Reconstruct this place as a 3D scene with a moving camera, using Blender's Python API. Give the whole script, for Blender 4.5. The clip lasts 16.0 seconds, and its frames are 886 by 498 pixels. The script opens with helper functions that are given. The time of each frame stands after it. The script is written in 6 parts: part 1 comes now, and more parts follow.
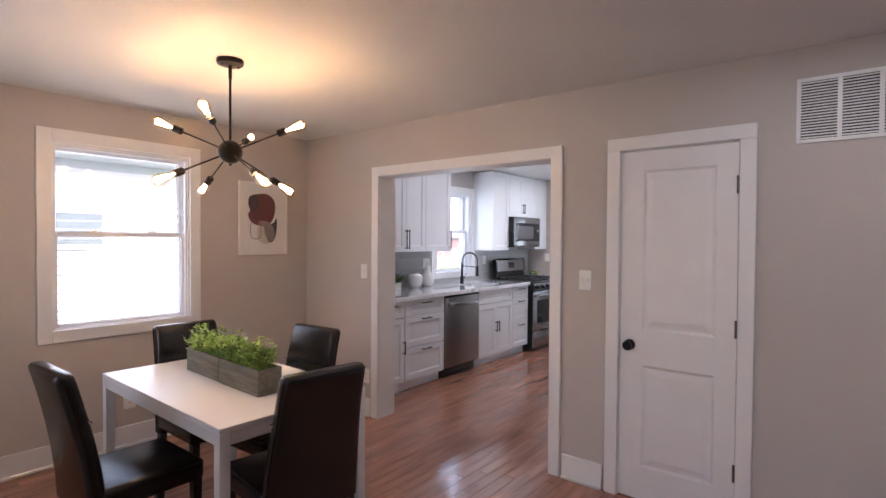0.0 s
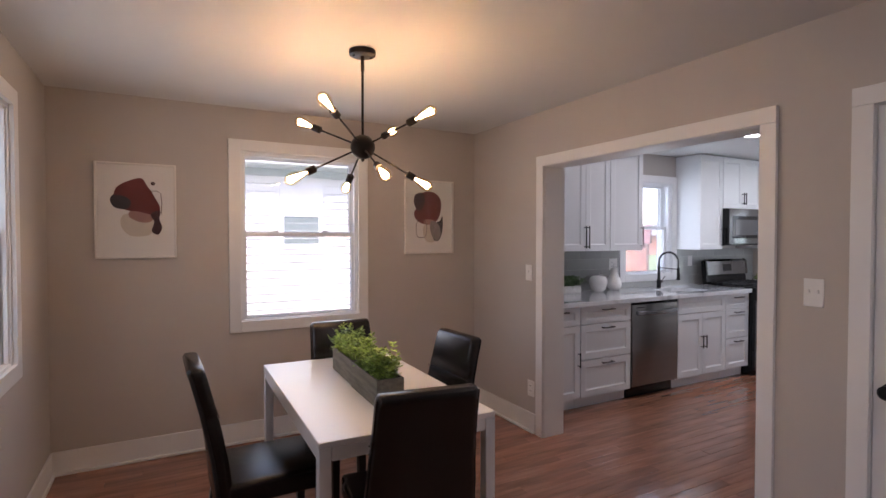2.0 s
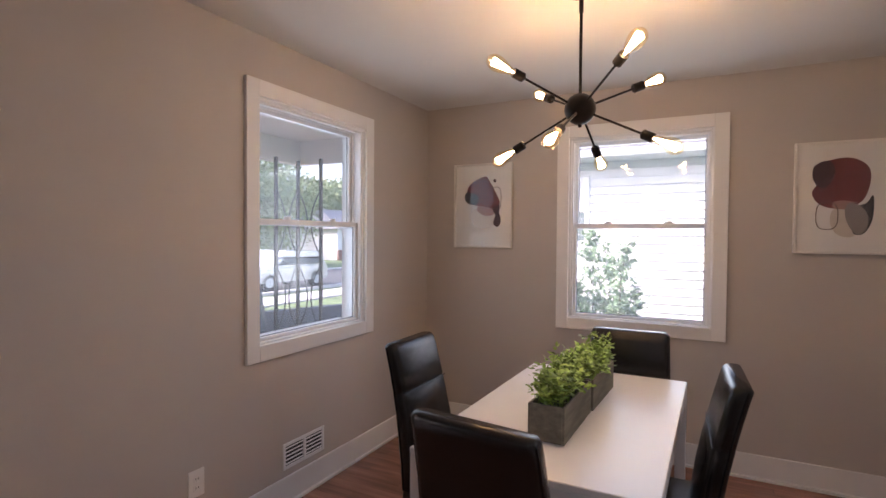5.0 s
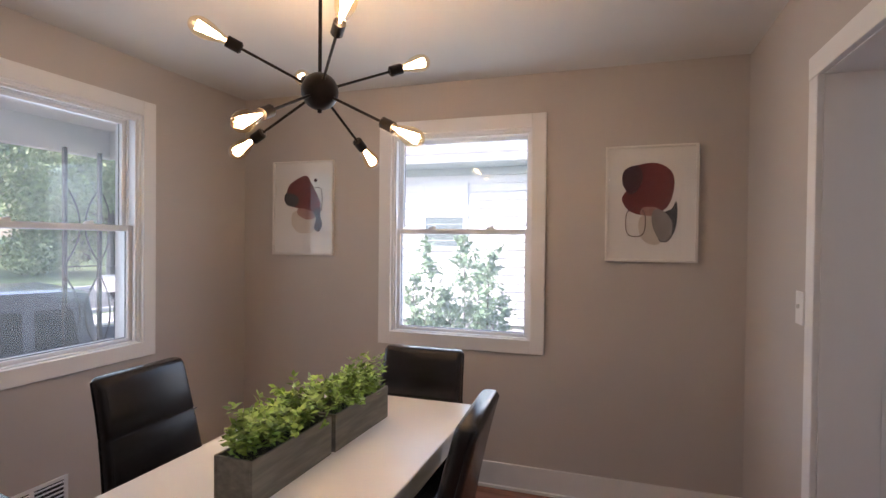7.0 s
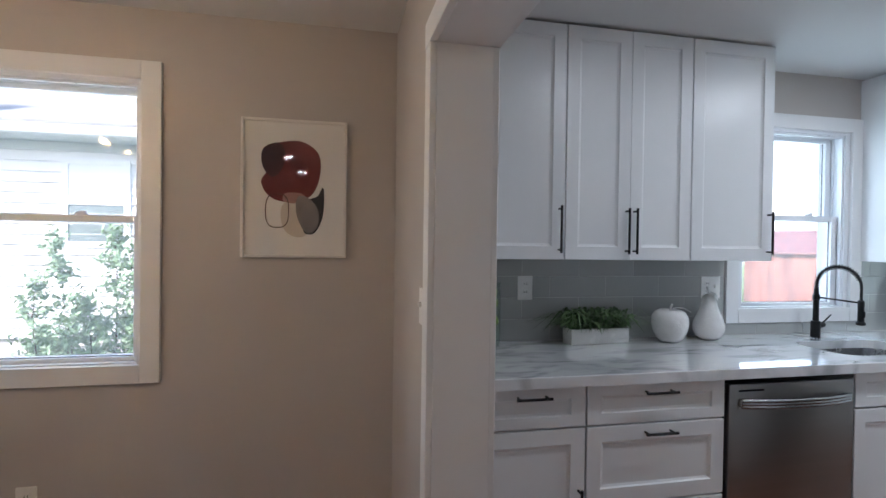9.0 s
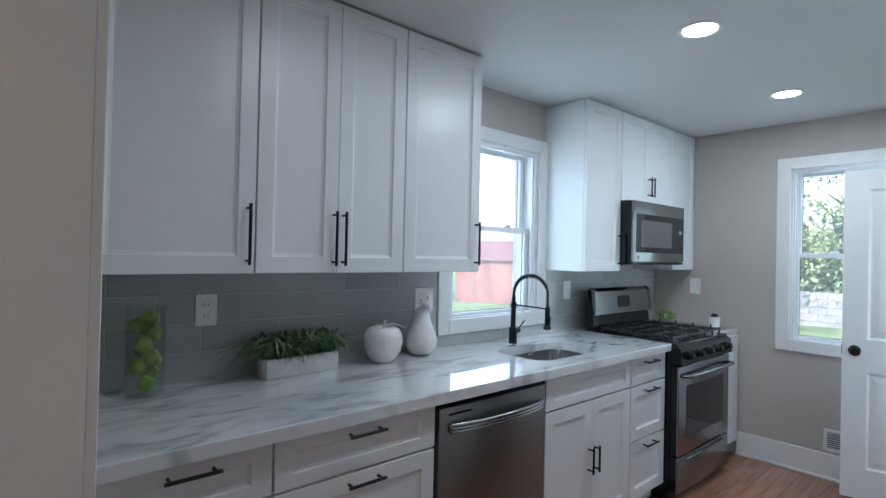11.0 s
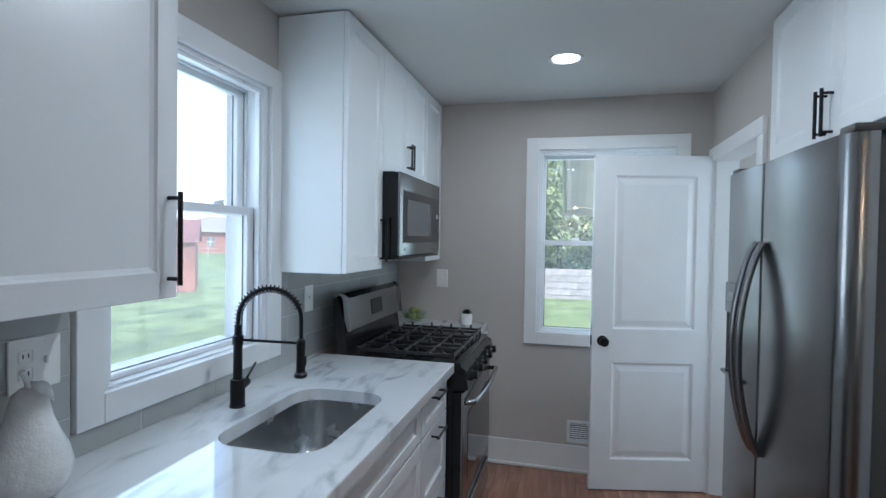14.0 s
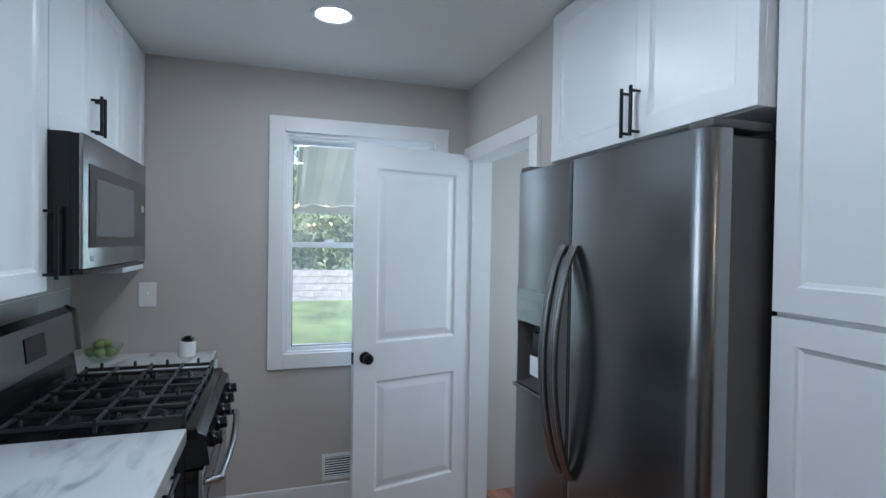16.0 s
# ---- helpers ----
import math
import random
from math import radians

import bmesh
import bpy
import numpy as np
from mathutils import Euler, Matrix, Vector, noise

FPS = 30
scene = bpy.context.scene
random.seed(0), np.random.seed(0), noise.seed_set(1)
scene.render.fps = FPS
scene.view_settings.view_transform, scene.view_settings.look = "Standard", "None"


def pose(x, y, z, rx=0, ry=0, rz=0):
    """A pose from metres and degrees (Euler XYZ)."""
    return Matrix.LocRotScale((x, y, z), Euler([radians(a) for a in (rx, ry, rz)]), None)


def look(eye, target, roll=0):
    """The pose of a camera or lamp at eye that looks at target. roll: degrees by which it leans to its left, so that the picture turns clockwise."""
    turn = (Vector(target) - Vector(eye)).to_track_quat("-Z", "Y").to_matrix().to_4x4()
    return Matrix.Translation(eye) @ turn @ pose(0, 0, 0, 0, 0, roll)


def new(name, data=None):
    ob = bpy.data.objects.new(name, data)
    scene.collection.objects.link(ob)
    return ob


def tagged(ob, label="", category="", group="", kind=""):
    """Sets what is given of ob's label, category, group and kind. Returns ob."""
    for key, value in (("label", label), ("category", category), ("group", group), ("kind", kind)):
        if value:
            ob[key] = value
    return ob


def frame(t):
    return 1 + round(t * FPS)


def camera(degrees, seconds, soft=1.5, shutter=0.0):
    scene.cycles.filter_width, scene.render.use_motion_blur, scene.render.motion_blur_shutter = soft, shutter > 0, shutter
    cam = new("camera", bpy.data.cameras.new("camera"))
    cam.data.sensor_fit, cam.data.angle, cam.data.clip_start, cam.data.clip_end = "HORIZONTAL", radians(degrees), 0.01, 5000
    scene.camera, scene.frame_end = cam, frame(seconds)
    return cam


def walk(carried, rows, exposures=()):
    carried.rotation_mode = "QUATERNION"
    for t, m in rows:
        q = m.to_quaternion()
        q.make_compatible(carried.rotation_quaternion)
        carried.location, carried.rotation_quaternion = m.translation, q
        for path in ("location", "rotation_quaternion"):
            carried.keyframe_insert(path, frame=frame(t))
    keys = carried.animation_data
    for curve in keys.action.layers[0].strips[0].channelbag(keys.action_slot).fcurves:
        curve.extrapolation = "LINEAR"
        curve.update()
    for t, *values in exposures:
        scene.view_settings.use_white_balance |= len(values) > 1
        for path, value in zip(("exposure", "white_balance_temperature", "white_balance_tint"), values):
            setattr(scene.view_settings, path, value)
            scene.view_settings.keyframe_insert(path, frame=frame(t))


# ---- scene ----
cam = camera(81.7, 16.0)
PATH = [
    (0, (-0.351, 1.316, 1.477), (-1.597, 2.88, 1.442), 0.4),
    (0.5, (-0.322, 1.349, 1.479), (-1.726, 2.772, 1.436), 0.5),
    (1, (-0.354, 1.45, 1.487), (-1.894, 2.726, 1.436), 0.3),
    (1.5, (-0.42, 1.632, 1.482), (-2.064, 2.77, 1.431), 0.2),
    (2, (-0.44, 1.845, 1.475), (-2.199, 2.797, 1.431), 0.0),
    (2.5, (-0.446, 2.092, 1.471), (-2.348, 2.709, 1.429), 0.0),
    (3, (-0.498, 2.348, 1.456), (-2.48, 2.608, 1.417), -0.1),
    (3.5, (-0.457, 2.63, 1.445), (-2.453, 2.503, 1.414), -0.1),
    (4, (-0.516, 2.864, 1.414), (-2.463, 2.408, 1.379), 0.1),
    (4.2, (-0.579, 2.927, 1.419), (-2.496, 2.357, 1.377), 0.2),
    (6.3, (-1.209, 3.504, 1.424), (-2.855, 2.368, 1.393), 0.5),
    (6.5, (-1.264, 3.541, 1.427), (-2.985, 2.522, 1.396), 0.8),
    (7, (-1.401, 3.632, 1.433), (-3.3, 3.004, 1.407), 0.6),
    (7.5, (-1.574, 3.736, 1.438), (-3.551, 3.436, 1.41), 0.9),
    (8, (-1.711, 3.817, 1.4), (-3.709, 3.732, 1.389), 1.0),
    (8.5, (-1.798, 3.923, 1.404), (-3.795, 4.042, 1.388), 1.0),
    (9, (-1.929, 3.994, 1.416), (-3.884, 4.414, 1.392), 0.8),
    (9.5, (-2.057, 4.088, 1.429), (-3.906, 4.85, 1.394), 0.7),
    (10, (-2.176, 4.163, 1.449), (-3.880, 5.211, 1.408), 0.6),
    (10.2, (-2.190, 4.218, 1.43), (-3.856, 5.324, 1.412), 0.6),
    (12.3, (-2.677, 4.482, 1.471), (-3.809, 6.13, 1.434), 1.3),
    (12.5, (-2.761, 4.554, 1.499), (-3.826, 6.247, 1.455), 0.8),
    (13, (-2.881, 4.734, 1.49), (-3.804, 6.507, 1.443), 0.8),
    (13.5, (-3.055, 4.948, 1.499), (-3.787, 6.809, 1.449), 1.0),
    (14, (-3.163, 5.101, 1.493), (-3.65, 7.041, 1.451), 0.9),
    (14.5, (-3.204, 5.271, 1.483), (-3.479, 7.251, 1.438), 0.9),
    (15, (-3.268, 5.436, 1.488), (-3.274, 7.436, 1.446), 1.1),
    (15.5, (-3.346, 5.566, 1.497), (-3.047, 7.543, 1.459), 1.1),
    (16, (-3.41, 5.652, 1.504), (-2.796, 7.555, 1.475), 0.9),
]
walk(cam, [(t, look(eye, target, roll)) for t, eye, target, roll in PATH],
     [(0.0, 2.25, 6550, 34), (1.0, 1.95, 6600, 34), (2.5, 1.83, 6600, 33), (4.2, 1.86, 6550, 32), (7.0, 1.95, 6300, 28), (9.0, 1.93, 6100, 20), (9.7, 1.97, 5950, 17), (10.2, 1.97, 5900, 15), (12.5, 1.57, 5900, 15), (16.0, 1.58, 5900, 17)])

# ---- world, sun, lamps ----
world = bpy.data.worlds.new("overcast_sky")
scene.world = world
world.use_nodes = True
wn = world.node_tree
wn.nodes.clear()
sky = wn.nodes.new("ShaderNodeTexSky")
sky.sky_type, sky.sun_disc = "NISHITA", False
sky.sun_elevation, sky.sun_rotation = radians(39), radians(132)
sky.dust_density, sky.air_density = 2.0, 1.0
bg = wn.nodes.new("ShaderNodeBackground")
bg.inputs[1].default_value = 0.15
wo = wn.nodes.new("ShaderNodeOutputWorld")
wn.links.new(sky.outputs[0], bg.inputs[0])
wn.links.new(bg.outputs[0], wo.inputs[0])

sun_data = bpy.data.lights.new("sun", "SUN")
sun_data.energy, sun_data.angle, sun_data.color = 2.4, radians(15), (1.0, 0.96, 0.9)
sun = new("sun", sun_data)
sun.matrix_world = look((0, 0, 20), (-12 * math.cos(radians(42)), 12 * math.sin(radians(42)), 20 - 9.8))


def area_lamp(name, m, w, h, watts, col):
    d = bpy.data.lights.new(name, "AREA")
    d.shape, d.size, d.size_y, d.energy, d.color = "RECTANGLE", w, h, watts, col
    ob = new(name, d)
    ob.matrix_world = m
    return ob


DAY = (0.66, 0.91, 1.0)
# daylight in the window openings
area_lamp("window_daylight", pose(-4.50, 2.753, 1.49, 0, -90, 0), 1.15, 0.8, 1.55, DAY)
area_lamp("window_daylight", pose(-3.07, 1.045, 1.49, 90, 0, 0), 0.8, 1.15, 1.2, DAY)
area_lamp("window_daylight", pose(-4.50, 6.50, 1.57, 0, -90, 0), 0.92, 0.62, 1.55, DAY)
area_lamp("window_daylight", pose(-2.966, 8.66, 1.48, -90, 0, 0), 0.75, 1.1, 1.35, DAY)
# unseen hall fill light, added to brighten the wall beyond the doorway
area_lamp("hall_fill_light", pose(-1.02, 8.05, 1.5, 0, 90, 0), 1.2, 0.6, 5.0, DAY)
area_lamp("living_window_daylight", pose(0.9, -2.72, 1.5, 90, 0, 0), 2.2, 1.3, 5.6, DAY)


# ---- materials ----
def mat(name, col, rough=0.5, metal=0.0, var=0.06, scale=3.0, bump=0.0, bscale=120.0, coat=0.0, col2=None, rvar=0.08, stretch=None, spec=0.5):
    m = bpy.data.materials.new(name)
    m.use_nodes = True
    nt = m.node_tree
    p = nt.nodes["Principled BSDF"]
    tc = nt.nodes.new("ShaderNodeTexCoord")
    src = tc.outputs["Object"]
    if stretch:
        mp = nt.nodes.new("ShaderNodeMapping")
        mp.inputs["Scale"].default_value = stretch
        nt.links.new(src, mp.inputs[0])
        src = mp.outputs[0]
    n1 = nt.nodes.new("ShaderNodeTexNoise")
    n1.inputs["Scale"].default_value, n1.inputs["Detail"].default_value = scale, 6
    nt.links.new(src, n1.inputs["Vector"])
    ramp = nt.nodes.new("ShaderNodeValToRGB")
    ramp.color_ramp.elements[0].position, ramp.color_ramp.elements[1].position = 0.3, 0.7
    a = [c * (1 - var) for c in col]
    b = [min(1, c * (1 + var)) for c in (col2 or col)]
    ramp.color_ramp.elements[0].color, ramp.color_ramp.elements[1].color = (*a, 1), (*b, 1)
    nt.links.new(n1.outputs["Fac"], ramp.inputs[0])
    nt.links.new(ramp.outputs[0], p.inputs["Base Color"])
    n2 = nt.nodes.new("ShaderNodeTexNoise")
    n2.inputs["Scale"].default_value, n2.inputs["Detail"].default_value = bscale, 4
    nt.links.new(src, n2.inputs["Vector"])
    mr = nt.nodes.new("ShaderNodeMapRange")
    mr.inputs["To Min"].default_value, mr.inputs["To Max"].default_value = max(0.02, rough - rvar), min(1, rough + rvar)
    nt.links.new(n1.outputs["Fac"], mr.inputs["Value"])
    nt.links.new(mr.outputs[0], p.inputs["Roughness"])
    p.inputs["Metallic"].default_value = metal
    p.inputs["Coat Weight"].default_value = coat
    p.inputs["Specular IOR Level"].default_value = spec
    if bump:
        bp = nt.nodes.new("ShaderNodeBump")
        bp.inputs["Strength"].default_value, bp.inputs["Distance"].default_value = bump, 0.004
        nt.links.new(n2.outputs["Fac"], bp.inputs["Height"])
        nt.links.new(bp.outputs[0], p.inputs["Normal"])
    return m


def tint_by_object(m, low=0.75, high=1.2, island=False):
    """Vary a material's colour and pattern from piece to piece."""
    nt = m.node_tree
    p = nt.nodes["Principled BSDF"]
    link = p.inputs["Base Color"].links[0]
    src = link.from_socket
    info = nt.nodes.new("ShaderNodeNewGeometry" if island else "ShaderNodeObjectInfo")
    out = info.outputs["Random Per Island" if island else "Random"]
    mr = nt.nodes.new("ShaderNodeMapRange")
    mr.inputs["To Min"].default_value, mr.inputs["To Max"].default_value = low, high
    nt.links.new(out, mr.inputs["Value"])
    hs = nt.nodes.new("ShaderNodeHueSaturation")
    nt.links.new(mr.outputs[0], hs.inputs["Value"])
    nt.links.new(src, hs.inputs["Color"])
    nt.links.new(hs.outputs[0], p.inputs["Base Color"])
    return m


def glass(name, col=(1, 1, 1), gloss=1.0, glare=0.0):
    m = bpy.data.materials.new(name)
    m.use_nodes = True
    nt = m.node_tree
    nt.nodes.clear()
    o = nt.nodes.new("ShaderNodeOutputMaterial")
    t = nt.nodes.new("ShaderNodeBsdfTransparent")
    t.inputs[0].default_value = (*col, 1)
    g = nt.nodes.new("ShaderNodeBsdfGlossy")
    g.inputs["Roughness"].default_value = 0.02
    f = nt.nodes.new("ShaderNodeLayerWeight")
    f.inputs[0].default_value = 0.5
    mx = nt.nodes.new("ShaderNodeMixShader")
    pw = nt.nodes.new("ShaderNodeMath")
    pw.operation = "POWER"
    pw.inputs[1].default_value = 5.0
    mu = nt.nodes.new("ShaderNodeMath")
    mu.operation = "MULTIPLY_ADD"
    mu.inputs[1].default_value, mu.inputs[2].default_value = 0.85 * gloss, 0.035 * gloss
    nt.links.new(f.outputs["Facing"], pw.inputs[0])
    nt.links.new(pw.outputs[0], mu.inputs[0])
    nt.links.new(mu.outputs[0], mx.inputs[0])
    nt.links.new(t.outputs[0], mx.inputs[1])
    nt.links.new(g.outputs[0], mx.inputs[2])
    if glare:
        # a faint white veil: the glare of the bright outdoors put into the glass
        tr = nt.nodes.new("ShaderNodeBsdfTranslucent")
        dm = nt.nodes.new("ShaderNodeMixShader")
        dm.inputs[0].default_value = glare
        nt.links.new(mx.outputs[0], dm.inputs[1])
        nt.links.new(tr.outputs[0], dm.inputs[2])
        nt.links.new(dm.outputs[0], o.inputs[0])
    else:
        nt.links.new(mx.outputs[0], o.inputs[0])
    return m


def glow(name, col, strength):
    m = bpy.data.materials.new(name)
    m.use_nodes = True
    p = m.node_tree.nodes["Principled BSDF"]
    p.inputs["Base Color"].default_value = (*col, 1)
    p.inputs["Emission Color"].default_value = (*col, 1)
    p.inputs["Emission Strength"].default_value = strength
    return m


PAINT = mat("greige_wall_paint", (0.505, 0.465, 0.435), 0.75, var=0.03, scale=1.5, bump=0.06, bscale=260)
CEIL = mat("white_ceiling_paint", (0.68, 0.68, 0.67), 0.85, var=0.02, scale=1.2, bump=0.08, bscale=200)
TRIM = mat("white_trim_paint", (0.78, 0.78, 0.78), 0.35, var=0.02, scale=4, bump=0.02, bscale=90)
DOORW = mat("white_door_paint", (0.76, 0.76, 0.77), 0.4, var=0.02, scale=5, bump=0.04, bscale=150)
CAB = mat("white_cabinet_lacquer", (0.76, 0.775, 0.785), 0.32, var=0.015, scale=4, bump=0.015, bscale=60)
VINYL = mat("white_window_vinyl", (0.80, 0.81, 0.83), 0.3, var=0.02, scale=6)
BLACK = mat("matte_black_metal", (0.012, 0.012, 0.013), 0.38, 0.6, var=0.2, scale=30, bump=0.03)
BRONZE = mat("dark_bronze_metal", (0.02, 0.016, 0.014), 0.4, 0.7, var=0.25, scale=20, bump=0.03)
LEATHER = mat("dark_brown_faux_leather", (0.009, 0.007, 0.0065), 0.24, var=0.25, scale=10, bump=0.18, bscale=320, spec=0.45)
DARKWOOD = mat("espresso_stained_wood", (0.018, 0.011, 0.008), 0.4, var=0.3, scale=12, stretch=(1, 1, 0.2))
TABLEW = mat("white_table_laminate", (0.84, 0.84, 0.84), 0.30, var=0.012, scale=5, rvar=0.0)
PLANTERW = mat("weathered_grey_wood", (0.155, 0.145, 0.115), 0.75, var=0.15, scale=7, bump=0.25, bscale=60, col2=(0.20, 0.19, 0.155), stretch=(1, 6, 8))
LEAF = tint_by_object(mat("fresh_green_leaf", (0.17, 0.31, 0.05), 0.5, var=0.3, scale=25, col2=(0.30, 0.45, 0.10)), 0.6, 1.5, island=True)
GRASSLEAF = tint_by_object(mat("dark_green_blade", (0.045, 0.09, 0.032), 0.4, var=0.35, scale=25, col2=(0.095, 0.16, 0.065)), 0.5, 1.6, island=True)
STEEL = mat("brushed_stainless_steel", (0.28, 0.282, 0.287), 0.24, 1.0, var=0.03, scale=5, stretch=(0.3, 0.3, 6), rvar=0.015)
DSTEEL = mat("dark_stainless_steel", (0.25, 0.235, 0.225), 0.34, 1.0, var=0.03, scale=5, stretch=(0.3, 0.3, 6), rvar=0.015)
SINKM = mat("satin_sink_steel", (0.55, 0.545, 0.54), 0.26, 1.0, var=0.05, scale=10, bump=0.02, bscale=200)
GREYSIDE = mat("dark_grey_appliance_enamel", (0.075, 0.07, 0.068), 0.45, var=0.1, scale=6, bump=0.1, bscale=300)
BLKENAMEL = mat("black_enamel", (0.008, 0.008, 0.009), 0.16, var=0.1, scale=6, spec=0.35)
IRON = mat("cast_iron", (0.010, 0.010, 0.011), 0.5, 0.0, var=0.2, scale=30, bump=0.3, bscale=200)
DGLASS = mat("dark_oven_glass", (0.012, 0.013, 0.015), 0.06, var=0.1, scale=3, rvar=0.01)
CERAMIC = mat("white_glazed_ceramic", (0.76, 0.75, 0.735), 0.25, var=0.05, scale=14, bump=0.7, bscale=48)
PLATE = mat("white_plastic_plate", (0.80, 0.79, 0.77), 0.35, var=0.02, scale=20)
GASKET = mat("dark_grey_gasket", (0.10, 0.10, 0.105), 0.7)
DARKSLOT = mat("dark_slot", (0.02, 0.02, 0.02), 0.8)
TILE = tint_by_object(mat("grey_glass_tile", (0.40, 0.41, 0.40), 0.12, var=0.04, scale=4, rvar=0.03, bump=0.02, bscale=30), 0.93, 1.07)
GROUT = mat("light_grey_grout", (0.52, 0.52, 0.51), 0.9, var=0.08, scale=40, bump=0.2)
MATBOARD = mat("white_mat_board", (0.78, 0.765, 0.74), 0.8, var=0.015, scale=8)
FRAMEW = mat("white_frame_wood", (0.76, 0.73, 0.69), 0.45, var=0.03, scale=9)
PANE = glass("window_glass", glare=0.055)
PICGLASS = glass("picture_glass", gloss=1.0)
BULBGLASS = glass("amber_bulb_glass", (1.0, 0.90, 0.72), 1.0)
VASEGLASS = glass("clear_vase_glass", (0.93, 0.97, 0.95), 1.0)
FILAMENT = glow("glowing_filament", (1.0, 0.78, 0.46), 18)
LED = glow("led_diffuser", (0.92, 1.0, 1.0), 9)


def marble():
    m = mat("white_grey_marble", (0.72, 0.73, 0.74), 0.05, var=0.05, scale=3, rvar=0.02, coat=0.8)
    nt = m.node_tree
    p = nt.nodes["Principled BSDF"]
    src = p.inputs["Base Color"].links[0].from_socket
    tc = nt.nodes.new("ShaderNodeTexCoord")
    mp = nt.nodes.new("ShaderNodeMapping")
    mp.inputs["Rotation"].default_value = (0, 0, radians(52))
    mp.inputs["Scale"].default_value = (7.0, 2.3, 2.3)
    nz = nt.nodes.new("ShaderNodeTexNoise")
    nz.inputs["Scale"].default_value, nz.inputs["Detail"].default_value, nz.inputs["Distortion"].default_value = 1.6, 12, 0.8
    rp = nt.nodes.new("ShaderNodeValToRGB")
    e = rp.color_ramp.elements
    e[0].position, e[0].color = 0.33, (0.34, 0.35, 0.36, 1)
    e[1].position, e[1].color = 0.50, (1, 1, 1, 1)
    mid = rp.color_ramp.elements.new(0.43)
    mid.color = (0.80, 0.81, 0.82, 1)
    mx = nt.nodes.new("ShaderNodeMix")
    mx.data_type, mx.blend_type = "RGBA", "MULTIPLY"
    mx.inputs["Factor"].default_value = 0.62
    nt.links.new(tc.outputs["Object"], mp.inputs[0])
    nt.links.new(mp.outputs[0], nz.inputs["Vector"])
    nt.links.new(nz.outputs["Fac"], rp.inputs[0])
    nt.links.new(src, mx.inputs["A"])
    nt.links.new(rp.outputs[0], mx.inputs["B"])
    nt.links.new(mx.outputs["Result"], p.inputs["Base Color"])
    return m


MARBLE = marble()


def floor_wood(name, island):
    m = mat(name, (0.27, 0.113, 0.067), 0.16, var=0.2, scale=1.6, bump=0.012, bscale=14, col2=(0.34, 0.152, 0.094), stretch=(14, 1.3, 4), rvar=0.03, coat=0.35, spec=0.6)
    return tint_by_object(m, 0.82, 1.16, island)


OAK = floor_wood("red_oak_plank", False)
OAKFAR = floor_wood("red_oak_plank_far", True)


# ---- mesh helpers ----
def box(bm, x0, x1, y0, y1, z0, z1, bevel=0.0, seg=1):
    v = [bm.verts.new((x, y, z)) for x in (x0, x1) for y in (y0, y1) for z in (z0, z1)]
    f = [bm.faces.new([v[i] for i in q]) for q in ((0, 1, 3, 2), (4, 6, 7, 5), (0, 4, 5, 1), (2, 3, 7, 6), (0, 2, 6, 4), (1, 5, 7, 3))]
    if bevel:
        edges = {e for q in f for e in q.edges}
        bmesh.ops.bevel(bm, geom=list(edges), offset=bevel, segments=seg, affect="EDGES", profile=0.5)
    return f


def cyl(bm, a, b, r, r2=None, n=16, caps=True):
    a, b = Vector(a), Vector(b)
    q = (b - a).to_track_quat("Z", "Y").to_matrix().to_4x4()
    m = Matrix.Translation((a + b) / 2) @ q
    bmesh.ops.create_cone(bm, cap_ends=caps, segments=n, radius1=r, radius2=r if r2 is None else r2, depth=(b - a).length, matrix=m)


def lathe(bm, profile, m=Matrix(), n=24):
    """Turn a profile of (radius, height) round z."""
    rings = []
    for r, z in profile:
        if r < 1e-5:
            rings.append([bm.verts.new(m @ Vector((0, 0, z)))])
        else:
            rings.append([bm.verts.new(m @ Vector((r * math.cos(2 * math.pi * k / n), r * math.sin(2 * math.pi * k / n), z))) for k in range(n)])
    for a, b in zip(rings, rings[1:]):
        for k in range(n):
            j = (k + 1) % n
            if len(a) == 1 and len(b) > 1:
                bm.faces.new((a[0], b[k], b[j]))
            elif len(b) == 1 and len(a) > 1:
                bm.faces.new((a[k], a[j], b[0]))
            elif len(a) > 1:
                bm.faces.new((a[k], a[j], b[j], b[k]))


def tube(bm, pts, r, n=8):
    """A round bar along a line of points; r: one radius, or one for each point."""
    pts = [Vector(p) for p in pts]
    rings = []
    for k, p in enumerate(pts):
        d = (pts[min(k + 1, len(pts) - 1)] - pts[max(k - 1, 0)]).normalized()
        q = d.to_track_quat("Z", "Y").to_matrix()
        rr = r[k] if isinstance(r, (list, tuple)) else r
        rings.append([bm.verts.new(p + q @ Vector((rr * math.cos(2 * math.pi * j / n), rr * math.sin(2 * math.pi * j / n), 0))) for j in range(n)])
    for a, b in zip(rings, rings[1:]):
        best = min(range(n), key=lambda s: sum((a[j].co - b[(j + s) % n].co).length for j in range(0, n, 2)))
        for j in range(n):
            bm.faces.new((a[j], a[(j + 1) % n], b[(j + 1 + best) % n], b[(j + best) % n]))
    bm.faces.new(rings[0][::-1])
    bm.faces.new(rings[-1])


def slab(bm, outline, z0, z1):
    """A plate of any outline, from z0 to z1."""
    lo = [bm.verts.new((x, y, z0)) for x, y in outline]
    hi = [bm.verts.new((x, y, z1)) for x, y in outline]
    bm.faces.new(lo[::-1])
    bm.faces.new(hi)
    for k in range(len(lo)):
        j = (k + 1) % len(lo)
        bm.faces.new((lo[k], lo[j], hi[j], hi[k]))


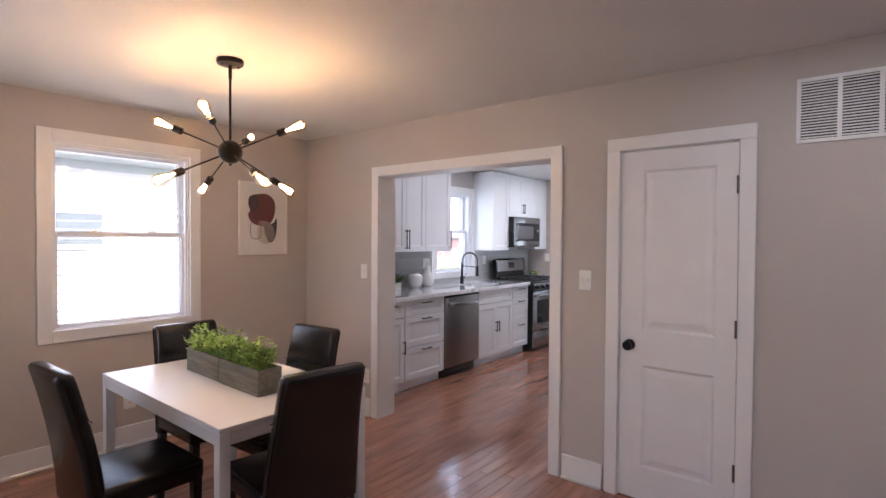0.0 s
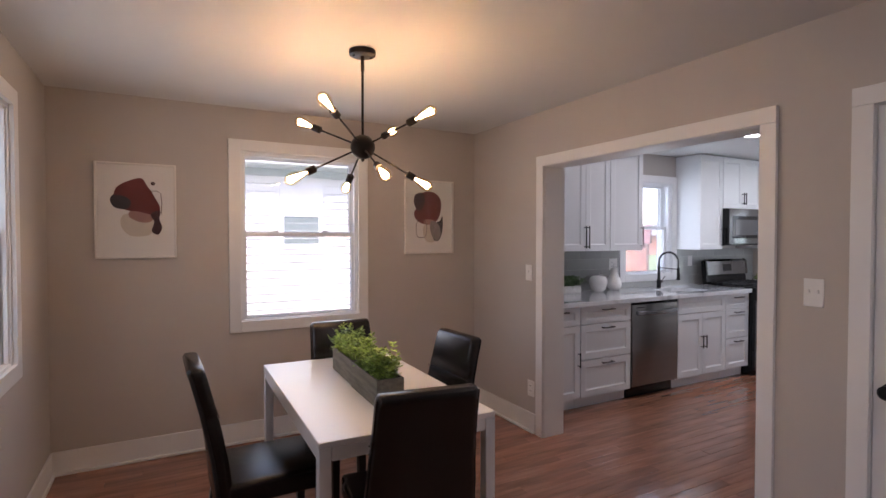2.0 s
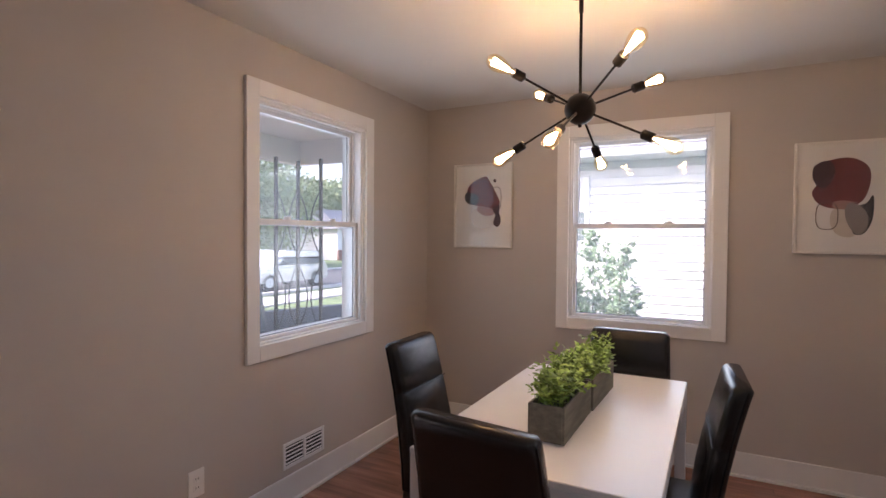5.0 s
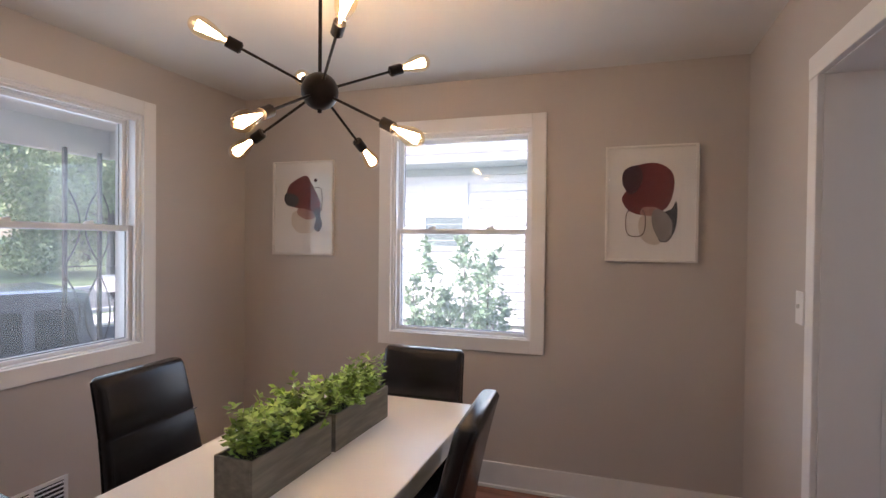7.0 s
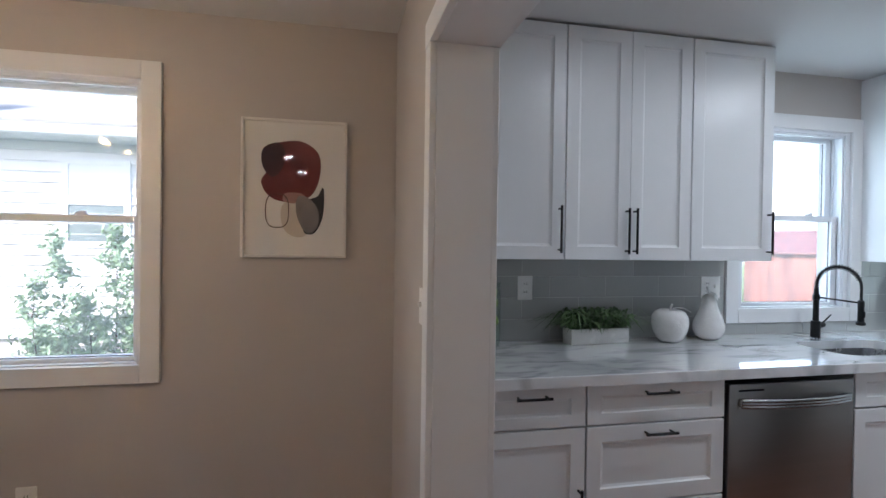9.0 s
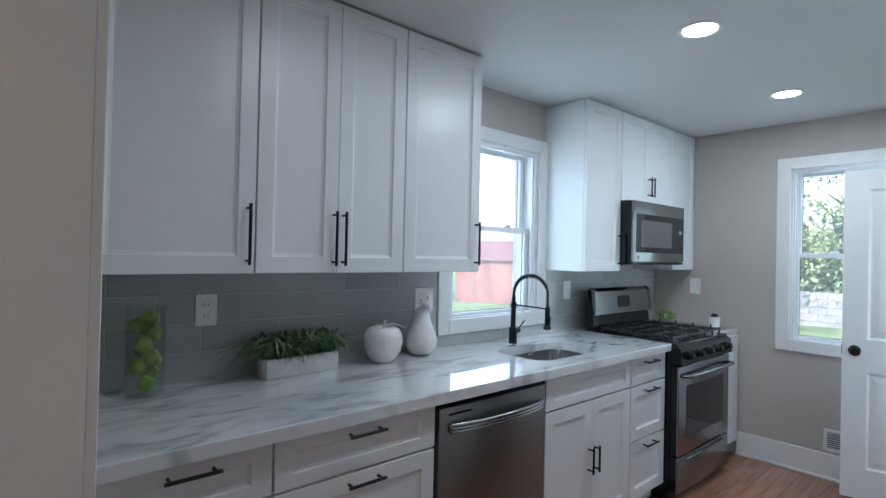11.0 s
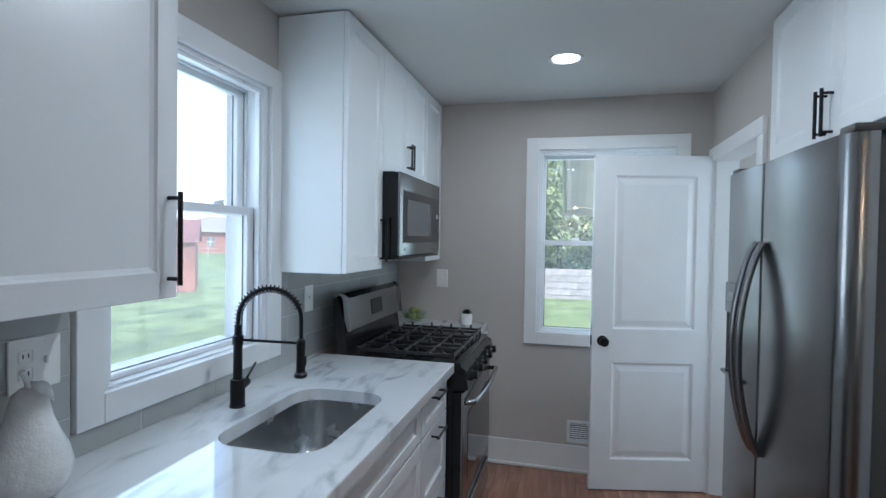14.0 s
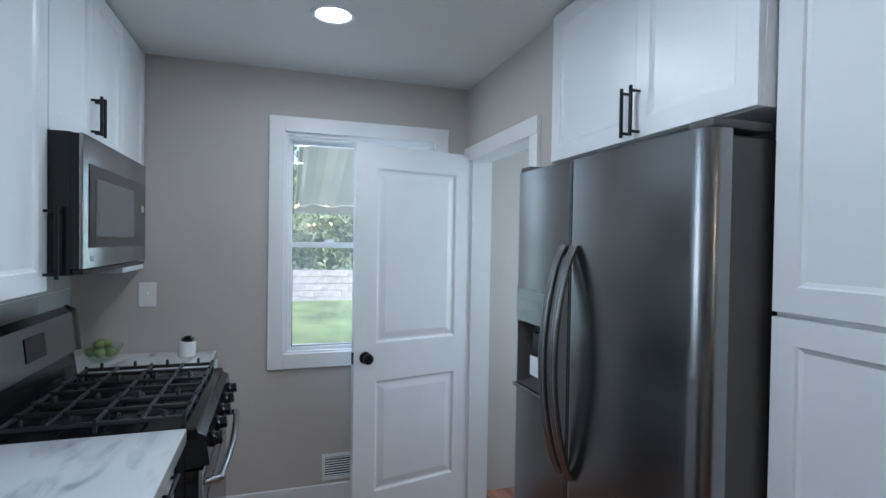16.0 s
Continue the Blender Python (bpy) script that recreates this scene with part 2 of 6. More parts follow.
def mesh_ob(name, bm, material, smooth=False, angle=40):
    bmesh.ops.recalc_face_normals(bm, faces=bm.faces)
    me = bpy.data.meshes.new(name)
    bm.to_mesh(me)
    bm.free()
    me.materials.append(material)
    if smooth:
        me.shade_smooth()
        me.set_sharp_from_angle(angle=radians(angle))
    return new(name, me)


def part(name, bm, material, parent, label="", smooth=False, angle=40):
    ob = mesh_ob(name, bm, material, smooth, angle)
    ob.parent = parent
    return tagged(ob, label)


def thing(name, m, label, category, group=""):
    e = new(name)
    e.empty_display_size = 0.1
    e.matrix_world = m
    return tagged(e, label, category, group)


def setting(name, bm, material, label="", category="", smooth=False):
    return tagged(mesh_ob(name, bm, material, smooth), label, category, "", "structure")


def boxes(name, material, rows, label="", category=""):
    bm = bmesh.new()
    for r in rows:
        box(bm, *r)
    return setting(name, bm, material, label, category)


def boxpart(name, material, parent, dims, bevel=0.0, label="", seg=1):
    bm = bmesh.new()
    box(bm, *dims, bevel, seg)
    return part(name, bm, material, parent, label, smooth=bool(bevel))


def grown(bm, base, n, spread, up, size, seed, lobes=6):
    """Sprigs of small leaves that rise from points of a bed."""
    rnd = random.Random(seed)
    for _ in range(n):
        p = Vector((rnd.uniform(*base[0]), rnd.uniform(*base[1]), base[2]))
        d = Vector((rnd.gauss(0, spread), rnd.gauss(0, spread), 1)).normalized()
        tip = p + d * rnd.uniform(*up)
        q = Euler((rnd.uniform(-0.7, 0.7), rnd.uniform(-0.7, 0.7), rnd.uniform(0, 6.3))).to_matrix()
        for k in range(lobes):
            a = 2 * math.pi * k / lobes + rnd.uniform(-0.3, 0.3)
            s = size * rnd.uniform(0.7, 1.2)
            out, side = q @ Vector((math.cos(a), math.sin(a), rnd.uniform(0.0, 0.6))), q @ Vector((-math.sin(a), math.cos(a), 0))
            at = tip + Vector((0, 0, rnd.uniform(-0.02, 0.012)))
            v = [bm.verts.new(at), bm.verts.new(at + out * s * 0.5 + side * s * 0.28), bm.verts.new(at + out * s), bm.verts.new(at + out * s * 0.5 - side * s * 0.28)]
            bm.faces.new(v)
        v = [bm.verts.new(p), bm.verts.new(p + Vector((0.0015, 0.0015, 0))), bm.verts.new(tip)]
        bm.faces.new(v)


# ---- structure ----
XW, YS, YN, YK, YE, H = -4.35, 1.205, 4.28, 4.45, 8.50, 2.40
XR = -2.35            # kitchen's wall with the doorway
OUT = 0.17            # outer walls
LX, LS = 3.2, -2.6    # living room's far walls


def holed_wall(name, axis, at, depth, a0, a1, holes, material=PAINT, label="greige painted plaster wall", z1=H):
    """A wall along one axis, its inner face at `at`, `depth` thick (signed), with openings (u0, u1, z0, z1)."""
    bm = bmesh.new()
    us = sorted({a0, a1, *[h[0] for h in holes], *[h[1] for h in holes]})
    for u0, u1 in zip(us, us[1:]):
        spans = sorted((h[2], h[3]) for h in holes if h[0] <= u0 and h[1] >= u1)
        z = 0.0
        for s0, s1 in spans + [(z1, z1)]:
            if s0 > z + 1e-4:
                lo, hi = sorted((at, at + depth))
                box(bm, *((lo, hi, u0, u1) if axis == "x" else (u0, u1, lo, hi)), z, s0)
            z = s1
    bmesh.ops.remove_doubles(bm, verts=bm.verts, dist=1e-5)
    return setting(name, bm, material, label, "wall")


# window openings in the walls
WW = (2.312, 3.195, 0.872, 2.098)
SW = (-3.527, -2.639, 0.872, 2.103)
KW = (6.167, 6.928, 1.072, 2.088)
EW = (-3.383, -2.549, 0.889, 2.077)
holed_wall("wall_west", "x", XW, -OUT, YS - OUT, YE + OUT, [WW, KW])
holed_wall("wall_south", "y", YS, -OUT, XW, -1.3, [SW])
holed_wall("wall_north", "y", YN, YK - YN, XW, LX, [(-3.395, -1.82, 0.0, 2.01), (-1.41, -0.785, 0.0, 2.0)])
holed_wall("wall_kitchen_end", "y", YE, OUT, XW, 0.0, [EW])
holed_wall("wall_kitchen_east", "x", XR, 0.12, 7.47, YE, [(7.68, 8.42, 0.0, 1.985)])
boxes("wall_alcove", PAINT, [(-1.78, -1.66, YK, 7.47, 0, H), (-2.35, -1.66, 5.82, 5.93, 0, H), (-2.23, -1.66, 7.47, 7.56, 0, H)], "plain painted alcove wall", "wall")
# the gap in the far wall is made up, for the hall fill light
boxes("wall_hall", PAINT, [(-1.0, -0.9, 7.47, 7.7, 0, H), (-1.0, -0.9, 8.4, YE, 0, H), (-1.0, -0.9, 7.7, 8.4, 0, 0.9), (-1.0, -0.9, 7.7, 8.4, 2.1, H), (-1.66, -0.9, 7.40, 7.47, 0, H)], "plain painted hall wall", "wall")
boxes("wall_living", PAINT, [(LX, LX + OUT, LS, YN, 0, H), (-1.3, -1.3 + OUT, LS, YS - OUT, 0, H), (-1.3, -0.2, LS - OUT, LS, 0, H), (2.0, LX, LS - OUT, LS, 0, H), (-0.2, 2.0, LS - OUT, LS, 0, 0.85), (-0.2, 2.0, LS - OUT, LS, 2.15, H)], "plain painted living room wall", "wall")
boxes("closet", PAINT, [(-1.66, -0.5, 5.1, 5.2, 0, H), (-0.6, -0.5, YK, 5.1, 0, H)], "plain closet wall behind the door", "wall")
boxes("ceiling", CEIL, [(XW - OUT, LX + OUT, LS - OUT, YN + 0.1, H, H + 0.12), (XW - OUT, 0.0, YN + 0.1, YE + OUT, H, H + 0.12)], "white painted plaster ceiling", "ceiling")
boxes("subfloor", DARKSLOT, [(XW - OUT, LX + OUT, LS - OUT, YE + OUT, -0.2, -0.012)], "dark gaps between floor boards", "floor")

# baseboards with a shoe moulding
def baseboard(name, runs, high=0.148):
    bm = bmesh.new()
    for axis, at, sgn, u0, u1 in runs:
        for d, z0, z1 in ((0.014, 0.0, high), (0.028, 0.0, 0.018)):
            lo, hi = sorted((at, at + sgn * d))
            box(bm, *((lo, hi, u0, u1) if axis == "x" else (u0, u1, lo, hi)), z0, z1, 0.003)
    return setting(name, bm, TRIM, "white painted wood baseboard with shoe moulding", "baseboard", smooth=True)


baseboard("baseboard_west", [("x", XW, 1, YS, YN)])
baseboard("baseboard_south", [("y", YS, 1, XW + 0.03, -1.3)])
baseboard("baseboard_north", [("y", YN, -1, XW + 0.03, -3.47), ("y", YN, -1, -1.745, -1.49), ("y", YN, -1, -0.71, LX)])
baseboard("baseboard_kitchen_end", [("y", YE, -1, -3.70, XR)], 0.168)


def casing(name, m, w, z0, z1, board, legs_only=True, label="white painted door casing", depth=0.02):
    """A flat casing round an opening w wide, from z0 to z1; local x across, the room towards -y."""
    bm = bmesh.new()
    box(bm, -board, 0, -depth, 0, z0, z1, 0.002)
    box(bm, w, w + board, -depth, 0, z0, z1, 0.002)
    box(bm, -board, w + board, -depth - 0.002, 0, z1, z1 + board, 0.002)
    if not legs_only:
        box(bm, -board, w + board, -depth - 0.002, 0, z0 - board, z0, 0.002)
    ob = setting(name, bm, TRIM, label, "trim", smooth=True)
    ob.matrix_world = m
    return ob


FACE_E = lambda x, y, z=0: pose(x, y, z, 0, 0, 90)      # front towards +x, local x along +y
FACE_W = lambda x, y, z=0: pose(x, y, z, 0, 0, -90)     # front towards -x, local x along -y
FACE_S = lambda x, y, z=0: pose(x, y, z, 0, 0, 0)       # front towards -y
FACE_N = lambda x, y, z=0: pose(x, y, z, 0, 0, 180)     # front towards +y

casing("trim_opening_dining", FACE_S(-3.38, YN), 1.545, 0, 1.995, 0.075, label="white casing round the wide kitchen opening")
casing("trim_opening_kitchen", FACE_N(-1.835, YK), 1.545, 0, 1.995, 0.075, label="white casing round the wide kitchen opening")
boxes("trim_opening_jamb", TRIM, [(-3.395, -3.378, YN, YK, 0, 2.01), (-1.837, -1.82, YN, YK, 0, 2.01), (-3.378, -1.837, YN, YK, 1.993, 2.01)], "white painted jamb lining the opening", "trim")
casing("trim_closet_door", FACE_S(-1.40, YN), 0.605, 0, 1.995, 0.073)
boxes("trim_closet_jamb", TRIM, [(-1.41, -1.398, YN + 0.0, YN + 0.14, 0, 2.0), (-0.797, -0.785, YN, YN + 0.14, 0, 2.0), (-1.398, -0.797, YN, YN + 0.14, 1.99, 2.0)], "white painted door jamb", "trim")
casing("trim_hall_door", FACE_W(XR, 8.415), 0.735, 0, 1.97, 0.078)
boxes("trim_hall_jamb", TRIM, [(XR, XR + 0.12, 8.405, 8.42, 0, 1.985), (XR, XR + 0.12, 7.68, 7.695, 0, 1.985), (XR, XR + 0.12, 7.695, 8.405, 1.97, 1.985)], "white painted door jamb", "trim")


def pane_ob(name, parent, dims, material=PANE):
    ob = boxpart(name, material, parent, dims)
    ob.visible_shadow = False
    return ob


def window(name, m, w, z0, z1, rail, board, label, f=0.018, s=0.027):
    """A double-hung window in an opening w wide; local x across, room towards -y, outside towards +y."""
    root = tagged(new(name), label, "window", "", "structure")
    root.matrix_world = m
    top, low = 0.022, 0.006
    bm = bmesh.new()
    box(bm, -board, 0.004, -0.02, 0, z0 - board, z1 + board, 0.002)
    box(bm, w - 0.004, w + board, -0.02, 0, z0 - board, z1 + board, 0.002)
    box(bm, 0.004, w - 0.004, -0.0204, 0, z1 - 0.004, z1 + board, 0.002)
    box(bm, 0.004, w - 0.004, -0.0204, 0, z0 - board, z0 + 0.004, 0.002)
    part("casing", bm, TRIM, root, smooth=True)
    bm = bmesh.new()
    for x0, x1, a, c in ((0, f, z0, z1), (w - f, w, z0, z1), (f, w - f, z1 - top, z1), (f, w - f, z0, z0 + low)):
        box(bm, x0, x1, 0.0, OUT, a, c, 0.002)
    part("window_frame", bm, VINYL, root, smooth=True)
    # stops that hold the sashes, stepped back from the room
    for y0, y1, d in ((0.010, 0.030, 0.012), (0.072, 0.082, 0.009)):
        bm = bmesh.new()
        for x0, x1, a, c in ((f, f + d, z0 + low, z1 - top), (w - f - d, w - f, z0 + low, z1 - top), (f + d, w - f - d, z1 - top - d, z1 - top)):
            box(bm, x0, x1, y0, y1, a, c, 0.0015)
        part("stop", bm, VINYL, root, smooth=True)
    boxpart("window_sill", VINYL, root, (f, w - f, 0.004, OUT + 0.03, z0 + low, z0 + low + 0.006), 0.002)
    for nm, y, a, c, ra, rc in (("lower_sash", 0.038, z0 + low + 0.006, rail + 0.016, 0.018, 0.030), ("upper_sash", 0.086, rail - 0.016, z1 - top, 0.030, 0.030)):
        bm = bmesh.new()
        x0, x1 = f + 0.003, w - f - 0.003
        for q in ((x0, x0 + s, a, c), (x1 - s, x1, a, c), (x0 + s, x1 - s, c - rc, c), (x0 + s, x1 - s, a, a + ra)):
            box(bm, q[0], q[1], y, y + 0.03, q[2], q[3], 0.003)
        sash = part(nm, bm, VINYL, root, smooth=True)
        pane_ob("pane", sash, (x0 + s - 0.005, x1 - s + 0.005, y + 0.013, y + 0.017, a + ra - 0.005, c - rc + 0.005))
        bm = bmesh.new()
        b = 0.004
        for q in ((x0 + s - b, x0 + s + b, a + ra, c - rc), (x1 - s - b, x1 - s + b, a + ra, c - rc), (x0 + s, x1 - s, a + ra - b, a + ra + b)):
            box(bm, q[0], q[1], y + 0.018, y + 0.022, q[2], q[3])
        part("gasket", bm, GASKET, sash, "dark grey glazing gasket")
        if nm == "lower_sash":
            for u in (0.28, 0.72):
                xc = x0 + (x1 - x0) * u
                bm = bmesh.new()
                lathe(bm, [(0, 0.0), (0.026, 0.0), (0.026, 0.006), (0.020, 0.013), (0.010, 0.016), (0, 0.016)], Matrix.Translation((xc, y + 0.014, c)) @ Matrix.Diagonal((1, 0.5, 1, 1)), 18)
                box(bm, xc - 0.006, xc + 0.024, y + 0.002, y + 0.010, c + 0.012, c + 0.019, 0.003, 2)
                part("sash_lock", bm, VINYL, sash, smooth=True)
    return root


window("window_1", FACE_E(XW, WW[0]), WW[1] - WW[0], WW[2], WW[3], 1.498, 0.075, "white double-hung vinyl window above the dining table")
window("window_2", FACE_N(SW[1], YS), SW[1] - SW[0], SW[2], SW[3], 1.49, 0.075, "white double-hung vinyl window facing the porch")
window("window_3", FACE_E(XW, KW[0]), KW[1] - KW[0], KW[2], KW[3], 1.585, 0.075, "white double-hung vinyl window above the kitchen sink", 0.034, 0.041)
window("window_4", FACE_S(EW[0], YE), EW[1] - EW[0], EW[2], EW[3], 1.475, 0.075, "white double-hung vinyl window behind the open door")


def panel_door(name, m, w, h, t, panels, label, knob_x, knob_z, hinge_x, hinges):
    """A moulded two-panel door; local x across, room side towards -y."""
    root = tagged(new(name), label, "door", "", "structure")
    root.matrix_world = m
    bm = bmesh.new()
    box(bm, 0.0005, w - 0.0005, 0.0105, t - 0.0105, 0.008, h)
    xs = [0.0, panels[0][0], panels[0][1], w]
    zs = sorted({0.008, h, *[q[2] for q in panels], *[q[3] for q in panels]})
    for y0, y1 in ((0.0, 0.0104), (t - 0.0104, t)):
        for x0, x1 in ((xs[0], xs[1]), (xs[2], xs[3])):
            box(bm, x0, x1, y0, y1, 0.008, h)
        for z0, z1 in ((zs[0], zs[1]), (zs[2], zs[3]), (zs[4], zs[5])):
            box(bm, xs[1], xs[2], y0, y1, z0, z1)
    part("door_leaf", bm, DOORW, root)
    # sunk mouldings round a field that comes forward again
    for x0, x1, z0, z1 in panels:
        for side in (-1, 1):
            y = 0 if side < 0 else t
            bm = bmesh.new()
            loops = []
            for ins, dep in ((0.0, 0.0), (0.004, 0.003), (0.012, 0.0095), (0.022, 0.0095), (0.050, 0.0035), (0.052, 0.003)):
                loops.append([bm.verts.new((x, y - side * dep, z)) for x, z in ((x0 + ins, z0 + ins), (x1 - ins, z0 + ins), (x1 - ins, z1 - ins), (x0 + ins, z1 - ins))])
            for a, b in zip(loops, loops[1:]):
                for k in range(4):
                    j = (k + 1) % 4
                    bm.faces.new((a[k], a[j], b[j], b[k]))
            bm.faces.new(loops[-1])
            part("door_panel", bm, DOORW, root)
    for side in (-1, 1):
        y = 0 if side < 0 else t
        bm = bmesh.new()
        prof = [(0.0, 0.001), (0.031, 0.001), (0.031, 0.006), (0.012, 0.009), (0.011, 0.026), (0.020, 0.032), (0.027, 0.042), (0.027, 0.052), (0.019, 0.060), (0.0, 0.062)]
        lathe(bm, prof, Matrix.Translation((knob_x, y, knob_z)) @ Matrix.Rotation(radians(90 if side < 0 else -90), 4, "X"), 24)
        part("door_knob", bm, BLACK, root, "round black door knob", smooth=True, angle=30)
    boxpart("latch_plate", BLACK, root, (knob_x - 0.063 if knob_x < w / 2 else knob_x + 0.057, knob_x - 0.057 if knob_x < w / 2 else knob_x + 0.063, 0.006, t - 0.006, knob_z - 0.03, knob_z + 0.03))
    for z in hinges:
        bm = bmesh.new()
        cyl(bm, (hinge_x, -0.004, z - 0.045), (hinge_x, -0.004, z + 0.045), 0.006, n=10)
        box(bm, hinge_x - 0.012, hinge_x + 0.002, -0.002, 0.001, z - 0.045, z + 0.045)
        part("hinge", bm, STEEL, root, "satin steel hinge", smooth=True)
    return root


panel_door("door_1", FACE_S(-1.395, YN + 0.004), 0.595, 1.988, 0.035, [(0.125, 0.495, 0.975, 1.875), (0.125, 0.495, 0.195, 0.775)], "closed white two-panel closet door with a black knob", 0.058, 0.885, 0.597, (1.77, 1.03, 0.29))
ang = math.degrees(math.atan2(0.16, 0.70))
panel_door("door_2", pose(-3.035, 8.262, 0, 0, 0, ang), 0.715, 2.0, 0.035, [(0.12, 0.60, 0.97, 1.88), (0.12, 0.60, 0.19, 0.77)], "white two-panel door standing open before the window", 0.06, 0.90, 0.717, (1.77, 1.03, 0.29))


# ---- wall plates, registers, grille ----
def wall_plate(m, kind, label):
    """kind: list of switch or outlet places across the plate."""
    w = 0.078 if len(kind) == 1 else (0.078 if kind == "ss" else 0.118)
    root = thing("light_switch" if kind[0] == "s" else "power_outlet", m, label, "switch" if kind[0] == "s" else "outlet")
    boxpart("plate", PLATE, root, (-w / 2, w / 2, -0.006, 0, -0.06, 0.06), 0.002)
    for k, c in enumerate(kind):
        x = (k - (len(kind) - 1) / 2) * (0.036 if kind == "ss" else 0.046)
        if c == "s":
            boxpart("toggle", PLATE, root, (x - 0.005, x + 0.005, -0.016, -0.005, -0.002, 0.014), 0.002)
        else:
            for z in (-0.02, 0.02):
                sock = boxpart("receptacle", PLATE, root, (x - 0.016, x + 0.016, -0.0075, -0.005, z - 0.014, z + 0.014), 0.003)
                for dx in (-0.006, 0.006):
                    boxpart("slot", DARKSLOT, sock, (x + dx - 0.0012, x + dx + 0.0012, -0.0080, -0.007, z - 0.004, z + 0.006))
        bm = bmesh.new()
        cyl(bm, (x, -0.0072, 0.047 if c == "s" else 0), (x, -0.005, 0.047 if c == "s" else 0), 0.003, n=8)
        part("screw", bm, PLATE, root)
    return root


wall_plate(FACE_S(-1.607, YN, 1.24), "ss", "white double toggle switch plate on the wall")
wall_plate(FACE_S(-3.557, YN, 1.21), "s", "white toggle switch plate beside the kitchen opening")
wall_plate(FACE_S(-3.528, YN, 0.33), "o", "white duplex outlet low on the wall")
wall_plate(FACE_E(XW, 2.766, 0.323), "o", "white duplex outlet below the window")
wall_plate(FACE_N(-2.30, YS, 0.34), "o", "white duplex outlet low on the wall")
wall_plate(FACE_E(XW + 0.008, 4.933, 1.197), "o", "white duplex outlet on the tiled backsplash")
wall_plate(FACE_E(XW + 0.008, 5.998, 1.195), "os", "white outlet and switch plate on the tiled backsplash")
wall_plate(FACE_E(XW + 0.008, 7.245, 1.205), "s", "white switch plate beside the kitchen window")
wall_plate(FACE_S(-4.018, YE, 1.22), "s", "white switch plate beside the stove")


def register(name, m, w, h, cols, rows, label, cover=0.16):
    root = thing(name, m, label, "vent")
    f = 0.018
    bm = bmesh.new()
    for q in ((0, f, 0, h), (w - f, w, 0, h), (f, w - f, 0, f), (f, w - f, h - f, h)):
        box(bm, q[0], q[1], -0.008, 0, q[2], q[3], 0.002)
    for k in range(1, cols):
        x = f + (w - 2 * f) * k / cols
        box(bm, x - 0.009, x + 0.009, -0.0095, 0, f, h - f, 0.001)
    part("frame", bm, TRIM, root, smooth=True)
    # dark sheet on the wall: the shade of the open duct put into colour
    boxpart("backing", DARKSLOT, root, (f, w - f, -0.0012, -0.0002, f, h - f))
    for k in range(rows):
        z = f + (h - 2 * f) * (k + 0.5) / rows
        bm = bmesh.new()
        t = (h - 2 * f) / rows
        v = [bm.verts.new(p) for p in ((f, -0.003, z + t * cover), (w - f, -0.003, z + t * cover), (w - f, -0.0065, z - t * 0.1), (f, -0.0065, z - t * 0.1), (f, -0.003, z + t * 0.1), (w - f, -0.003, z + t * 0.1), (w - f, -0.0065, z - t * cover), (f, -0.0065, z - t * cover))]
        for q in ((0, 1, 2, 3), (7, 6, 5, 4), (3, 2, 6, 7), (0, 4, 5, 1), (0, 3, 7, 4), (1, 5, 6, 2)):
            bm.faces.new([v[i] for i in q])
        part("slat", bm, TRIM, root)
    return root


register("return_air_grille", FACE_S(-0.565, YN, 1.945), 0.62, 0.305, 4, 20, "white louvred return air grille high on the wall", 0.29)
register("floor_register", FACE_N(-2.81, YS, 0.185), 0.32, 0.14, 2, 5, "white heating register low on the wall")
register("floor_register", FACE_S(-3.17, YE, 0.187), 0.30, 0.143, 1, 8, "white heating register above the baseboard")

# ---- floor boards: strips along y ----
def planks():
    rnd = random.Random(4)
    W = 0.0825
    near, far = [], bmesh.new()
    x = XW
    meshes = {}
    rows = []
    k = 0
    while x < LX:
        y = LS + rnd.uniform(-0.6, 0)
        while y < YE:
            ln = rnd.choice((0.5, 0.7, 0.9, 1.1, 1.3))
            a, b = max(y, LS), min(y + ln, YE)
            if b - a > 0.02:
                rows.append((x, a, b))
            y += ln
        x += W
    for x, a, b in rows:
        inside = (-4.3 < x < -1.2 and a > 1.5 and a < 5.4) or (-3.75 < x < -2.3 and a > 4.4)
        if inside and len(near) < 300:
            near.append((x, a, b))
        else:
            box(far, x + 0.0006, x + W - 0.0006, a + 0.0006, b - 0.0006, -0.012, 0.0)
    floor = setting("floor", far, OAKFAR, "glossy red oak strip floor", "floor")
    for x, a, b in near:
        key = round(b - a, 3)
        if key not in meshes:
            bm = bmesh.new()
            h, hw = (b - a) / 2 - 0.0006, W / 2 - 0.0006
            e = 0.0012
            lo = [bm.verts.new((sx * hw, sy * h, -0.012)) for sx, sy in ((-1, -1), (1, -1), (1, 1), (-1, 1))]
            md = [bm.verts.new((sx * hw, sy * h, -e * 0.5)) for sx, sy in ((-1, -1), (1, -1), (1, 1), (-1, 1))]
            hi = [bm.verts.new((sx * (hw - e), sy * (h - e), 0)) for sx, sy in ((-1, -1), (1, -1), (1, 1), (-1, 1))]
            bm.faces.new(hi)
            for p, q in ((lo, md), (md, hi)):
                for i in range(4):
                    j = (i + 1) % 4
                    bm.faces.new((p[i], p[j], q[j], q[i]))
            bmesh.ops.recalc_face_normals(bm, faces=bm.faces)
            me = bpy.data.meshes.new("plank")
            bm.to_mesh(me)
            bm.free()
            me.materials.append(OAK)
            meshes[key] = me
        ob = new("plank", meshes[key])
        ob.parent = floor
        ob.location = (x + W / 2, (a + b) / 2, rnd.uniform(-0.0006, 0.0))
        ob.rotation_euler = (rnd.gauss(0, 0.0004), rnd.gauss(0, 0.0016), 0)


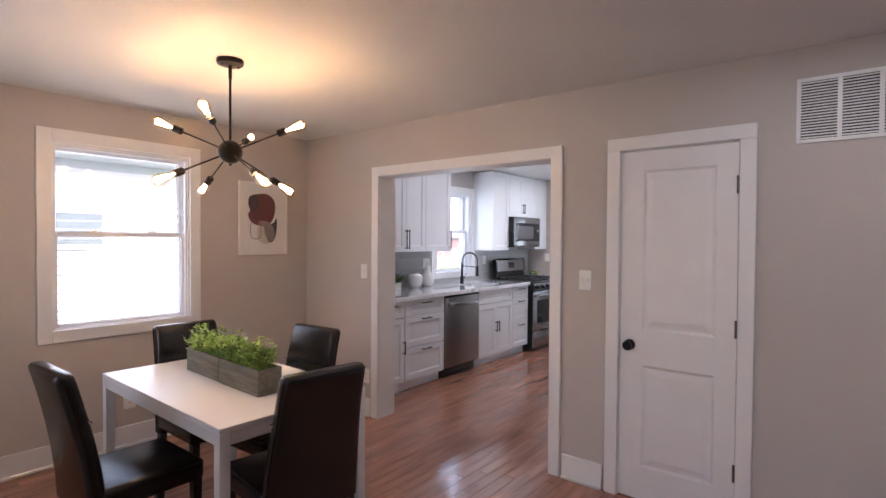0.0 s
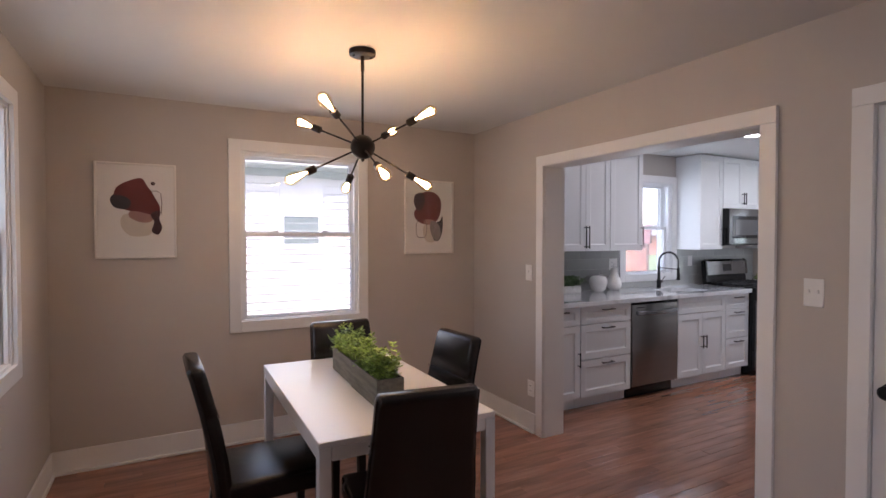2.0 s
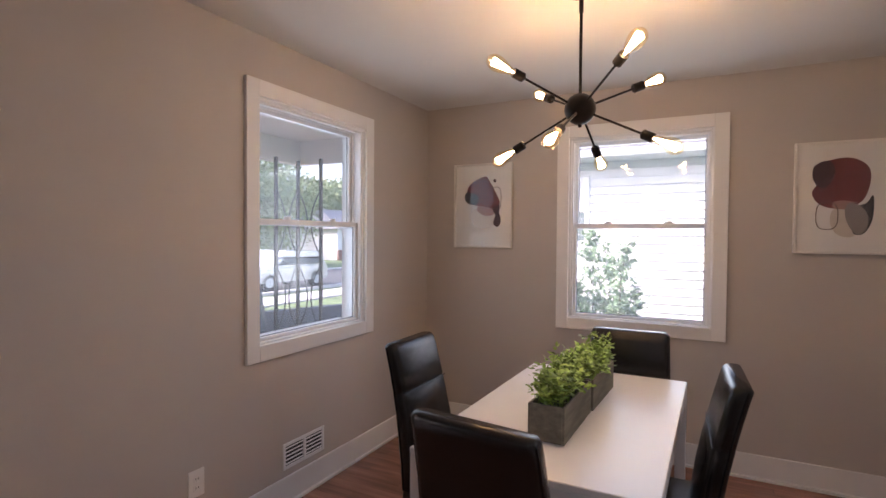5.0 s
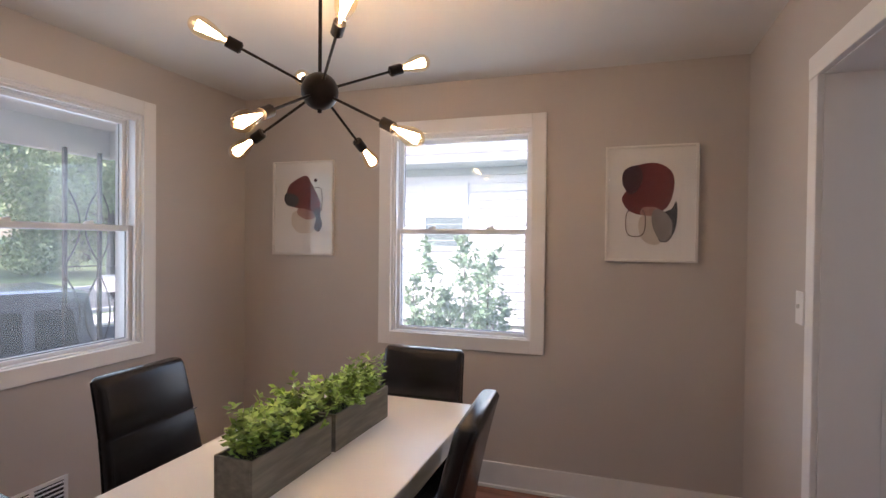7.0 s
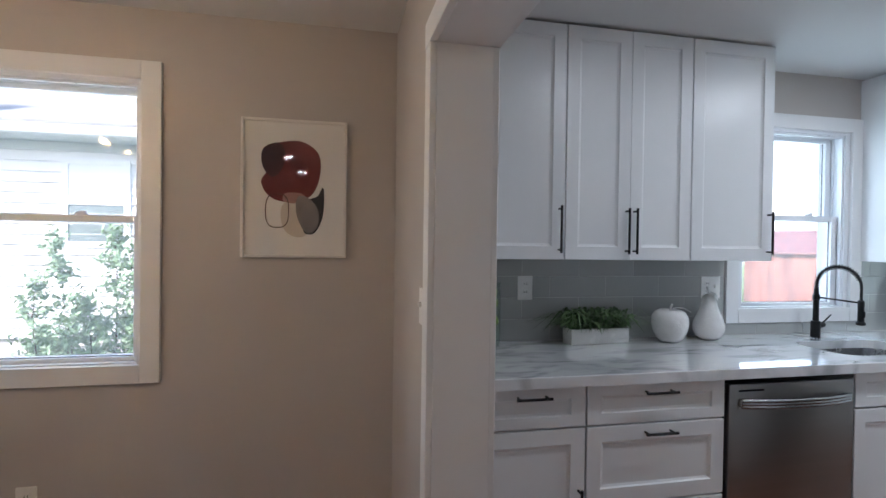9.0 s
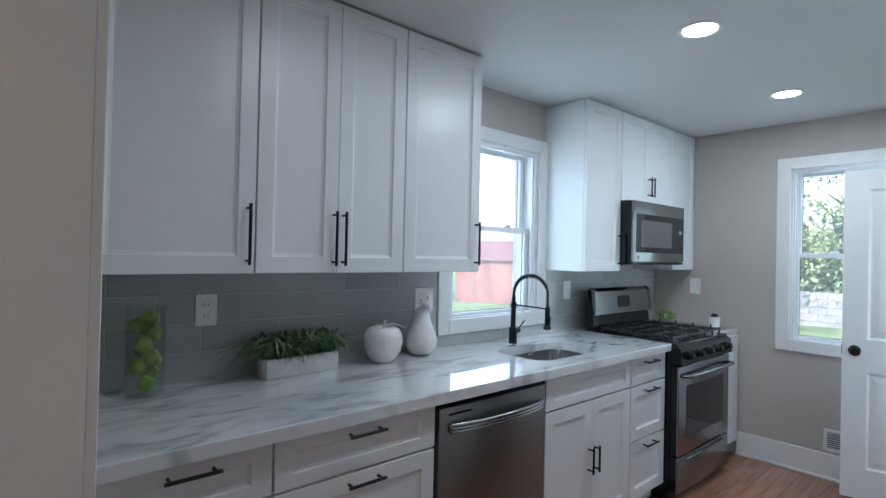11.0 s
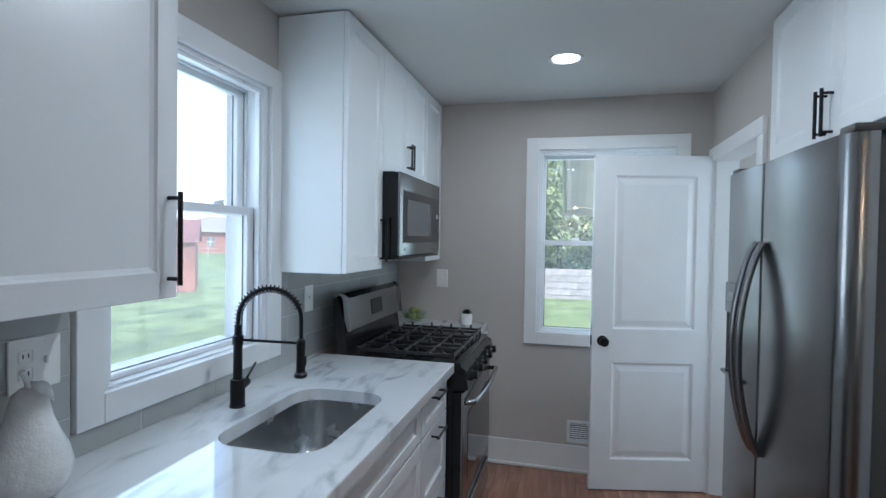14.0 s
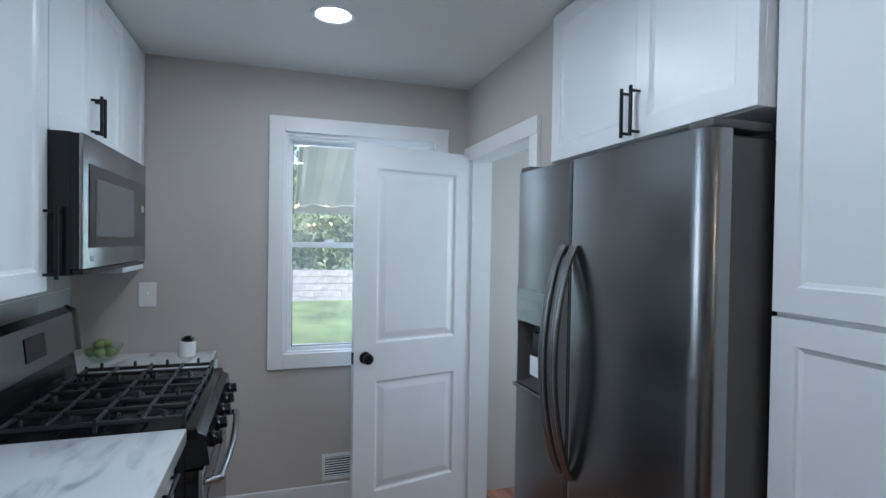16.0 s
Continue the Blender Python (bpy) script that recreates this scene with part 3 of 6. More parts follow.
# ---- dining things ----
def table():
    root = thing("dining_table", pose(-2.885, 2.704, 0, 0, 0, -0.8), "white rectangular dining table with square legs", "table")
    w, d = 0.643, 0.377
    boxpart("tabletop", TABLEW, root, (-w, w, -d, d, 0.716, 0.738), 0.003)
    for sx, sy in ((-1, -1), (1, -1), (1, 1), (-1, 1)):
        x0, x1 = sorted((sx * w, sx * (w - 0.048)))
        y0, y1 = sorted((sy * d, sy * (d - 0.048)))
        boxpart("leg", TABLEW, root, (x0 + 0.001, x1 - 0.001, y0 + 0.001, y1 - 0.001, 0, 0.7155), 0.003)
    for dims in ((-w + 0.05, w - 0.05, -d + 0.004, -d + 0.026, 0.663, 0.7155), (-w + 0.05, w - 0.05, d - 0.026, d - 0.004, 0.663, 0.7155), (-w + 0.004, -w + 0.026, -d + 0.05, d - 0.05, 0.663, 0.7155), (w - 0.026, w - 0.004, -d + 0.05, d - 0.05, 0.663, 0.7155)):
        boxpart("apron", TABLEW, root, dims, 0.002)


def chair(m, label):
    """A parsons chair that faces +y, with a raked upholstered back."""
    root = thing("dining_chair", m, label, "chair", "chairs round the table")
    # seat cushion
    bm = bmesh.new()
    box(bm, -0.215, 0.215, -0.19, 0.235, 0.365, 0.462, 0.022, 3)
    for v in bm.verts:
        if v.co.z > 0.44:
            v.co.z += 0.012 * max(0, 1 - (v.co.x / 0.2) ** 2) * max(0, 1 - ((v.co.y - 0.02) / 0.22) ** 2)
    part("seat", bm, LEATHER, root, smooth=True, angle=60)
    # back: a raked pad, slightly narrower towards the top, with a cross seam
    bm = bmesh.new()
    rows = [(0.34, -0.190, 0.212), (0.45, -0.198, 0.211), (0.56, -0.212, 0.208), (0.66, -0.230, 0.200), (0.735, -0.246, 0.195), (0.745, -0.248, 0.1925), (0.755, -0.250, 0.194), (0.83, -0.268, 0.190), (0.90, -0.286, 0.188), (0.934, -0.296, 0.186)]
    r, n = 0.024, 4
    rings = []
    for z, y, hw in rows:
        seam = 0.004 if abs(z - 0.745) < 0.001 else 0.0
        t = 0.034 - seam
        ring = []
        for cx, cy, a0 in ((hw - r, t - r, 0), (-hw + r, t - r, 90), (-hw + r, -0.034 + r, 180), (hw - r, -0.034 + r, 270)):
            for k in range(n):
                a = radians(a0 + 90 * k / (n - 1))
                ring.append(bm.verts.new((cx + r * math.cos(a), y + cy + r * math.sin(a), z)))
        rings.append(ring)
    top = []
    for v in rings[-1]:
        c = Vector((v.co.x * 0.955, (v.co.y + 0.301) * 0.72 - 0.301, v.co.z + 0.014))
        top.append(bm.verts.new(c))
    rings.append(top)
    for a, b in zip(rings, rings[1:]):
        for k in range(len(a)):
            j = (k + 1) % len(a)
            bm.faces.new((a[k], a[j], b[j], b[k]))
    bm.faces.new(rings[0][::-1])
    bm.faces.new(rings[-1])
    back = part("backrest", bm, LEATHER, root, smooth=True, angle=60)
    bm = bmesh.new()
    tube(bm, [(-0.193, -0.2125, 0.745), (0.193, -0.2125, 0.745)], 0.0022, 6)
    part("seam", bm, LEATHER, back)
    # welt down both sides of the back panel
    for s in (-1, 1):
        bm = bmesh.new()
        tube(bm, [(s * (hw + 0.0005), y - 0.018, z) for z, y, hw in rows], 0.0025, 6)
        part("welt", bm, LEATHER, back)
    for sx in (-1, 1):
        for sy, splay in ((1, 0.0), (-1, -0.055)):
            bm = bmesh.new()
            x, y = sx * 0.185, 0.205 if sy > 0 else -0.185
            a = [(x - 0.02, y - 0.02), (x + 0.02, y - 0.02), (x + 0.02, y + 0.02), (x - 0.02, y + 0.02)]
            lo = [bm.verts.new((x + (px - x) * 0.75, y + splay + (py - y) * 0.75, 0)) for px, py in a]
            hi = [bm.verts.new((px, py, 0.37)) for px, py in a]
            bm.faces.new(lo[::-1])
            bm.faces.new(hi)
            for k in range(4):
                j = (k + 1) % 4
                bm.faces.new((lo[k], lo[j], hi[j], hi[k]))
            part("leg", bm, DARKWOOD, root, "dark stained wooden leg")
    return root


def planter(m, seed, label):
    root = thing("table_planter", m, label, "planter", "planters on the table")
    L, D, T, hh = 0.188, 0.063, 0.009, 0.124
    for nm, dims in (("board", (-L, L, -D, -D + T, 0, hh)), ("board", (-L, L, D - T, D, 0, hh)), ("end_board", (-L, -L + T, -D + T, D - T, 0, hh)), ("end_board", (L - T, L, -D + T, D - T, 0, hh)), ("base_board", (-L + T, L - T, -D + T, D - T, 0, 0.01))):
        boxpart(nm, PLANTERW, root, dims, 0.0012)
    boxpart("soil", DARKSLOT, root, (-L + T, L - T, -D + T, D - T, 0.0105, hh - 0.02))
    bm = bmesh.new()
    grown(bm, ((-L + 0.02, L - 0.02), (-D + 0.015, D - 0.015), hh - 0.02), 240, 0.22, (0.04, 0.102), 0.026, seed, 6)
    grown(bm, ((-L + 0.02, L - 0.02), (-D + 0.01, D - 0.01), hh - 0.02), 40, 0.6, (0.03, 0.085), 0.026, seed + 9, 6)
    grown(bm, ((-L + 0.02, L - 0.02), (-D + 0.015, D - 0.015), hh - 0.02), 26, 0.3, (0.10, 0.145), 0.024, seed + 17, 7)
    part("foliage", bm, LEAF, root, "bright green bushy leaves")


def chandelier():
    root = thing("chandelier", pose(-2.878, 2.711, 0), "dark bronze sputnik chandelier with eight glowing filament bulbs", "lamp")
    zc = 1.925
    bm = bmesh.new()
    lathe(bm, [(0, 2.372), (0.055, 2.372), (0.064, 2.376), (0.066, 2.384), (0.066, 2.3995), (0, 2.3995)], n=32)
    can = part("canopy", bm, BRONZE, root, smooth=True, angle=30)
    for s in (-1, 1):
        bm = bmesh.new()
        lathe(bm, [(0, 2.365), (0.005, 2.366), (0.006, 2.372)], Matrix.Translation((0.0, s * 0.045, 0)), 10)
        part("screw", bm, BRONZE, can, smooth=True)
    bm = bmesh.new()
    cyl(bm, (0, 0, zc + 0.04), (0, 0, 2.372), 0.0062, n=12)
    cyl(bm, (0, 0, 2.30), (0, 0, 2.372), 0.009, n=12)
    part("rod", bm, BRONZE, root, smooth=True)
    bm = bmesh.new()
    bmesh.ops.create_uvsphere(bm, u_segments=28, v_segments=18, radius=0.061, matrix=Matrix.Translation((0, 0, zc)))
    lathe(bm, [(0, zc - 0.073), (0.007, zc - 0.070), (0.008, zc - 0.058)], n=12)
    part("hub", bm, BRONZE, root, smooth=True, angle=60)
    rod0, rod1 = 0.058, 0.265
    arms = [(42.8 + 90 * k, 22.5) for k in range(4)] + [(-3.6 + 90 * k, -27) for k in range(4)]
    for az, el in arms:
        a, e = radians(az), radians(el)
        d = Vector((math.cos(a) * math.cos(e), math.sin(a) * math.cos(e), math.sin(e)))
        c = Vector((0, 0, zc))
        m = Matrix.Translation(c) @ d.to_track_quat("Z", "Y").to_matrix().to_4x4()
        bm = bmesh.new()
        cyl(bm, c + d * rod0, c + d * rod1, 0.0046, n=10)
        arm = part("arm", bm, BRONZE, root, smooth=True)
        bm = bmesh.new()
        m2 = m @ Matrix.Translation((0, 0, 0.0305))
        lathe(bm, [(0, 0.228), (0.012, 0.228), (0.0185, 0.233), (0.0185, 0.276), (0.0, 0.276)], m2, 20)
        part("socket", bm, BRONZE, arm, smooth=True, angle=30)
        bm = bmesh.new()
        lathe(bm, [(0.0135, 0.2765), (0.0145, 0.288), (0.019, 0.303), (0.0265, 0.325), (0.0305, 0.345), (0.0305, 0.357), (0.0265, 0.372), (0.017, 0.384), (0.008, 0.389), (0.0, 0.390)], m2, 20)
        b = part("bulb", bm, BULBGLASS, arm, "clear amber teardrop filament bulb", smooth=True, angle=80)
        b.visible_shadow = False
        bm = bmesh.new()
        for k in range(10):
            q, q2 = radians(36 * k), radians(36 * k + 18)
            tube(bm, [m2 @ Vector((0.006 * math.cos(q), 0.006 * math.sin(q), 0.296)), m2 @ Vector((0.015 * math.cos(q2), 0.015 * math.sin(q2), 0.366))], 0.0020, 5)
        lathe(bm, [(0.004, 0.2765), (0.0045, 0.298), (0.0, 0.300)], m2, 8)
        part("filament", bm, FILAMENT, arm, "glowing filament cage")
        ld = bpy.data.lights.new("bulb_light", "POINT")
        ld.energy, ld.color, ld.shadow_soft_size = BULB_W, (1.0, 0.64, 0.29), 0.02
        lo = new("bulb_light", ld)
        lo.location = Vector((-2.878, 2.711, 0)) + c + d * 0.362


def blob(bm, cx, cz, pts, y, n=6):
    """A flat rounded shape on a print: outline through the given (x, z) corners."""
    out = []
    k = len(pts)
    for i in range(k):
        p0, p1, p2, p3 = (Vector((*pts[(i + j - 1) % k], 0)) for j in range(4))
        for s in range(n):
            t = s / n
            q = 0.5 * ((2 * p1) + (p2 - p0) * t + (2 * p0 - 5 * p1 + 4 * p2 - p3) * t * t + (3 * p1 - p0 - 3 * p2 + p3) * t ** 3)
            out.append(bm.verts.new((cx + q.x, y, cz + q.y)))
    bm.faces.new(out)


INKS = {
    "maroon": mat("maroon_ink", (0.16, 0.028, 0.026), 0.8, var=0.18, scale=14),
    "plum": mat("dark_plum_ink", (0.05, 0.016, 0.018), 0.8, var=0.25, scale=14),
    "charcoal": mat("charcoal_ink", (0.045, 0.042, 0.046), 0.8, var=0.3, scale=18),
    "grey": mat("soft_grey_ink", (0.26, 0.23, 0.215), 0.8, var=0.2, scale=12),
    "beige": mat("pale_beige_ink", (0.60, 0.54, 0.47), 0.8, var=0.05, scale=10),
    "rose": mat("dusty_rose_ink", (0.36, 0.20, 0.17), 0.8, var=0.12, scale=12),
    "line": mat("brown_line_ink", (0.11, 0.07, 0.055), 0.8, var=0.2, scale=30),
}


def picture(m, shapes, label):
    """A framed print 0.46 x 0.62 m; local x across, room towards -y, origin at its centre."""
    root = thing("framed_print", m, label, "picture", "prints beside the window")
    W, Hh, f = 0.23, 0.31, 0.013
    bm = bmesh.new()
    for q in ((-W, -W + f, -Hh, Hh), (W - f, W, -Hh, Hh), (-W + f, W - f, -Hh, -Hh + f), (-W + f, W - f, Hh - f, Hh)):
        box(bm, q[0], q[1], -0.026, 0, q[2], q[3], 0.002)
    part("frame", bm, FRAMEW, root, smooth=True)
    boxpart("mat_board", MATBOARD, root, (-W + f, W - f, -0.010, -0.001, -Hh + f, Hh - f))
    y = -0.0106
    for ink, pts in shapes:
        bm = bmesh.new()
        if ink == "ring":
            tube(bm, [(x, y + 0.0008, z) for x, z in pts], 0.0024, 5)
            part("printed_shape", bm, INKS["line"], root)
            continue
        blob(bm, 0, 0, pts, y)
        part("printed_shape", bm, INKS[ink], root)
        y -= 0.0004
    pane_ob("pane", root, (-W + f, W - f, -0.0215, -0.0195, -Hh + f, Hh - f), PICGLASS)


def ring(cx, cz, rx, rz, a0=0, a1=360, n=28, sq=0.7):
    out = []
    for k in range(n + 1):
        a = radians(a0 + (a1 - a0) * k / n)
        c, s = math.cos(a), math.sin(a)
        out.append((cx + rx * math.copysign(abs(c) ** sq, c), cz + rz * math.copysign(abs(s) ** sq, s)))
    return out


BULB_W = 0.58
table()
chair(pose(-2.885, 2.238, 0, 0, 0, 1), "dark brown faux leather chair on the wall side")
chair(pose(-2.312, 2.680, 0, 0, 0, 82.5), "dark brown faux leather parsons chair at the head of the table")
chair(pose(-3.305, 2.816, 0, 0, 0, -90), "dark brown faux leather parsons chair below the window")
chair(pose(-2.863, 2.968, 0, 0, 0, 183), "dark brown faux leather parsons chair near the kitchen opening")
planter(pose(-2.682, 2.703, 0.738, 0, 0, -1.5), 11, "weathered grey wooden box planter of bright green foliage")
planter(pose(-3.074, 2.722, 0.738, 0, 0, -2.5), 23, "weathered grey wooden box planter of bright green foliage")
chandelier()
picture(FACE_E(XW + 0.001, 1.680, 1.650), [
    ("beige", [(-0.06, -0.02), (0.10, -0.03), (0.12, -0.10), (0.06, -0.16), (-0.04, -0.16), (-0.09, -0.09)]),
    ("rose", [(-0.03, 0.00), (0.06, -0.01), (0.09, -0.06), (0.03, -0.075), (-0.04, -0.04)]),
    ("maroon", [(0.02, 0.215), (0.06, 0.17), (0.10, 0.10), (0.135, 0.02), (0.10, -0.025), (0.02, -0.005), (-0.06, 0.005), (-0.12, 0.06), (-0.12, 0.13), (-0.08, 0.175)]),
    ("charcoal", [(-0.13, 0.10), (-0.06, 0.09), (-0.03, 0.05), (-0.06, 0.01), (-0.12, 0.02), (-0.145, 0.06)]),
    ("plum", [(0.10, 0.00), (0.135, 0.0), (0.13, -0.05), (0.145, -0.11), (0.12, -0.155), (0.085, -0.13), (0.10, -0.07), (0.08, -0.03)]),
    ("plum", [(0.095, 0.195), (0.108, 0.182), (0.095, 0.169), (0.082, 0.182)]),
    ("ring", [(0.07, 0.13), (0.115, 0.135), (0.14, 0.12), (0.145, 0.06), (0.14, -0.02)]),
], "white framed abstract print with maroon and grey shapes")
picture(FACE_E(XW + 0.001, 3.822, 1.650), [
    ("beige", [(-0.04, -0.06), (0.06, -0.05), (0.08, -0.14), (0.04, -0.215), (-0.03, -0.20), (-0.06, -0.13)]),
    ("maroon", [(-0.07, 0.205), (0.03, 0.215), (0.105, 0.16), (0.11, 0.06), (0.07, -0.03), (-0.03, -0.06), (-0.11, -0.035), (-0.145, 0.03), (-0.115, 0.09), (-0.14, 0.15)]),
    ("plum", [(-0.13, 0.185), (-0.07, 0.205), (-0.04, 0.15), (-0.06, 0.08), (-0.10, 0.05), (-0.135, 0.09), (-0.145, 0.14)]),
    ("rose", [(-0.04, -0.02), (0.03, -0.02), (0.05, -0.05), (0.0, -0.065), (-0.05, -0.055)]),
    ("charcoal", [(0.125, 0.01), (0.13, -0.06), (0.12, -0.14), (0.085, -0.20), (0.04, -0.19), (0.055, -0.10), (0.06, -0.05), (0.10, -0.03)]),
    ("grey", [(0.02, -0.03), (0.07, -0.045), (0.105, -0.10), (0.10, -0.17), (0.06, -0.20), (0.02, -0.15), (0.005, -0.08)]),
    ("ring", ring(-0.075, -0.10, 0.05, 0.075)),
], "white framed abstract print with maroon and charcoal shapes")


# ---- kitchen ----
def bar_pull(name, parent, a, b, out):
    """A black bar handle between two points on a front that faces -y."""
    a, b = Vector(a), Vector(b)
    d = (b - a).normalized()
    bm = bmesh.new()
    off = Vector((0, -out, 0))
    cyl(bm, a + off - d * 0.014, b + off + d * 0.014, 0.0056, n=10)
    for p in (a, b):
        cyl(bm, p, p + off, 0.0046, n=8)
    return part(name, bm, BLACK, parent, "matte black bar pull", smooth=True)


def shaker(parent, name, x0, x1, z0, z1, gaps=(0.003, 0.003), y=0.0, t=0.02, rail=0.058):
    """A framed front with a sunk flat panel, its face at local y."""
    g = 0.0016
    x0, x1, z0, z1 = x0 + gaps[0], x1 - gaps[1], z0 + g, z1 - g
    rz = min(rail, (z1 - z0) * 0.28)
    bm = bmesh.new()
    box(bm, x0, x1, y + 0.011, y + t, z0, z1)
    loops = []
    for ix, iz, dy in ((0, 0, 0.011), (0, 0, 0.0015), (0.0015, 0.0015, 0), (rail, rz, 0), (rail + 0.004, rz + 0.004, 0.006), (rail + 0.013, rz + 0.013, 0.0095)):
        loops.append([bm.verts.new((x, y + dy, z)) for x, z in ((x0 + ix, z0 + iz), (x1 - ix, z0 + iz), (x1 - ix, z1 - iz), (x0 + ix, z1 - iz))])
    for a, b in zip(loops, loops[1:]):
        for k in range(4):
            j = (k + 1) % 4
            bm.faces.new((a[k], a[j], b[j], b[k]))
    bm.faces.new(loops[-1])
    return part(name, bm, CAB, parent)


def unit(name, m, w, z0, z1, depth, fronts, label, toe=False, group="base cabinets"):
    """A cabinet; local x from 0 to w, face frame at y = 0.02, fronts proud of it. fronts: (kind, x0, x1, z0, z1, handle)."""
    root = thing(name, m, label, "cabinet", group)
    boxpart("body", CAB, root, (0.0005, w - 0.0005, 0.021, depth, z0, z1))
    if toe:
        boxpart("toe_kick", CAB, root, (0.0005, w - 0.0005, 0.075, depth, 0, z0 - 0.0005))
    for kind, x0, x1, a, c, hd in fronts:
        f = shaker(root, kind, x0, x1, a, c, (0.003 if x0 < 0.01 else 0.0008, 0.003 if x1 > w - 0.01 else 0.0008))
        if hd:
            bar_pull("handle", f, (hd[0], 0, hd[1]), (hd[2], 0, hd[3]), 0.032)
    return root


def hpull(x, z, half=0.055):
    return (x - half, z, x + half, z)


def vpull(x, z, half=0.065):
    return (x, z - half, x, z + half)


CT = 0.932    # top of the counters
FB = -3.695   # fronts of the base units
D3 = ((0.732, CT - 0.047), (0.427, 0.727), (0.105, 0.422))
y0 = 4.497
w = 4.935 - y0
unit("base_cabinet", FACE_E(FB, y0), w, 0.10, CT - 0.043, 0.62, [("drawer", 0, w, *D3[0], hpull(w / 2, CT - 0.08)), ("door", 0, w, 0.105, 0.727, vpull(w - 0.028, 0.44, 0.05))], "white shaker base cabinet with one drawer and one door", True)
w = 0.605
unit("base_cabinet", FACE_E(FB, 4.937), w, 0.10, CT - 0.043, 0.62, [("drawer", 0, w, *d, hpull(w / 2, d[1] - 0.033)) for d in D3], "white shaker base cabinet with three drawers", True)
w = 0.745
unit("base_cabinet", FACE_E(FB, 6.187), w, 0.10, 0.655, 0.62, [("false_front", 0, w, *D3[0], None), ("door", 0, w / 2, 0.105, 0.727, vpull(w / 2 - 0.026, 0.44, 0.05)), ("door", w / 2, w, 0.105, 0.727, vpull(w / 2 + 0.026, 0.44, 0.05))], "white shaker sink cabinet with two doors", True)
w = 7.333 - 6.934
unit("base_cabinet", FACE_E(FB, 6.934), w, 0.10, CT - 0.043, 0.62, [("drawer", 0, w, *d, hpull(w / 2, d[1] - 0.033)) for d in D3], "white shaker base cabinet with three drawers beside the stove", True)
w = 8.490 - 8.108
unit("base_cabinet", FACE_E(FB, 8.108), w, 0.10, CT - 0.043, 0.62, [("door", 0, w, 0.105, CT - 0.047, None)], "narrow white base cabinet between stove and wall", True)

FU, UB, UT = -4.036, 1.348, 2.390   # upper units
ud = FU - XW - 0.002
w = 4.998 - 4.497
unit("wall_cabinet", FACE_E(FU, 4.497), w, UB, UT, ud, [("door", 0, w, UB, UT, vpull(w - 0.03, UB + 0.135, 0.09))], "tall white shaker wall cabinet with one door", group="wall cabinets")
w = 5.634 - 4.998
unit("wall_cabinet", FACE_E(FU, 4.998), w, UB, UT, ud, [("door", 0, w / 2, UB, UT, vpull(w / 2 - 0.020, UB + 0.132, 0.09)), ("door", w / 2, w, UB, UT, vpull(w / 2 + 0.020, UB + 0.132, 0.09))], "tall white shaker wall cabinet with two doors", group="wall cabinets")
w = 6.09 - 5.634
unit("wall_cabinet", FACE_E(FU, 5.634), w, UB, UT, ud, [("door", 0, w, UB, UT, vpull(w - 0.03, UB + 0.135, 0.09))], "tall white shaker wall cabinet beside the sink window", group="wall cabinets")
w = 7.392 - 6.992
unit("wall_cabinet", FACE_E(FU, 6.992), w, UB - 0.005, UT, ud, [("door", 0, w, UB - 0.005, UT, vpull(w - 0.03, UB + 0.135, 0.09))], "tall white shaker wall cabinet beside the microwave", group="wall cabinets")
w = 8.132 - 7.394
unit("wall_cabinet", FACE_E(FU, 7.394), w, 1.808, UT, ud, [("door", 0, w / 2, 1.808, UT, vpull(w / 2 - 0.020, 1.925, 0.055)), ("door", w / 2, w, 1.808, UT, vpull(w / 2 + 0.020, 1.925, 0.055))], "short white shaker wall cabinet above the microwave", group="wall cabinets")
w = 8.495 - 8.134
unit("wall_cabinet", FACE_E(FU, 8.134), w, UB, UT, ud, [("door", 0, w, UB, UT, None)], "narrow white wall cabinet in the corner", group="wall cabinets")

def rounded_rect(x0, x1, y0, y1, r, n=6):
    out = []
    for cx, cy, a0 in ((x1 - r, y1 - r, 0), (x0 + r, y1 - r, 90), (x0 + r, y0 + r, 180), (x1 - r, y0 + r, 270)):
        for k in range(n + 1):
            a = radians(a0 + 90 * k / n)
            out.append((cx + r * math.cos(a), cy + r * math.sin(a)))
    return out


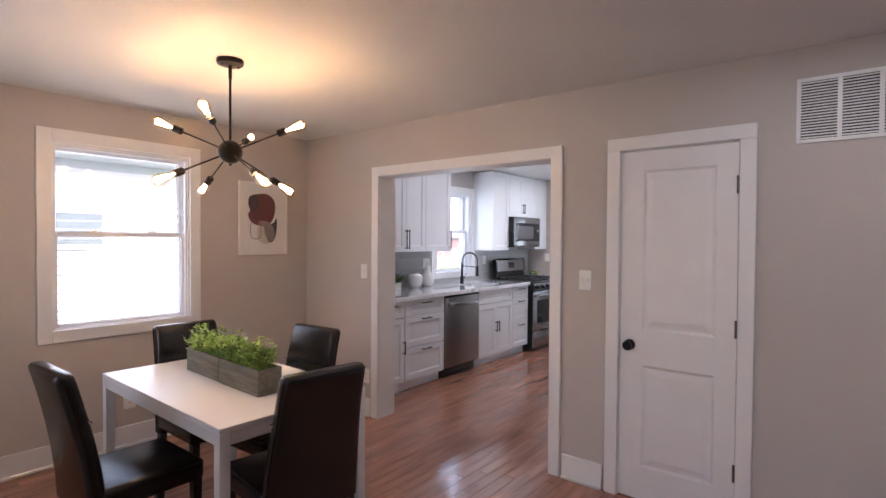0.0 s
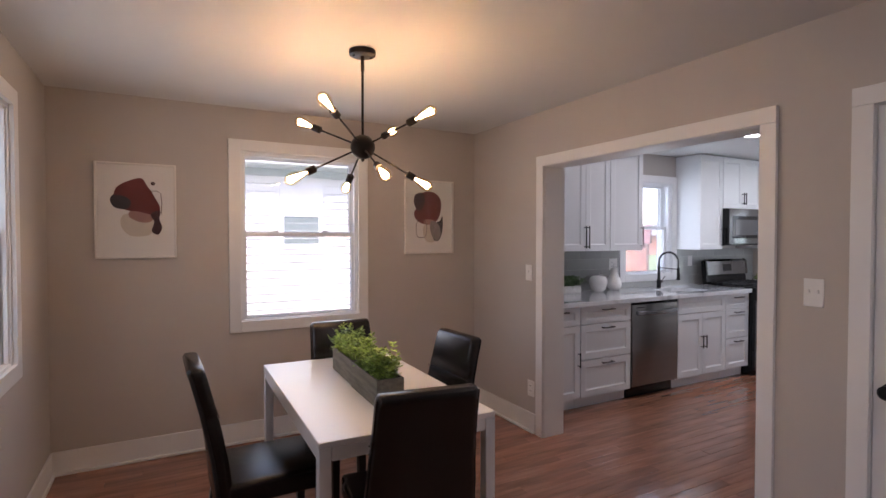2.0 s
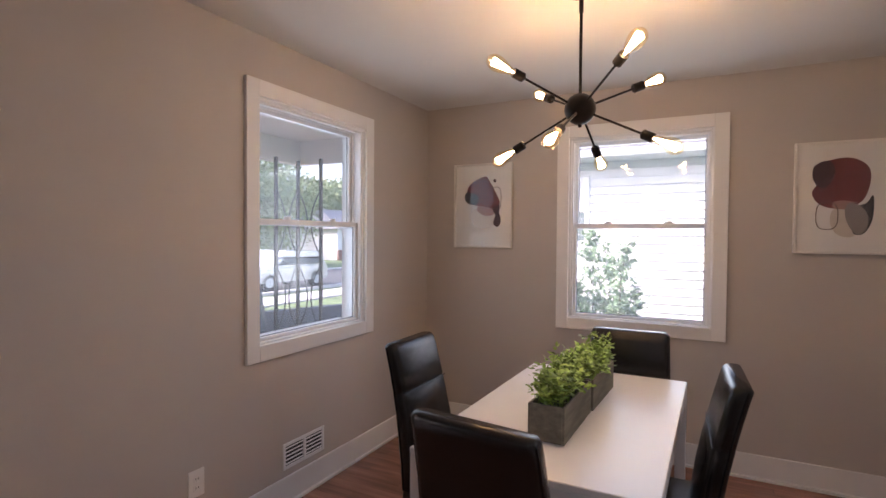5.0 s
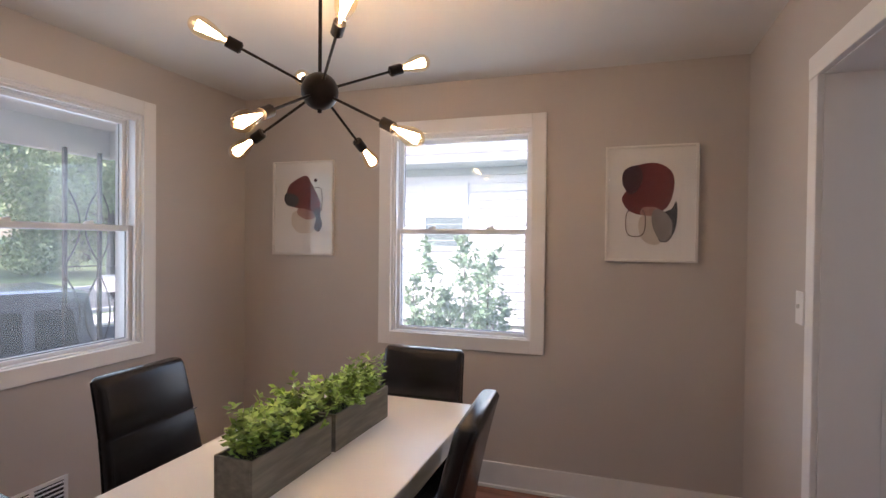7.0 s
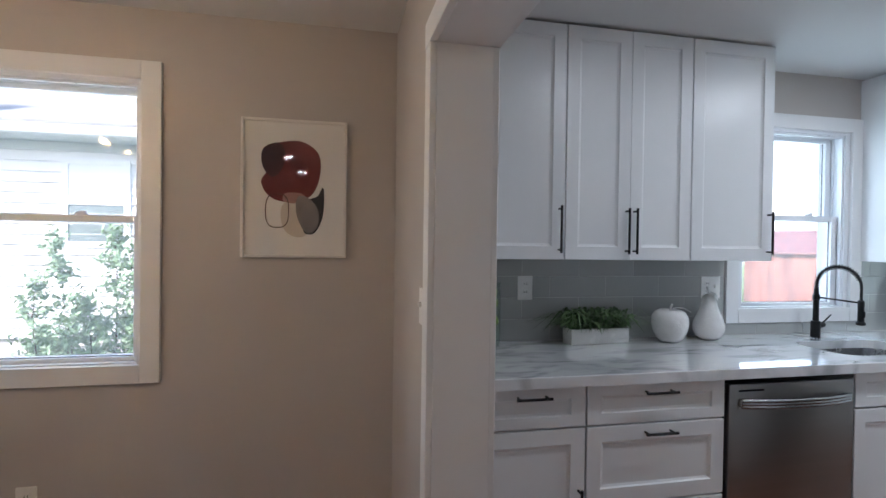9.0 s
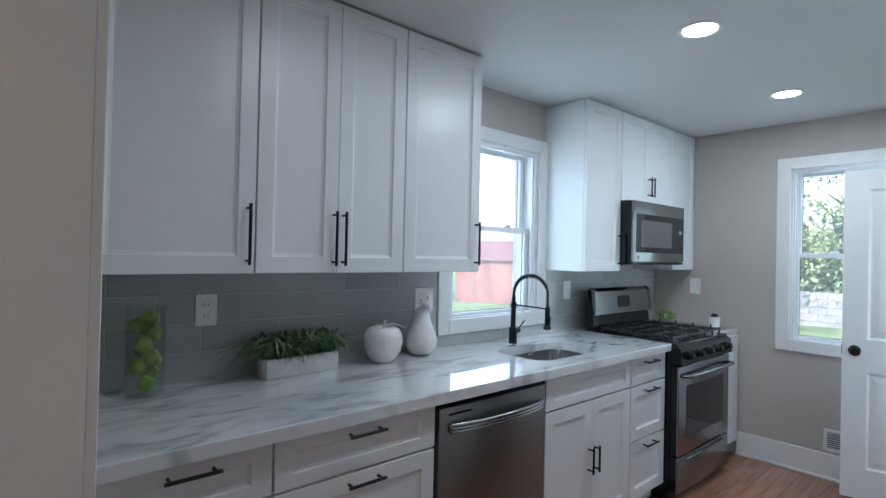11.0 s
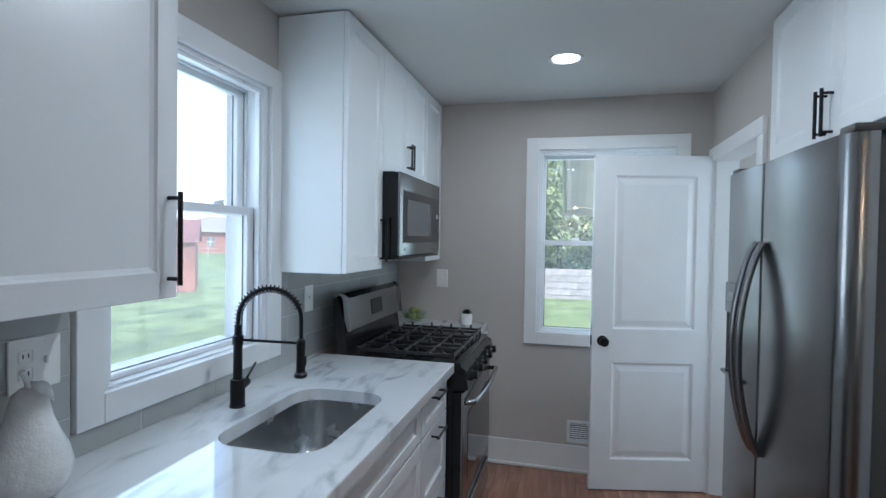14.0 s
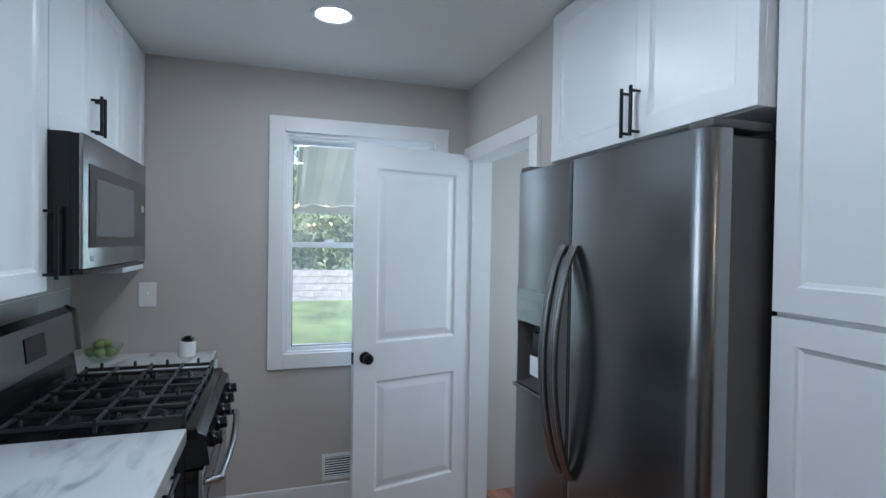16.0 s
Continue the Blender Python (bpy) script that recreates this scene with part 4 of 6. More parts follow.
def countertop():
    x0, x1, ya, yb, z0, z1 = XW + 0.001, -3.664, 4.453, 7.337, CT - 0.0415, CT
    hole = rounded_rect(-4.116, -3.784, 6.275, 6.818, 0.09)
    bm = bmesh.new()
    e, m0, m1 = 0.004, 6.15, 7.02
    for xa, xb, p, q in ((x0, x1, ya, m0), (x0, x1, m1, yb)):
        box(bm, xa, xb, p, q, z0, z1)
    ring_out, n = [], 6
    for c, (sx, sy) in enumerate(((1, 1), (-1, 1), (-1, -1), (1, -1))):
        for k in range(n + 1):
            hx, hy = hole[c * (n + 1) + k]
            fx, fy = (x1 if sx > 0 else x0), (m1 if sy > 0 else m0)
            first_x = c in (0, 2)
            if k == n // 2:
                ring_out.append((fx, fy))
            elif (k < n // 2) == first_x:
                ring_out.append((fx, hy))
            else:
                ring_out.append((hx, fy))
    tops = [[bm.verts.new((x, y, z)) for x, y in loop] for z in (z0, z1) for loop in (ring_out, hole)]
    for p, q in ((tops[0], tops[1]), (tops[2], tops[3]), (tops[0], tops[2]), (tops[1], tops[3])):
        for k in range(len(p)):
            j = (k + 1) % len(p)
            bm.faces.new((p[k], p[j], q[j], q[k]))
    bmesh.ops.remove_doubles(bm, verts=bm.verts, dist=1e-4)
    inner = [fc for fc in bm.faces if any(all(abs(v.co.y - yy) < 1e-4 for v in fc.verts) for yy in (m0, m1))]
    bmesh.ops.delete(bm, geom=inner, context="FACES_ONLY")
    front = [ed for ed in bm.edges if all(abs(v.co.x - x1) < 1e-4 and abs(v.co.z - z1) < 1e-4 for v in ed.verts)]
    bmesh.ops.bevel(bm, geom=front, offset=e, segments=2, affect="EDGES", profile=0.5)
    ob = mesh_ob("countertop", bm, MARBLE)
    tagged(ob, "polished white and grey veined marble countertop", "countertop")
    bm = bmesh.new()
    box(bm, XW + 0.001, -3.70, 8.106, 8.497, CT - 0.0415, CT, 0.004)
    tagged(mesh_ob("countertop", bm, MARBLE), "small marble countertop beside the stove", "countertop")
    # undermount sink
    root = thing("kitchen_sink", pose(-3.950, 6.5465, CT - 0.042), "undermount stainless steel sink with rounded corners", "sink")
    bm = bmesh.new()
    rings = []
    for g, z, r in ((0.012, -0.0005, 0.085), (0.0, -0.0005, 0.078), (0.0, -0.004, 0.078), (-0.006, -0.17, 0.075), (-0.014, -0.188, 0.07), (-0.035, -0.197, 0.055), (-0.12, -0.201, 0.03)):
        rings.append([bm.verts.new((x, y, z)) for x, y in rounded_rect(-0.170 - g, 0.170 + g, -0.275 - g, 0.275 + g, r + 0.015)])
    for a, b in zip(rings, rings[1:]):
        for k in range(len(a)):
            j = (k + 1) % len(a)
            bm.faces.new((a[k], a[j], b[j], b[k]))
    bm.faces.new(rings[-1])
    part("basin", bm, SINKM, root, smooth=True, angle=50)
    bm = bmesh.new()
    lathe(bm, [(0, -0.199), (0.03, -0.199), (0.042, -0.1965), (0.045, -0.1995)], n=24)
    part("drain", bm, STEEL, root, "round steel drain", smooth=True)


countertop()


def faucet():
    root = thing("kitchen_faucet", pose(-4.214, 6.556, CT, 0, 0, 17) @ Matrix.Diagonal((0.9, 0.9, 0.9, 1)), "matte black spring-neck pull-down kitchen faucet", "faucet")
    bm = bmesh.new()
    lathe(bm, [(0, 0), (0.028, 0), (0.028, 0.004), (0.026, 0.007), (0.026, 0.096), (0.024, 0.100), (0.0165, 0.102), (0.0155, 0.225), (0.0, 0.226)], n=28)
    part("body", bm, BLACK, root, smooth=True, angle=30)
    bm = bmesh.new()
    lathe(bm, [(0, 0.2262), (0.0195, 0.2262), (0.0195, 0.258), (0.0135, 0.262), (0.0125, 0.300), (0.0, 0.301)], n=24)
    part("collar", bm, BLACK, root, smooth=True, angle=30)
    # hose: an arc towards the sink, sprung over its first part
    R, top = 0.113, 0.318
    arc = [(0, 0, 0.29)] + [(R - R * math.cos(radians(a)), 0, top + R * math.sin(radians(a))) for a in range(0, 181, 10)] + [(2 * R, 0, 0.29), (2 * R, 0, 0.245)]
    bm = bmesh.new()
    tube(bm, arc, 0.0078, 10)
    neck = part("hose", bm, BLACK, root, smooth=True)
    fine, pts = [], [Vector(p) for p in arc]
    for a, b in zip(pts[:17], pts[1:18]):
        for k in range(6):
            fine.append(a.lerp(b, k / 6))
    dist = [0.0]
    for a, b in zip(fine, fine[1:]):
        dist.append(dist[-1] + (b - a).length)
    bm = bmesh.new()
    coil = []
    total, turns = dist[-1], 25
    steps = turns * 12
    j = 0
    for s in range(steps + 1):
        d = total * s / steps
        while j < len(dist) - 2 and dist[j + 1] < d:
            j += 1
        f = (d - dist[j]) / max(1e-6, dist[j + 1] - dist[j])
        p = fine[j].lerp(fine[j + 1], f)
        tan = (fine[j + 1] - fine[j]).normalized()
        side = Vector((0, 1, 0))
        up = tan.cross(side)
        a = 2 * math.pi * s / 12
        coil.append(p + (side * math.cos(a) + up * math.sin(a)) * 0.0135)
    tube(bm, coil, 0.0024, 5)
    part("spring", bm, BLACK, neck, smooth=True)
    bm = bmesh.new()
    lathe(bm, [(0, 0.106), (0.020, 0.106), (0.024, 0.110), (0.024, 0.120), (0.017, 0.128), (0.0155, 0.205), (0.0165, 0.207), (0.0165, 0.240), (0.011, 0.248), (0.0, 0.248)], Matrix.Translation((2 * R, 0, 0)), 22)
    head_ = part("spray_head", bm, BLACK, root, smooth=True, angle=30)
    boxpart("spray_button", BLACK, head_, (2 * R + 0.013, 2 * R + 0.020, -0.006, 0.006, 0.150, 0.185), 0.002)
    bm = bmesh.new()
    tube(bm, [(0.017, 0, 0.243), (2 * R - 0.014, 0, 0.232)], 0.0050, 10)
    part("support_arm", bm, BLACK, root, smooth=True)
    bm = bmesh.new()
    cyl(bm, (0.005, 0.02, 0.072), (0.012, 0.062, 0.074), 0.019, 0.016, 18)
    part("valve", bm, BLACK, root, smooth=True, angle=40)
    bm = bmesh.new()
    tube(bm, [(0.011, 0.052, 0.082), (0.020, 0.080, 0.106), (0.030, 0.112, 0.134)], [0.005, 0.0045, 0.0038], 8)
    part("lever", bm, BLACK, root, smooth=True)


faucet()


def dishwasher():
    w = 0.632
    root = thing("dishwasher", FACE_E(-3.688, 5.549), "dark stainless steel dishwasher with a curved bar handle", "dishwasher")
    boxpart("body", BLKENAMEL, root, (0.004, w - 0.004, 0.03, 0.6, 0.10, CT - 0.047))
    boxpart("toe_kick", BLKENAMEL, root, (0.004, w - 0.004, 0.07, 0.6, 0.0, 0.099))
    boxpart("door", DSTEEL, root, (0.006, w - 0.006, 0.0, 0.029, 0.115, CT - 0.070), 0.005, seg=2)
    boxpart("control_strip", BLKENAMEL, root, (0.006, w - 0.006, 0.004, 0.029, CT - 0.068, CT - 0.048))
    boxpart("badge", BLKENAMEL, root, (0.05, 0.17, -0.0012, -0.0002, CT - 0.100, CT - 0.093))
    bm = bmesh.new()
    pts = [(0.05 + (w - 0.10) * k / 16, -0.018 - 0.034 * math.sin(math.pi * k / 16) ** 0.8, CT - 0.143) for k in range(17)]
    for dz in (-0.012, 0.0, 0.012):
        tube(bm, [(x, y, z + dz) for x, y, z in pts], 0.0085, 8)
    for x in (0.06, w - 0.06):
        box(bm, x - 0.014, x + 0.014, -0.022, -0.0003, CT - 0.159, CT - 0.127, 0.003)
    part("handle", bm, STEEL, root, "curved bright steel handle", smooth=True, angle=60)


dishwasher()


def stove():
    w, yb = 0.757, 7.343
    root = thing("gas_range", FACE_E(-3.640, yb, 0.008), "freestanding stainless and black gas range", "stove")
    boxpart("body", BLKENAMEL, root, (0, w, 0.03, 0.62, -0.008, 0.905))
    boxpart("cooktop", BLKENAMEL, root, (-0.002, w + 0.002, -0.005, 0.56, 0.906, 0.924), 0.006, seg=2)
    # backguard: a black base with a leaning steel panel
    bm = bmesh.new()
    slab_pts = [(0.545, 0.925), (0.60, 0.925), (0.625, 1.19), (0.585, 1.205), (0.572, 1.185), (0.558, 1.02)]
    lo = [bm.verts.new((0.0, y, z)) for y, z in slab_pts]
    hi = [bm.verts.new((w, y, z)) for y, z in slab_pts]
    bm.faces.new(lo)
    bm.faces.new(hi[::-1])
    for k in range(6):
        j = (k + 1) % 6
        bm.faces.new((lo[k], hi[k], hi[j], lo[j]))
    guard = part("backguard", bm, BLKENAMEL, root)
    bm = bmesh.new()
    pts = [(0.552, 1.03), (0.540, 1.035), (0.556, 1.19), (0.585, 1.212), (0.589, 1.206), (0.570, 1.185)]
    lo = [bm.verts.new((0.012, y, z)) for y, z in pts]
    hi = [bm.verts.new((w - 0.012, y, z)) for y, z in pts]
    bm.faces.new(lo)
    bm.faces.new(hi[::-1])
    for k in range(6):
        j = (k + 1) % 6
        bm.faces.new((lo[k], hi[k], hi[j], lo[j]))
    part("control_panel", bm, STEEL, guard)
    bm = bmesh.new()
    v = [bm.verts.new(p) for p in ((w * 0.40, 0.5417, 1.075), (w * 0.60, 0.5417, 1.075), (w * 0.60, 0.5497, 1.155), (w * 0.40, 0.5497, 1.155))]
    bm.faces.new(v)
    part("clock_display", bm, DGLASS, guard, "dark clock display")
    for sx in (0.0, w - 0.012):
        bm = bmesh.new()
        pts2 = [(0.545, 1.03), (0.530, 1.035), (0.548, 1.20), (0.585, 1.218), (0.60, 1.20)]
        lo = [bm.verts.new((sx, y, z)) for y, z in pts2]
        hi = [bm.verts.new((sx + 0.012, y, z)) for y, z in pts2]
        bm.faces.new(lo)
        bm.faces.new(hi[::-1])
        for k in range(5):
            j = (k + 1) % 5
            bm.faces.new((lo[k], hi[k], hi[j], lo[j]))
        part("end_cap", bm, STEEL, guard)
    # grates and burners
    for k in range(3):
        x0 = 0.02 + k * (w - 0.04) / 3
        x1 = x0 + (w - 0.04) / 3 - 0.006
        bm = bmesh.new()
        t = 0.0055
        for y in (0.03, 0.50):
            box(bm, x0, x1, y, y + 2 * t, 0.944, 0.958, 0.003)
        for x in (x0, x1 - 2 * t):
            box(bm, x, x + 2 * t, 0.03, 0.51, 0.944, 0.958, 0.003)
        cx = (x0 + x1) / 2
        box(bm, cx - t, cx + t, 0.03, 0.51, 0.948, 0.962, 0.003)
        for y in (0.15, 0.27, 0.39):
            box(bm, x0, x1, y - t, y + t, 0.948, 0.962, 0.003)
        for x in (x0 + t, cx, x1 - t):
            for y in (0.035, 0.27, 0.505):
                box(bm, x - t, x + t, y - t, y + t, 0.9242, 0.965, 0.002)
        for y in (0.09, 0.21, 0.33, 0.45):
            for x in (x0 + t, x1 - t):
                box(bm, x - t, x + t, y - t, y + t, 0.955, 0.978, 0.003)
        part("grate", bm, IRON, root, "black cast iron grate", smooth=True)
        for y in ((0.15, 0.39) if k != 1 else (0.27,)):
            bm = bmesh.new()
            lathe(bm, [(0.052, 0.9242), (0.052, 0.932), (0.036, 0.934), (0.036, 0.942), (0.0, 0.944)], Matrix.Translation((cx, y, 0)), 20)
            part("burner", bm, IRON, root, smooth=True, angle=30)
    # knob panel, sloping
    bm = bmesh.new()
    pts = [(-0.004, 0.908), (-0.028, 0.895), (-0.040, 0.805), (0.029, 0.795), (0.029, 0.908)]
    lo = [bm.verts.new((0.0, y, z)) for y, z in pts]
    hi = [bm.verts.new((w, y, z)) for y, z in pts]
    bm.faces.new(lo)
    bm.faces.new(hi[::-1])
    for k in range(5):
        j = (k + 1) % 5
        bm.faces.new((lo[k], hi[k], hi[j], lo[j]))
    kp = part("knob_panel", bm, BLKENAMEL, root)
    for k in range(5):
        x = 0.09 + k * (w - 0.18) / 4
        m = Matrix.Translation((x, -0.034, 0.852)) @ Matrix.Rotation(radians(90 - 7), 4, "X")
        bm = bmesh.new()
        lathe(bm, [(0.0, 0.0), (0.026, 0.0), (0.026, 0.010), (0.021, 0.014), (0.019, 0.034), (0.0, 0.036)], m, 18)
        part("knob", bm, BLKENAMEL, kp, smooth=True, angle=30)
    door = boxpart("oven_door", STEEL, root, (0.004, w - 0.004, -0.022, -0.008, 0.265, 0.79), 0.004, seg=2)
    boxpart("door_back", BLKENAMEL, door, (0.006, w - 0.006, -0.0078, 0.029, 0.267, 0.788))
    boxpart("oven_window", DGLASS, door, (0.10, w - 0.10, -0.0245, -0.0215, 0.36, 0.67), 0.001)
    bm = bmesh.new()
    tube(bm, [(0.045, -0.023, 0.735), (0.05, -0.06, 0.738)] + [(0.06 + (w - 0.12) * k / 10, -0.066 - 0.012 * math.sin(math.pi * k / 10), 0.74) for k in range(11)] + [(w - 0.05, -0.06, 0.738), (w - 0.045, -0.023, 0.735)], 0.0125, 10)
    part("handle", bm, STEEL, door, "round steel handle bar", smooth=True)
    dr = boxpart("storage_drawer", STEEL, root, (0.004, w - 0.004, -0.022, -0.008, 0.045, 0.258), 0.004, seg=2)
    boxpart("drawer_box", BLKENAMEL, dr, (0.006, w - 0.006, -0.0078, 0.029, 0.047, 0.256))
    boxpart("drawer_lip", STEEL, dr, (0.10, w - 0.10, -0.034, -0.0215, 0.225, 0.24), 0.003)


stove()


def microwave():
    w = 0.735
    z0, z1 = 1.378, 1.806
    root = thing("microwave_oven", FACE_E(-3.950, 7.388), "over-range stainless steel microwave with dark glass", "microwave")
    boxpart("body", BLKENAMEL, root, (0, w, 0.03, 0.395, z0 + 0.01, z1 - 0.001))
    d = boxpart("door", STEEL, root, (0.0, w, -0.002, 0.010, z0 + 0.028, z1 - 0.002), 0.004, seg=2)
    boxpart("door_back", BLKENAMEL, root, (0.001, w - 0.001, 0.0105, 0.0295, z0 + 0.03, z1 - 0.004))
    boxpart("glass_front", DGLASS, d, (0.045, w - 0.02, -0.005, -0.0015, z0 + 0.09, z1 - 0.085), 0.001)
    boxpart("door_window", mat("grey_microwave_mesh", (0.10, 0.10, 0.105), 0.12, var=0.05), d, (0.10, w - 0.20, -0.0065, -0.0045, z0 + 0.125, z1 - 0.125), 0.001)
    boxpart("keypad", mat("grey_key_print", (0.30, 0.30, 0.31), 0.4), d, (w - 0.085, w - 0.05, -0.006, -0.0048, z1 - 0.20, z1 - 0.175))
    boxpart("badge", mat("grey_badge", (0.30, 0.30, 0.31), 0.4), d, (0.06, 0.085, -0.0034, -0.0018, z0 + 0.05, z0 + 0.065))
    boxpart("vent_strip", BLKENAMEL, root, (0.01, w - 0.01, 0.0, 0.029, z0 + 0.012, z0 + 0.026))
    boxpart("light_cover", PLATE, root, (w * 0.55, w * 0.75, 0.06, 0.14, z0 + 0.002, z0 + 0.0095))


microwave()


def fridge():
    ya, w, zt = 7.425, 0.893, 1.765
    root = thing("refrigerator", pose(-2.553, ya, 0, 0, 0, -88.6), "stainless steel side-by-side refrigerator with water dispenser", "refrigerator")
    boxpart("cabinet", GREYSIDE, root, (0.008, w - 0.008, 0.075, 0.70, 0.03, zt - 0.012), 0.006)
    boxpart("base_grille", BLKENAMEL, root, (0.01, w - 0.01, 0.04, 0.69, 0.0, 0.0295))

    def bowed_door(name, x0, x1, bow, hole=None):
        bm = bmesh.new()
        n = 12
        xs = [x0 + (x1 - x0) * k / n for k in range(n + 1)]

        def face_y(x):
            u = (x - x0) / (x1 - x0)
            edge = min(u, 1 - u) * (x1 - x0)
            r = 0.007 if (edge_inner := (u > 0.5) == (x0 < 0.1)) else (0.05 if x0 > 0.1 else 0.02)
            rnd = (r - math.sqrt(max(0, r * r - (r - min(edge, r)) ** 2)))
            return 0.010 - bow * math.sin(math.pi * u) + rnd * 0.9
        xs = sorted({*xs, x0 + 0.003, x0 + 0.008, x0 + 0.014, x0 + 0.02, x1 - 0.003, x1 - 0.006, x1 - 0.01, x1 - 0.016, x1 - 0.022, x1 - 0.03, x1 - 0.04, x1 - 0.05, *([hole[0], hole[1]] if hole else [])})
        zs = [0.075, *([hole[2], hole[3]] if hole else []), zt]
        grid = [[bm.verts.new((x, face_y(x), z)) for x in xs] for z in zs]
        for r in range(len(zs) - 1):
            for k in range(len(xs) - 1):
                if hole and r == 1 and hole[0] - 1e-6 <= xs[k] and xs[k + 1] <= hole[1] + 1e-6:
                    continue
                bm.faces.new((grid[r][k], grid[r][k + 1], grid[r + 1][k + 1], grid[r + 1][k]))
        back = [[bm.verts.new((x, 0.0745, z)) for x in (x0, x1)] for z in (0.075, zt)]
        bm.faces.new((*[v for v in grid[0]], back[0][1], back[0][0]))
        bm.faces.new((*[v for v in grid[-1]], back[1][1], back[1][0]))
        bm.faces.new(([g[0] for g in grid] + [back[1][0], back[0][0]]))
        bm.faces.new(([g[-1] for g in grid] + [back[1][1], back[0][1]]))
        bm.faces.new((back[0][0], back[0][1], back[1][1], back[1][0]))
        return part(name, bm, STEEL, root, "brushed stainless steel door", smooth=True, angle=35)

    split = 0.365
    left = bowed_door("freezer_door", 0.002, split - 0.003, 0.006, (0.035, 0.225, 0.985, 1.215))
    right = bowed_door("fridge_door", split + 0.003, w - 0.002, 0.008)
    # dispenser recess
    bm = bmesh.new()
    a = [bm.verts.new(p) for p in ((0.035, 0.004, 0.985), (0.225, 0.004, 0.985), (0.225, 0.004, 1.215), (0.035, 0.004, 1.215))]
    b = [bm.verts.new(p) for p in ((0.05, 0.065, 1.0), (0.21, 0.065, 1.0), (0.21, 0.065, 1.20), (0.05, 0.065, 1.20))]
    for k in range(4):
        j = (k + 1) % 4
        bm.faces.new((a[k], a[j], b[j], b[k]))
    bm.faces.new(b)
    disp = part("dispenser", bm, GREYSIDE, left, "dark water and ice dispenser recess")
    boxpart("control_panel", STEEL, left, (0.03, 0.23, -0.0015, 0.006, 1.216, 1.335), 0.002)
    boxpart("display", mat("grey_display", (0.25, 0.26, 0.27), 0.2), left, (0.06, 0.19, -0.0030, -0.0012, 1.265, 1.30))
    boxpart("drip_tray", STEEL, left, (0.03, 0.23, -0.014, 0.05, 0.970, 0.9845), 0.004)
    boxpart("lever", BLKENAMEL, left, (0.10, 0.16, 0.03, 0.045, 1.08, 1.18), 0.003)
    boxpart("paper_tag", PLATE, left, (0.115, 0.185, 0.012, 0.0135, 1.03, 1.10))
    for door, x in ((left, split - 0.031), (right, split + 0.031)):
        bm = bmesh.new()
        z0, z1 = 0.775, 1.495
        pts = []
        for k in range(21):
            u = k / 20
            pts.append((x, 0.004 - 0.070 * math.sin(math.pi * u) ** 0.7, z0 + (z1 - z0) * u))
        for dx in (-0.006, 0.006):
            tube(bm, [(px + dx, py, pz) for px, py, pz in pts], 0.011, 8)
        part("handle", bm, STEEL, door, "long bowed steel handle", smooth=True, angle=70)
    bm = bmesh.new()
    box(bm, w - 0.075, w - 0.004, 0.02, 0.20, zt + 0.001, zt + 0.022, 0.006, 2)
    part("hinge_cover", bm, GREYSIDE, root, smooth=True)
    bm = bmesh.new()
    box(bm, 0.004, 0.075, 0.02, 0.20, zt + 0.001, zt + 0.022, 0.006, 2)
    part("hinge_cover", bm, GREYSIDE, root, smooth=True)


fridge()
w = 7.447 - 6.530
cut = 7.447 - 6.950
unit("wall_cabinet", FACE_W(-2.392, 7.447), w, 1.82, UT, 0.60, [("door", 0, cut, 1.82, UT, vpull(cut - 0.021, 1.900, 0.06)), ("door", cut, w, 1.82, UT, vpull(cut + 0.021, 1.900, 0.06))], "white shaker cabinet above the refrigerator with two doors", group="wall cabinets")
w = 6.528 - 5.935
unit("pantry_cabinet", FACE_W(-2.345, 6.528), w, 0.10, UT, 0.55, [("door", 0, w, 1.357, UT, None), ("door", 0, w, 0.105, 1.349, None)], "tall white shaker pantry cabinet with two doors", True, group="tall cabinets")


# backsplash
def backsplash():
    bm = bmesh.new()
    for a, b, z0, z1 in ((4.452, 6.086, CT + 0.0005, 1.347), (6.086, 7.005, CT + 0.0005, 0.9965), (7.005, YE, CT + 0.0005, 1.347)):
        box(bm, XW, XW + 0.0066, a, b, z0, z1)
    base = setting("backsplash", bm, GROUT, "grey glass subway tile backsplash with light grout", "backsplash")
    meshes = {}
    th, tw, gr = 0.1045, 0.305, 0.003
    for r in range(4):
        za = CT + 0.0025 + r * (th + gr)
        zb = min(za + th, 1.346)
        y = 4.454 - (0.15 if r % 2 else 0.0)
        while y < YE:
            for a, b, lim in ((4.454, 6.083, 9), (6.083, 7.008, 0.995), (7.008, YE - 0.001, 9)):
                p, q = max(y, a), min(y + tw, b)
                zt = min(zb, lim)
                if q - p > 0.008 and zt - za > 0.01:
                    key = (round(q - p, 3), round(zt - za, 3))
                    if key not in meshes:
                        bt = bmesh.new()
                        box(bt, 0.0, 0.0075, 0, q - p, 0, zt - za, 0.0012)
                        bmesh.ops.recalc_face_normals(bt, faces=bt.faces)
                        me = bpy.data.meshes.new("tile")
                        bt.to_mesh(me)
                        bt.free()
                        me.materials.append(TILE)
                        meshes[key] = me
                    ob = new("tile", meshes[key])
                    ob.parent = base
                    ob.location = (XW + 0.0002, p, za)
            y += tw + gr


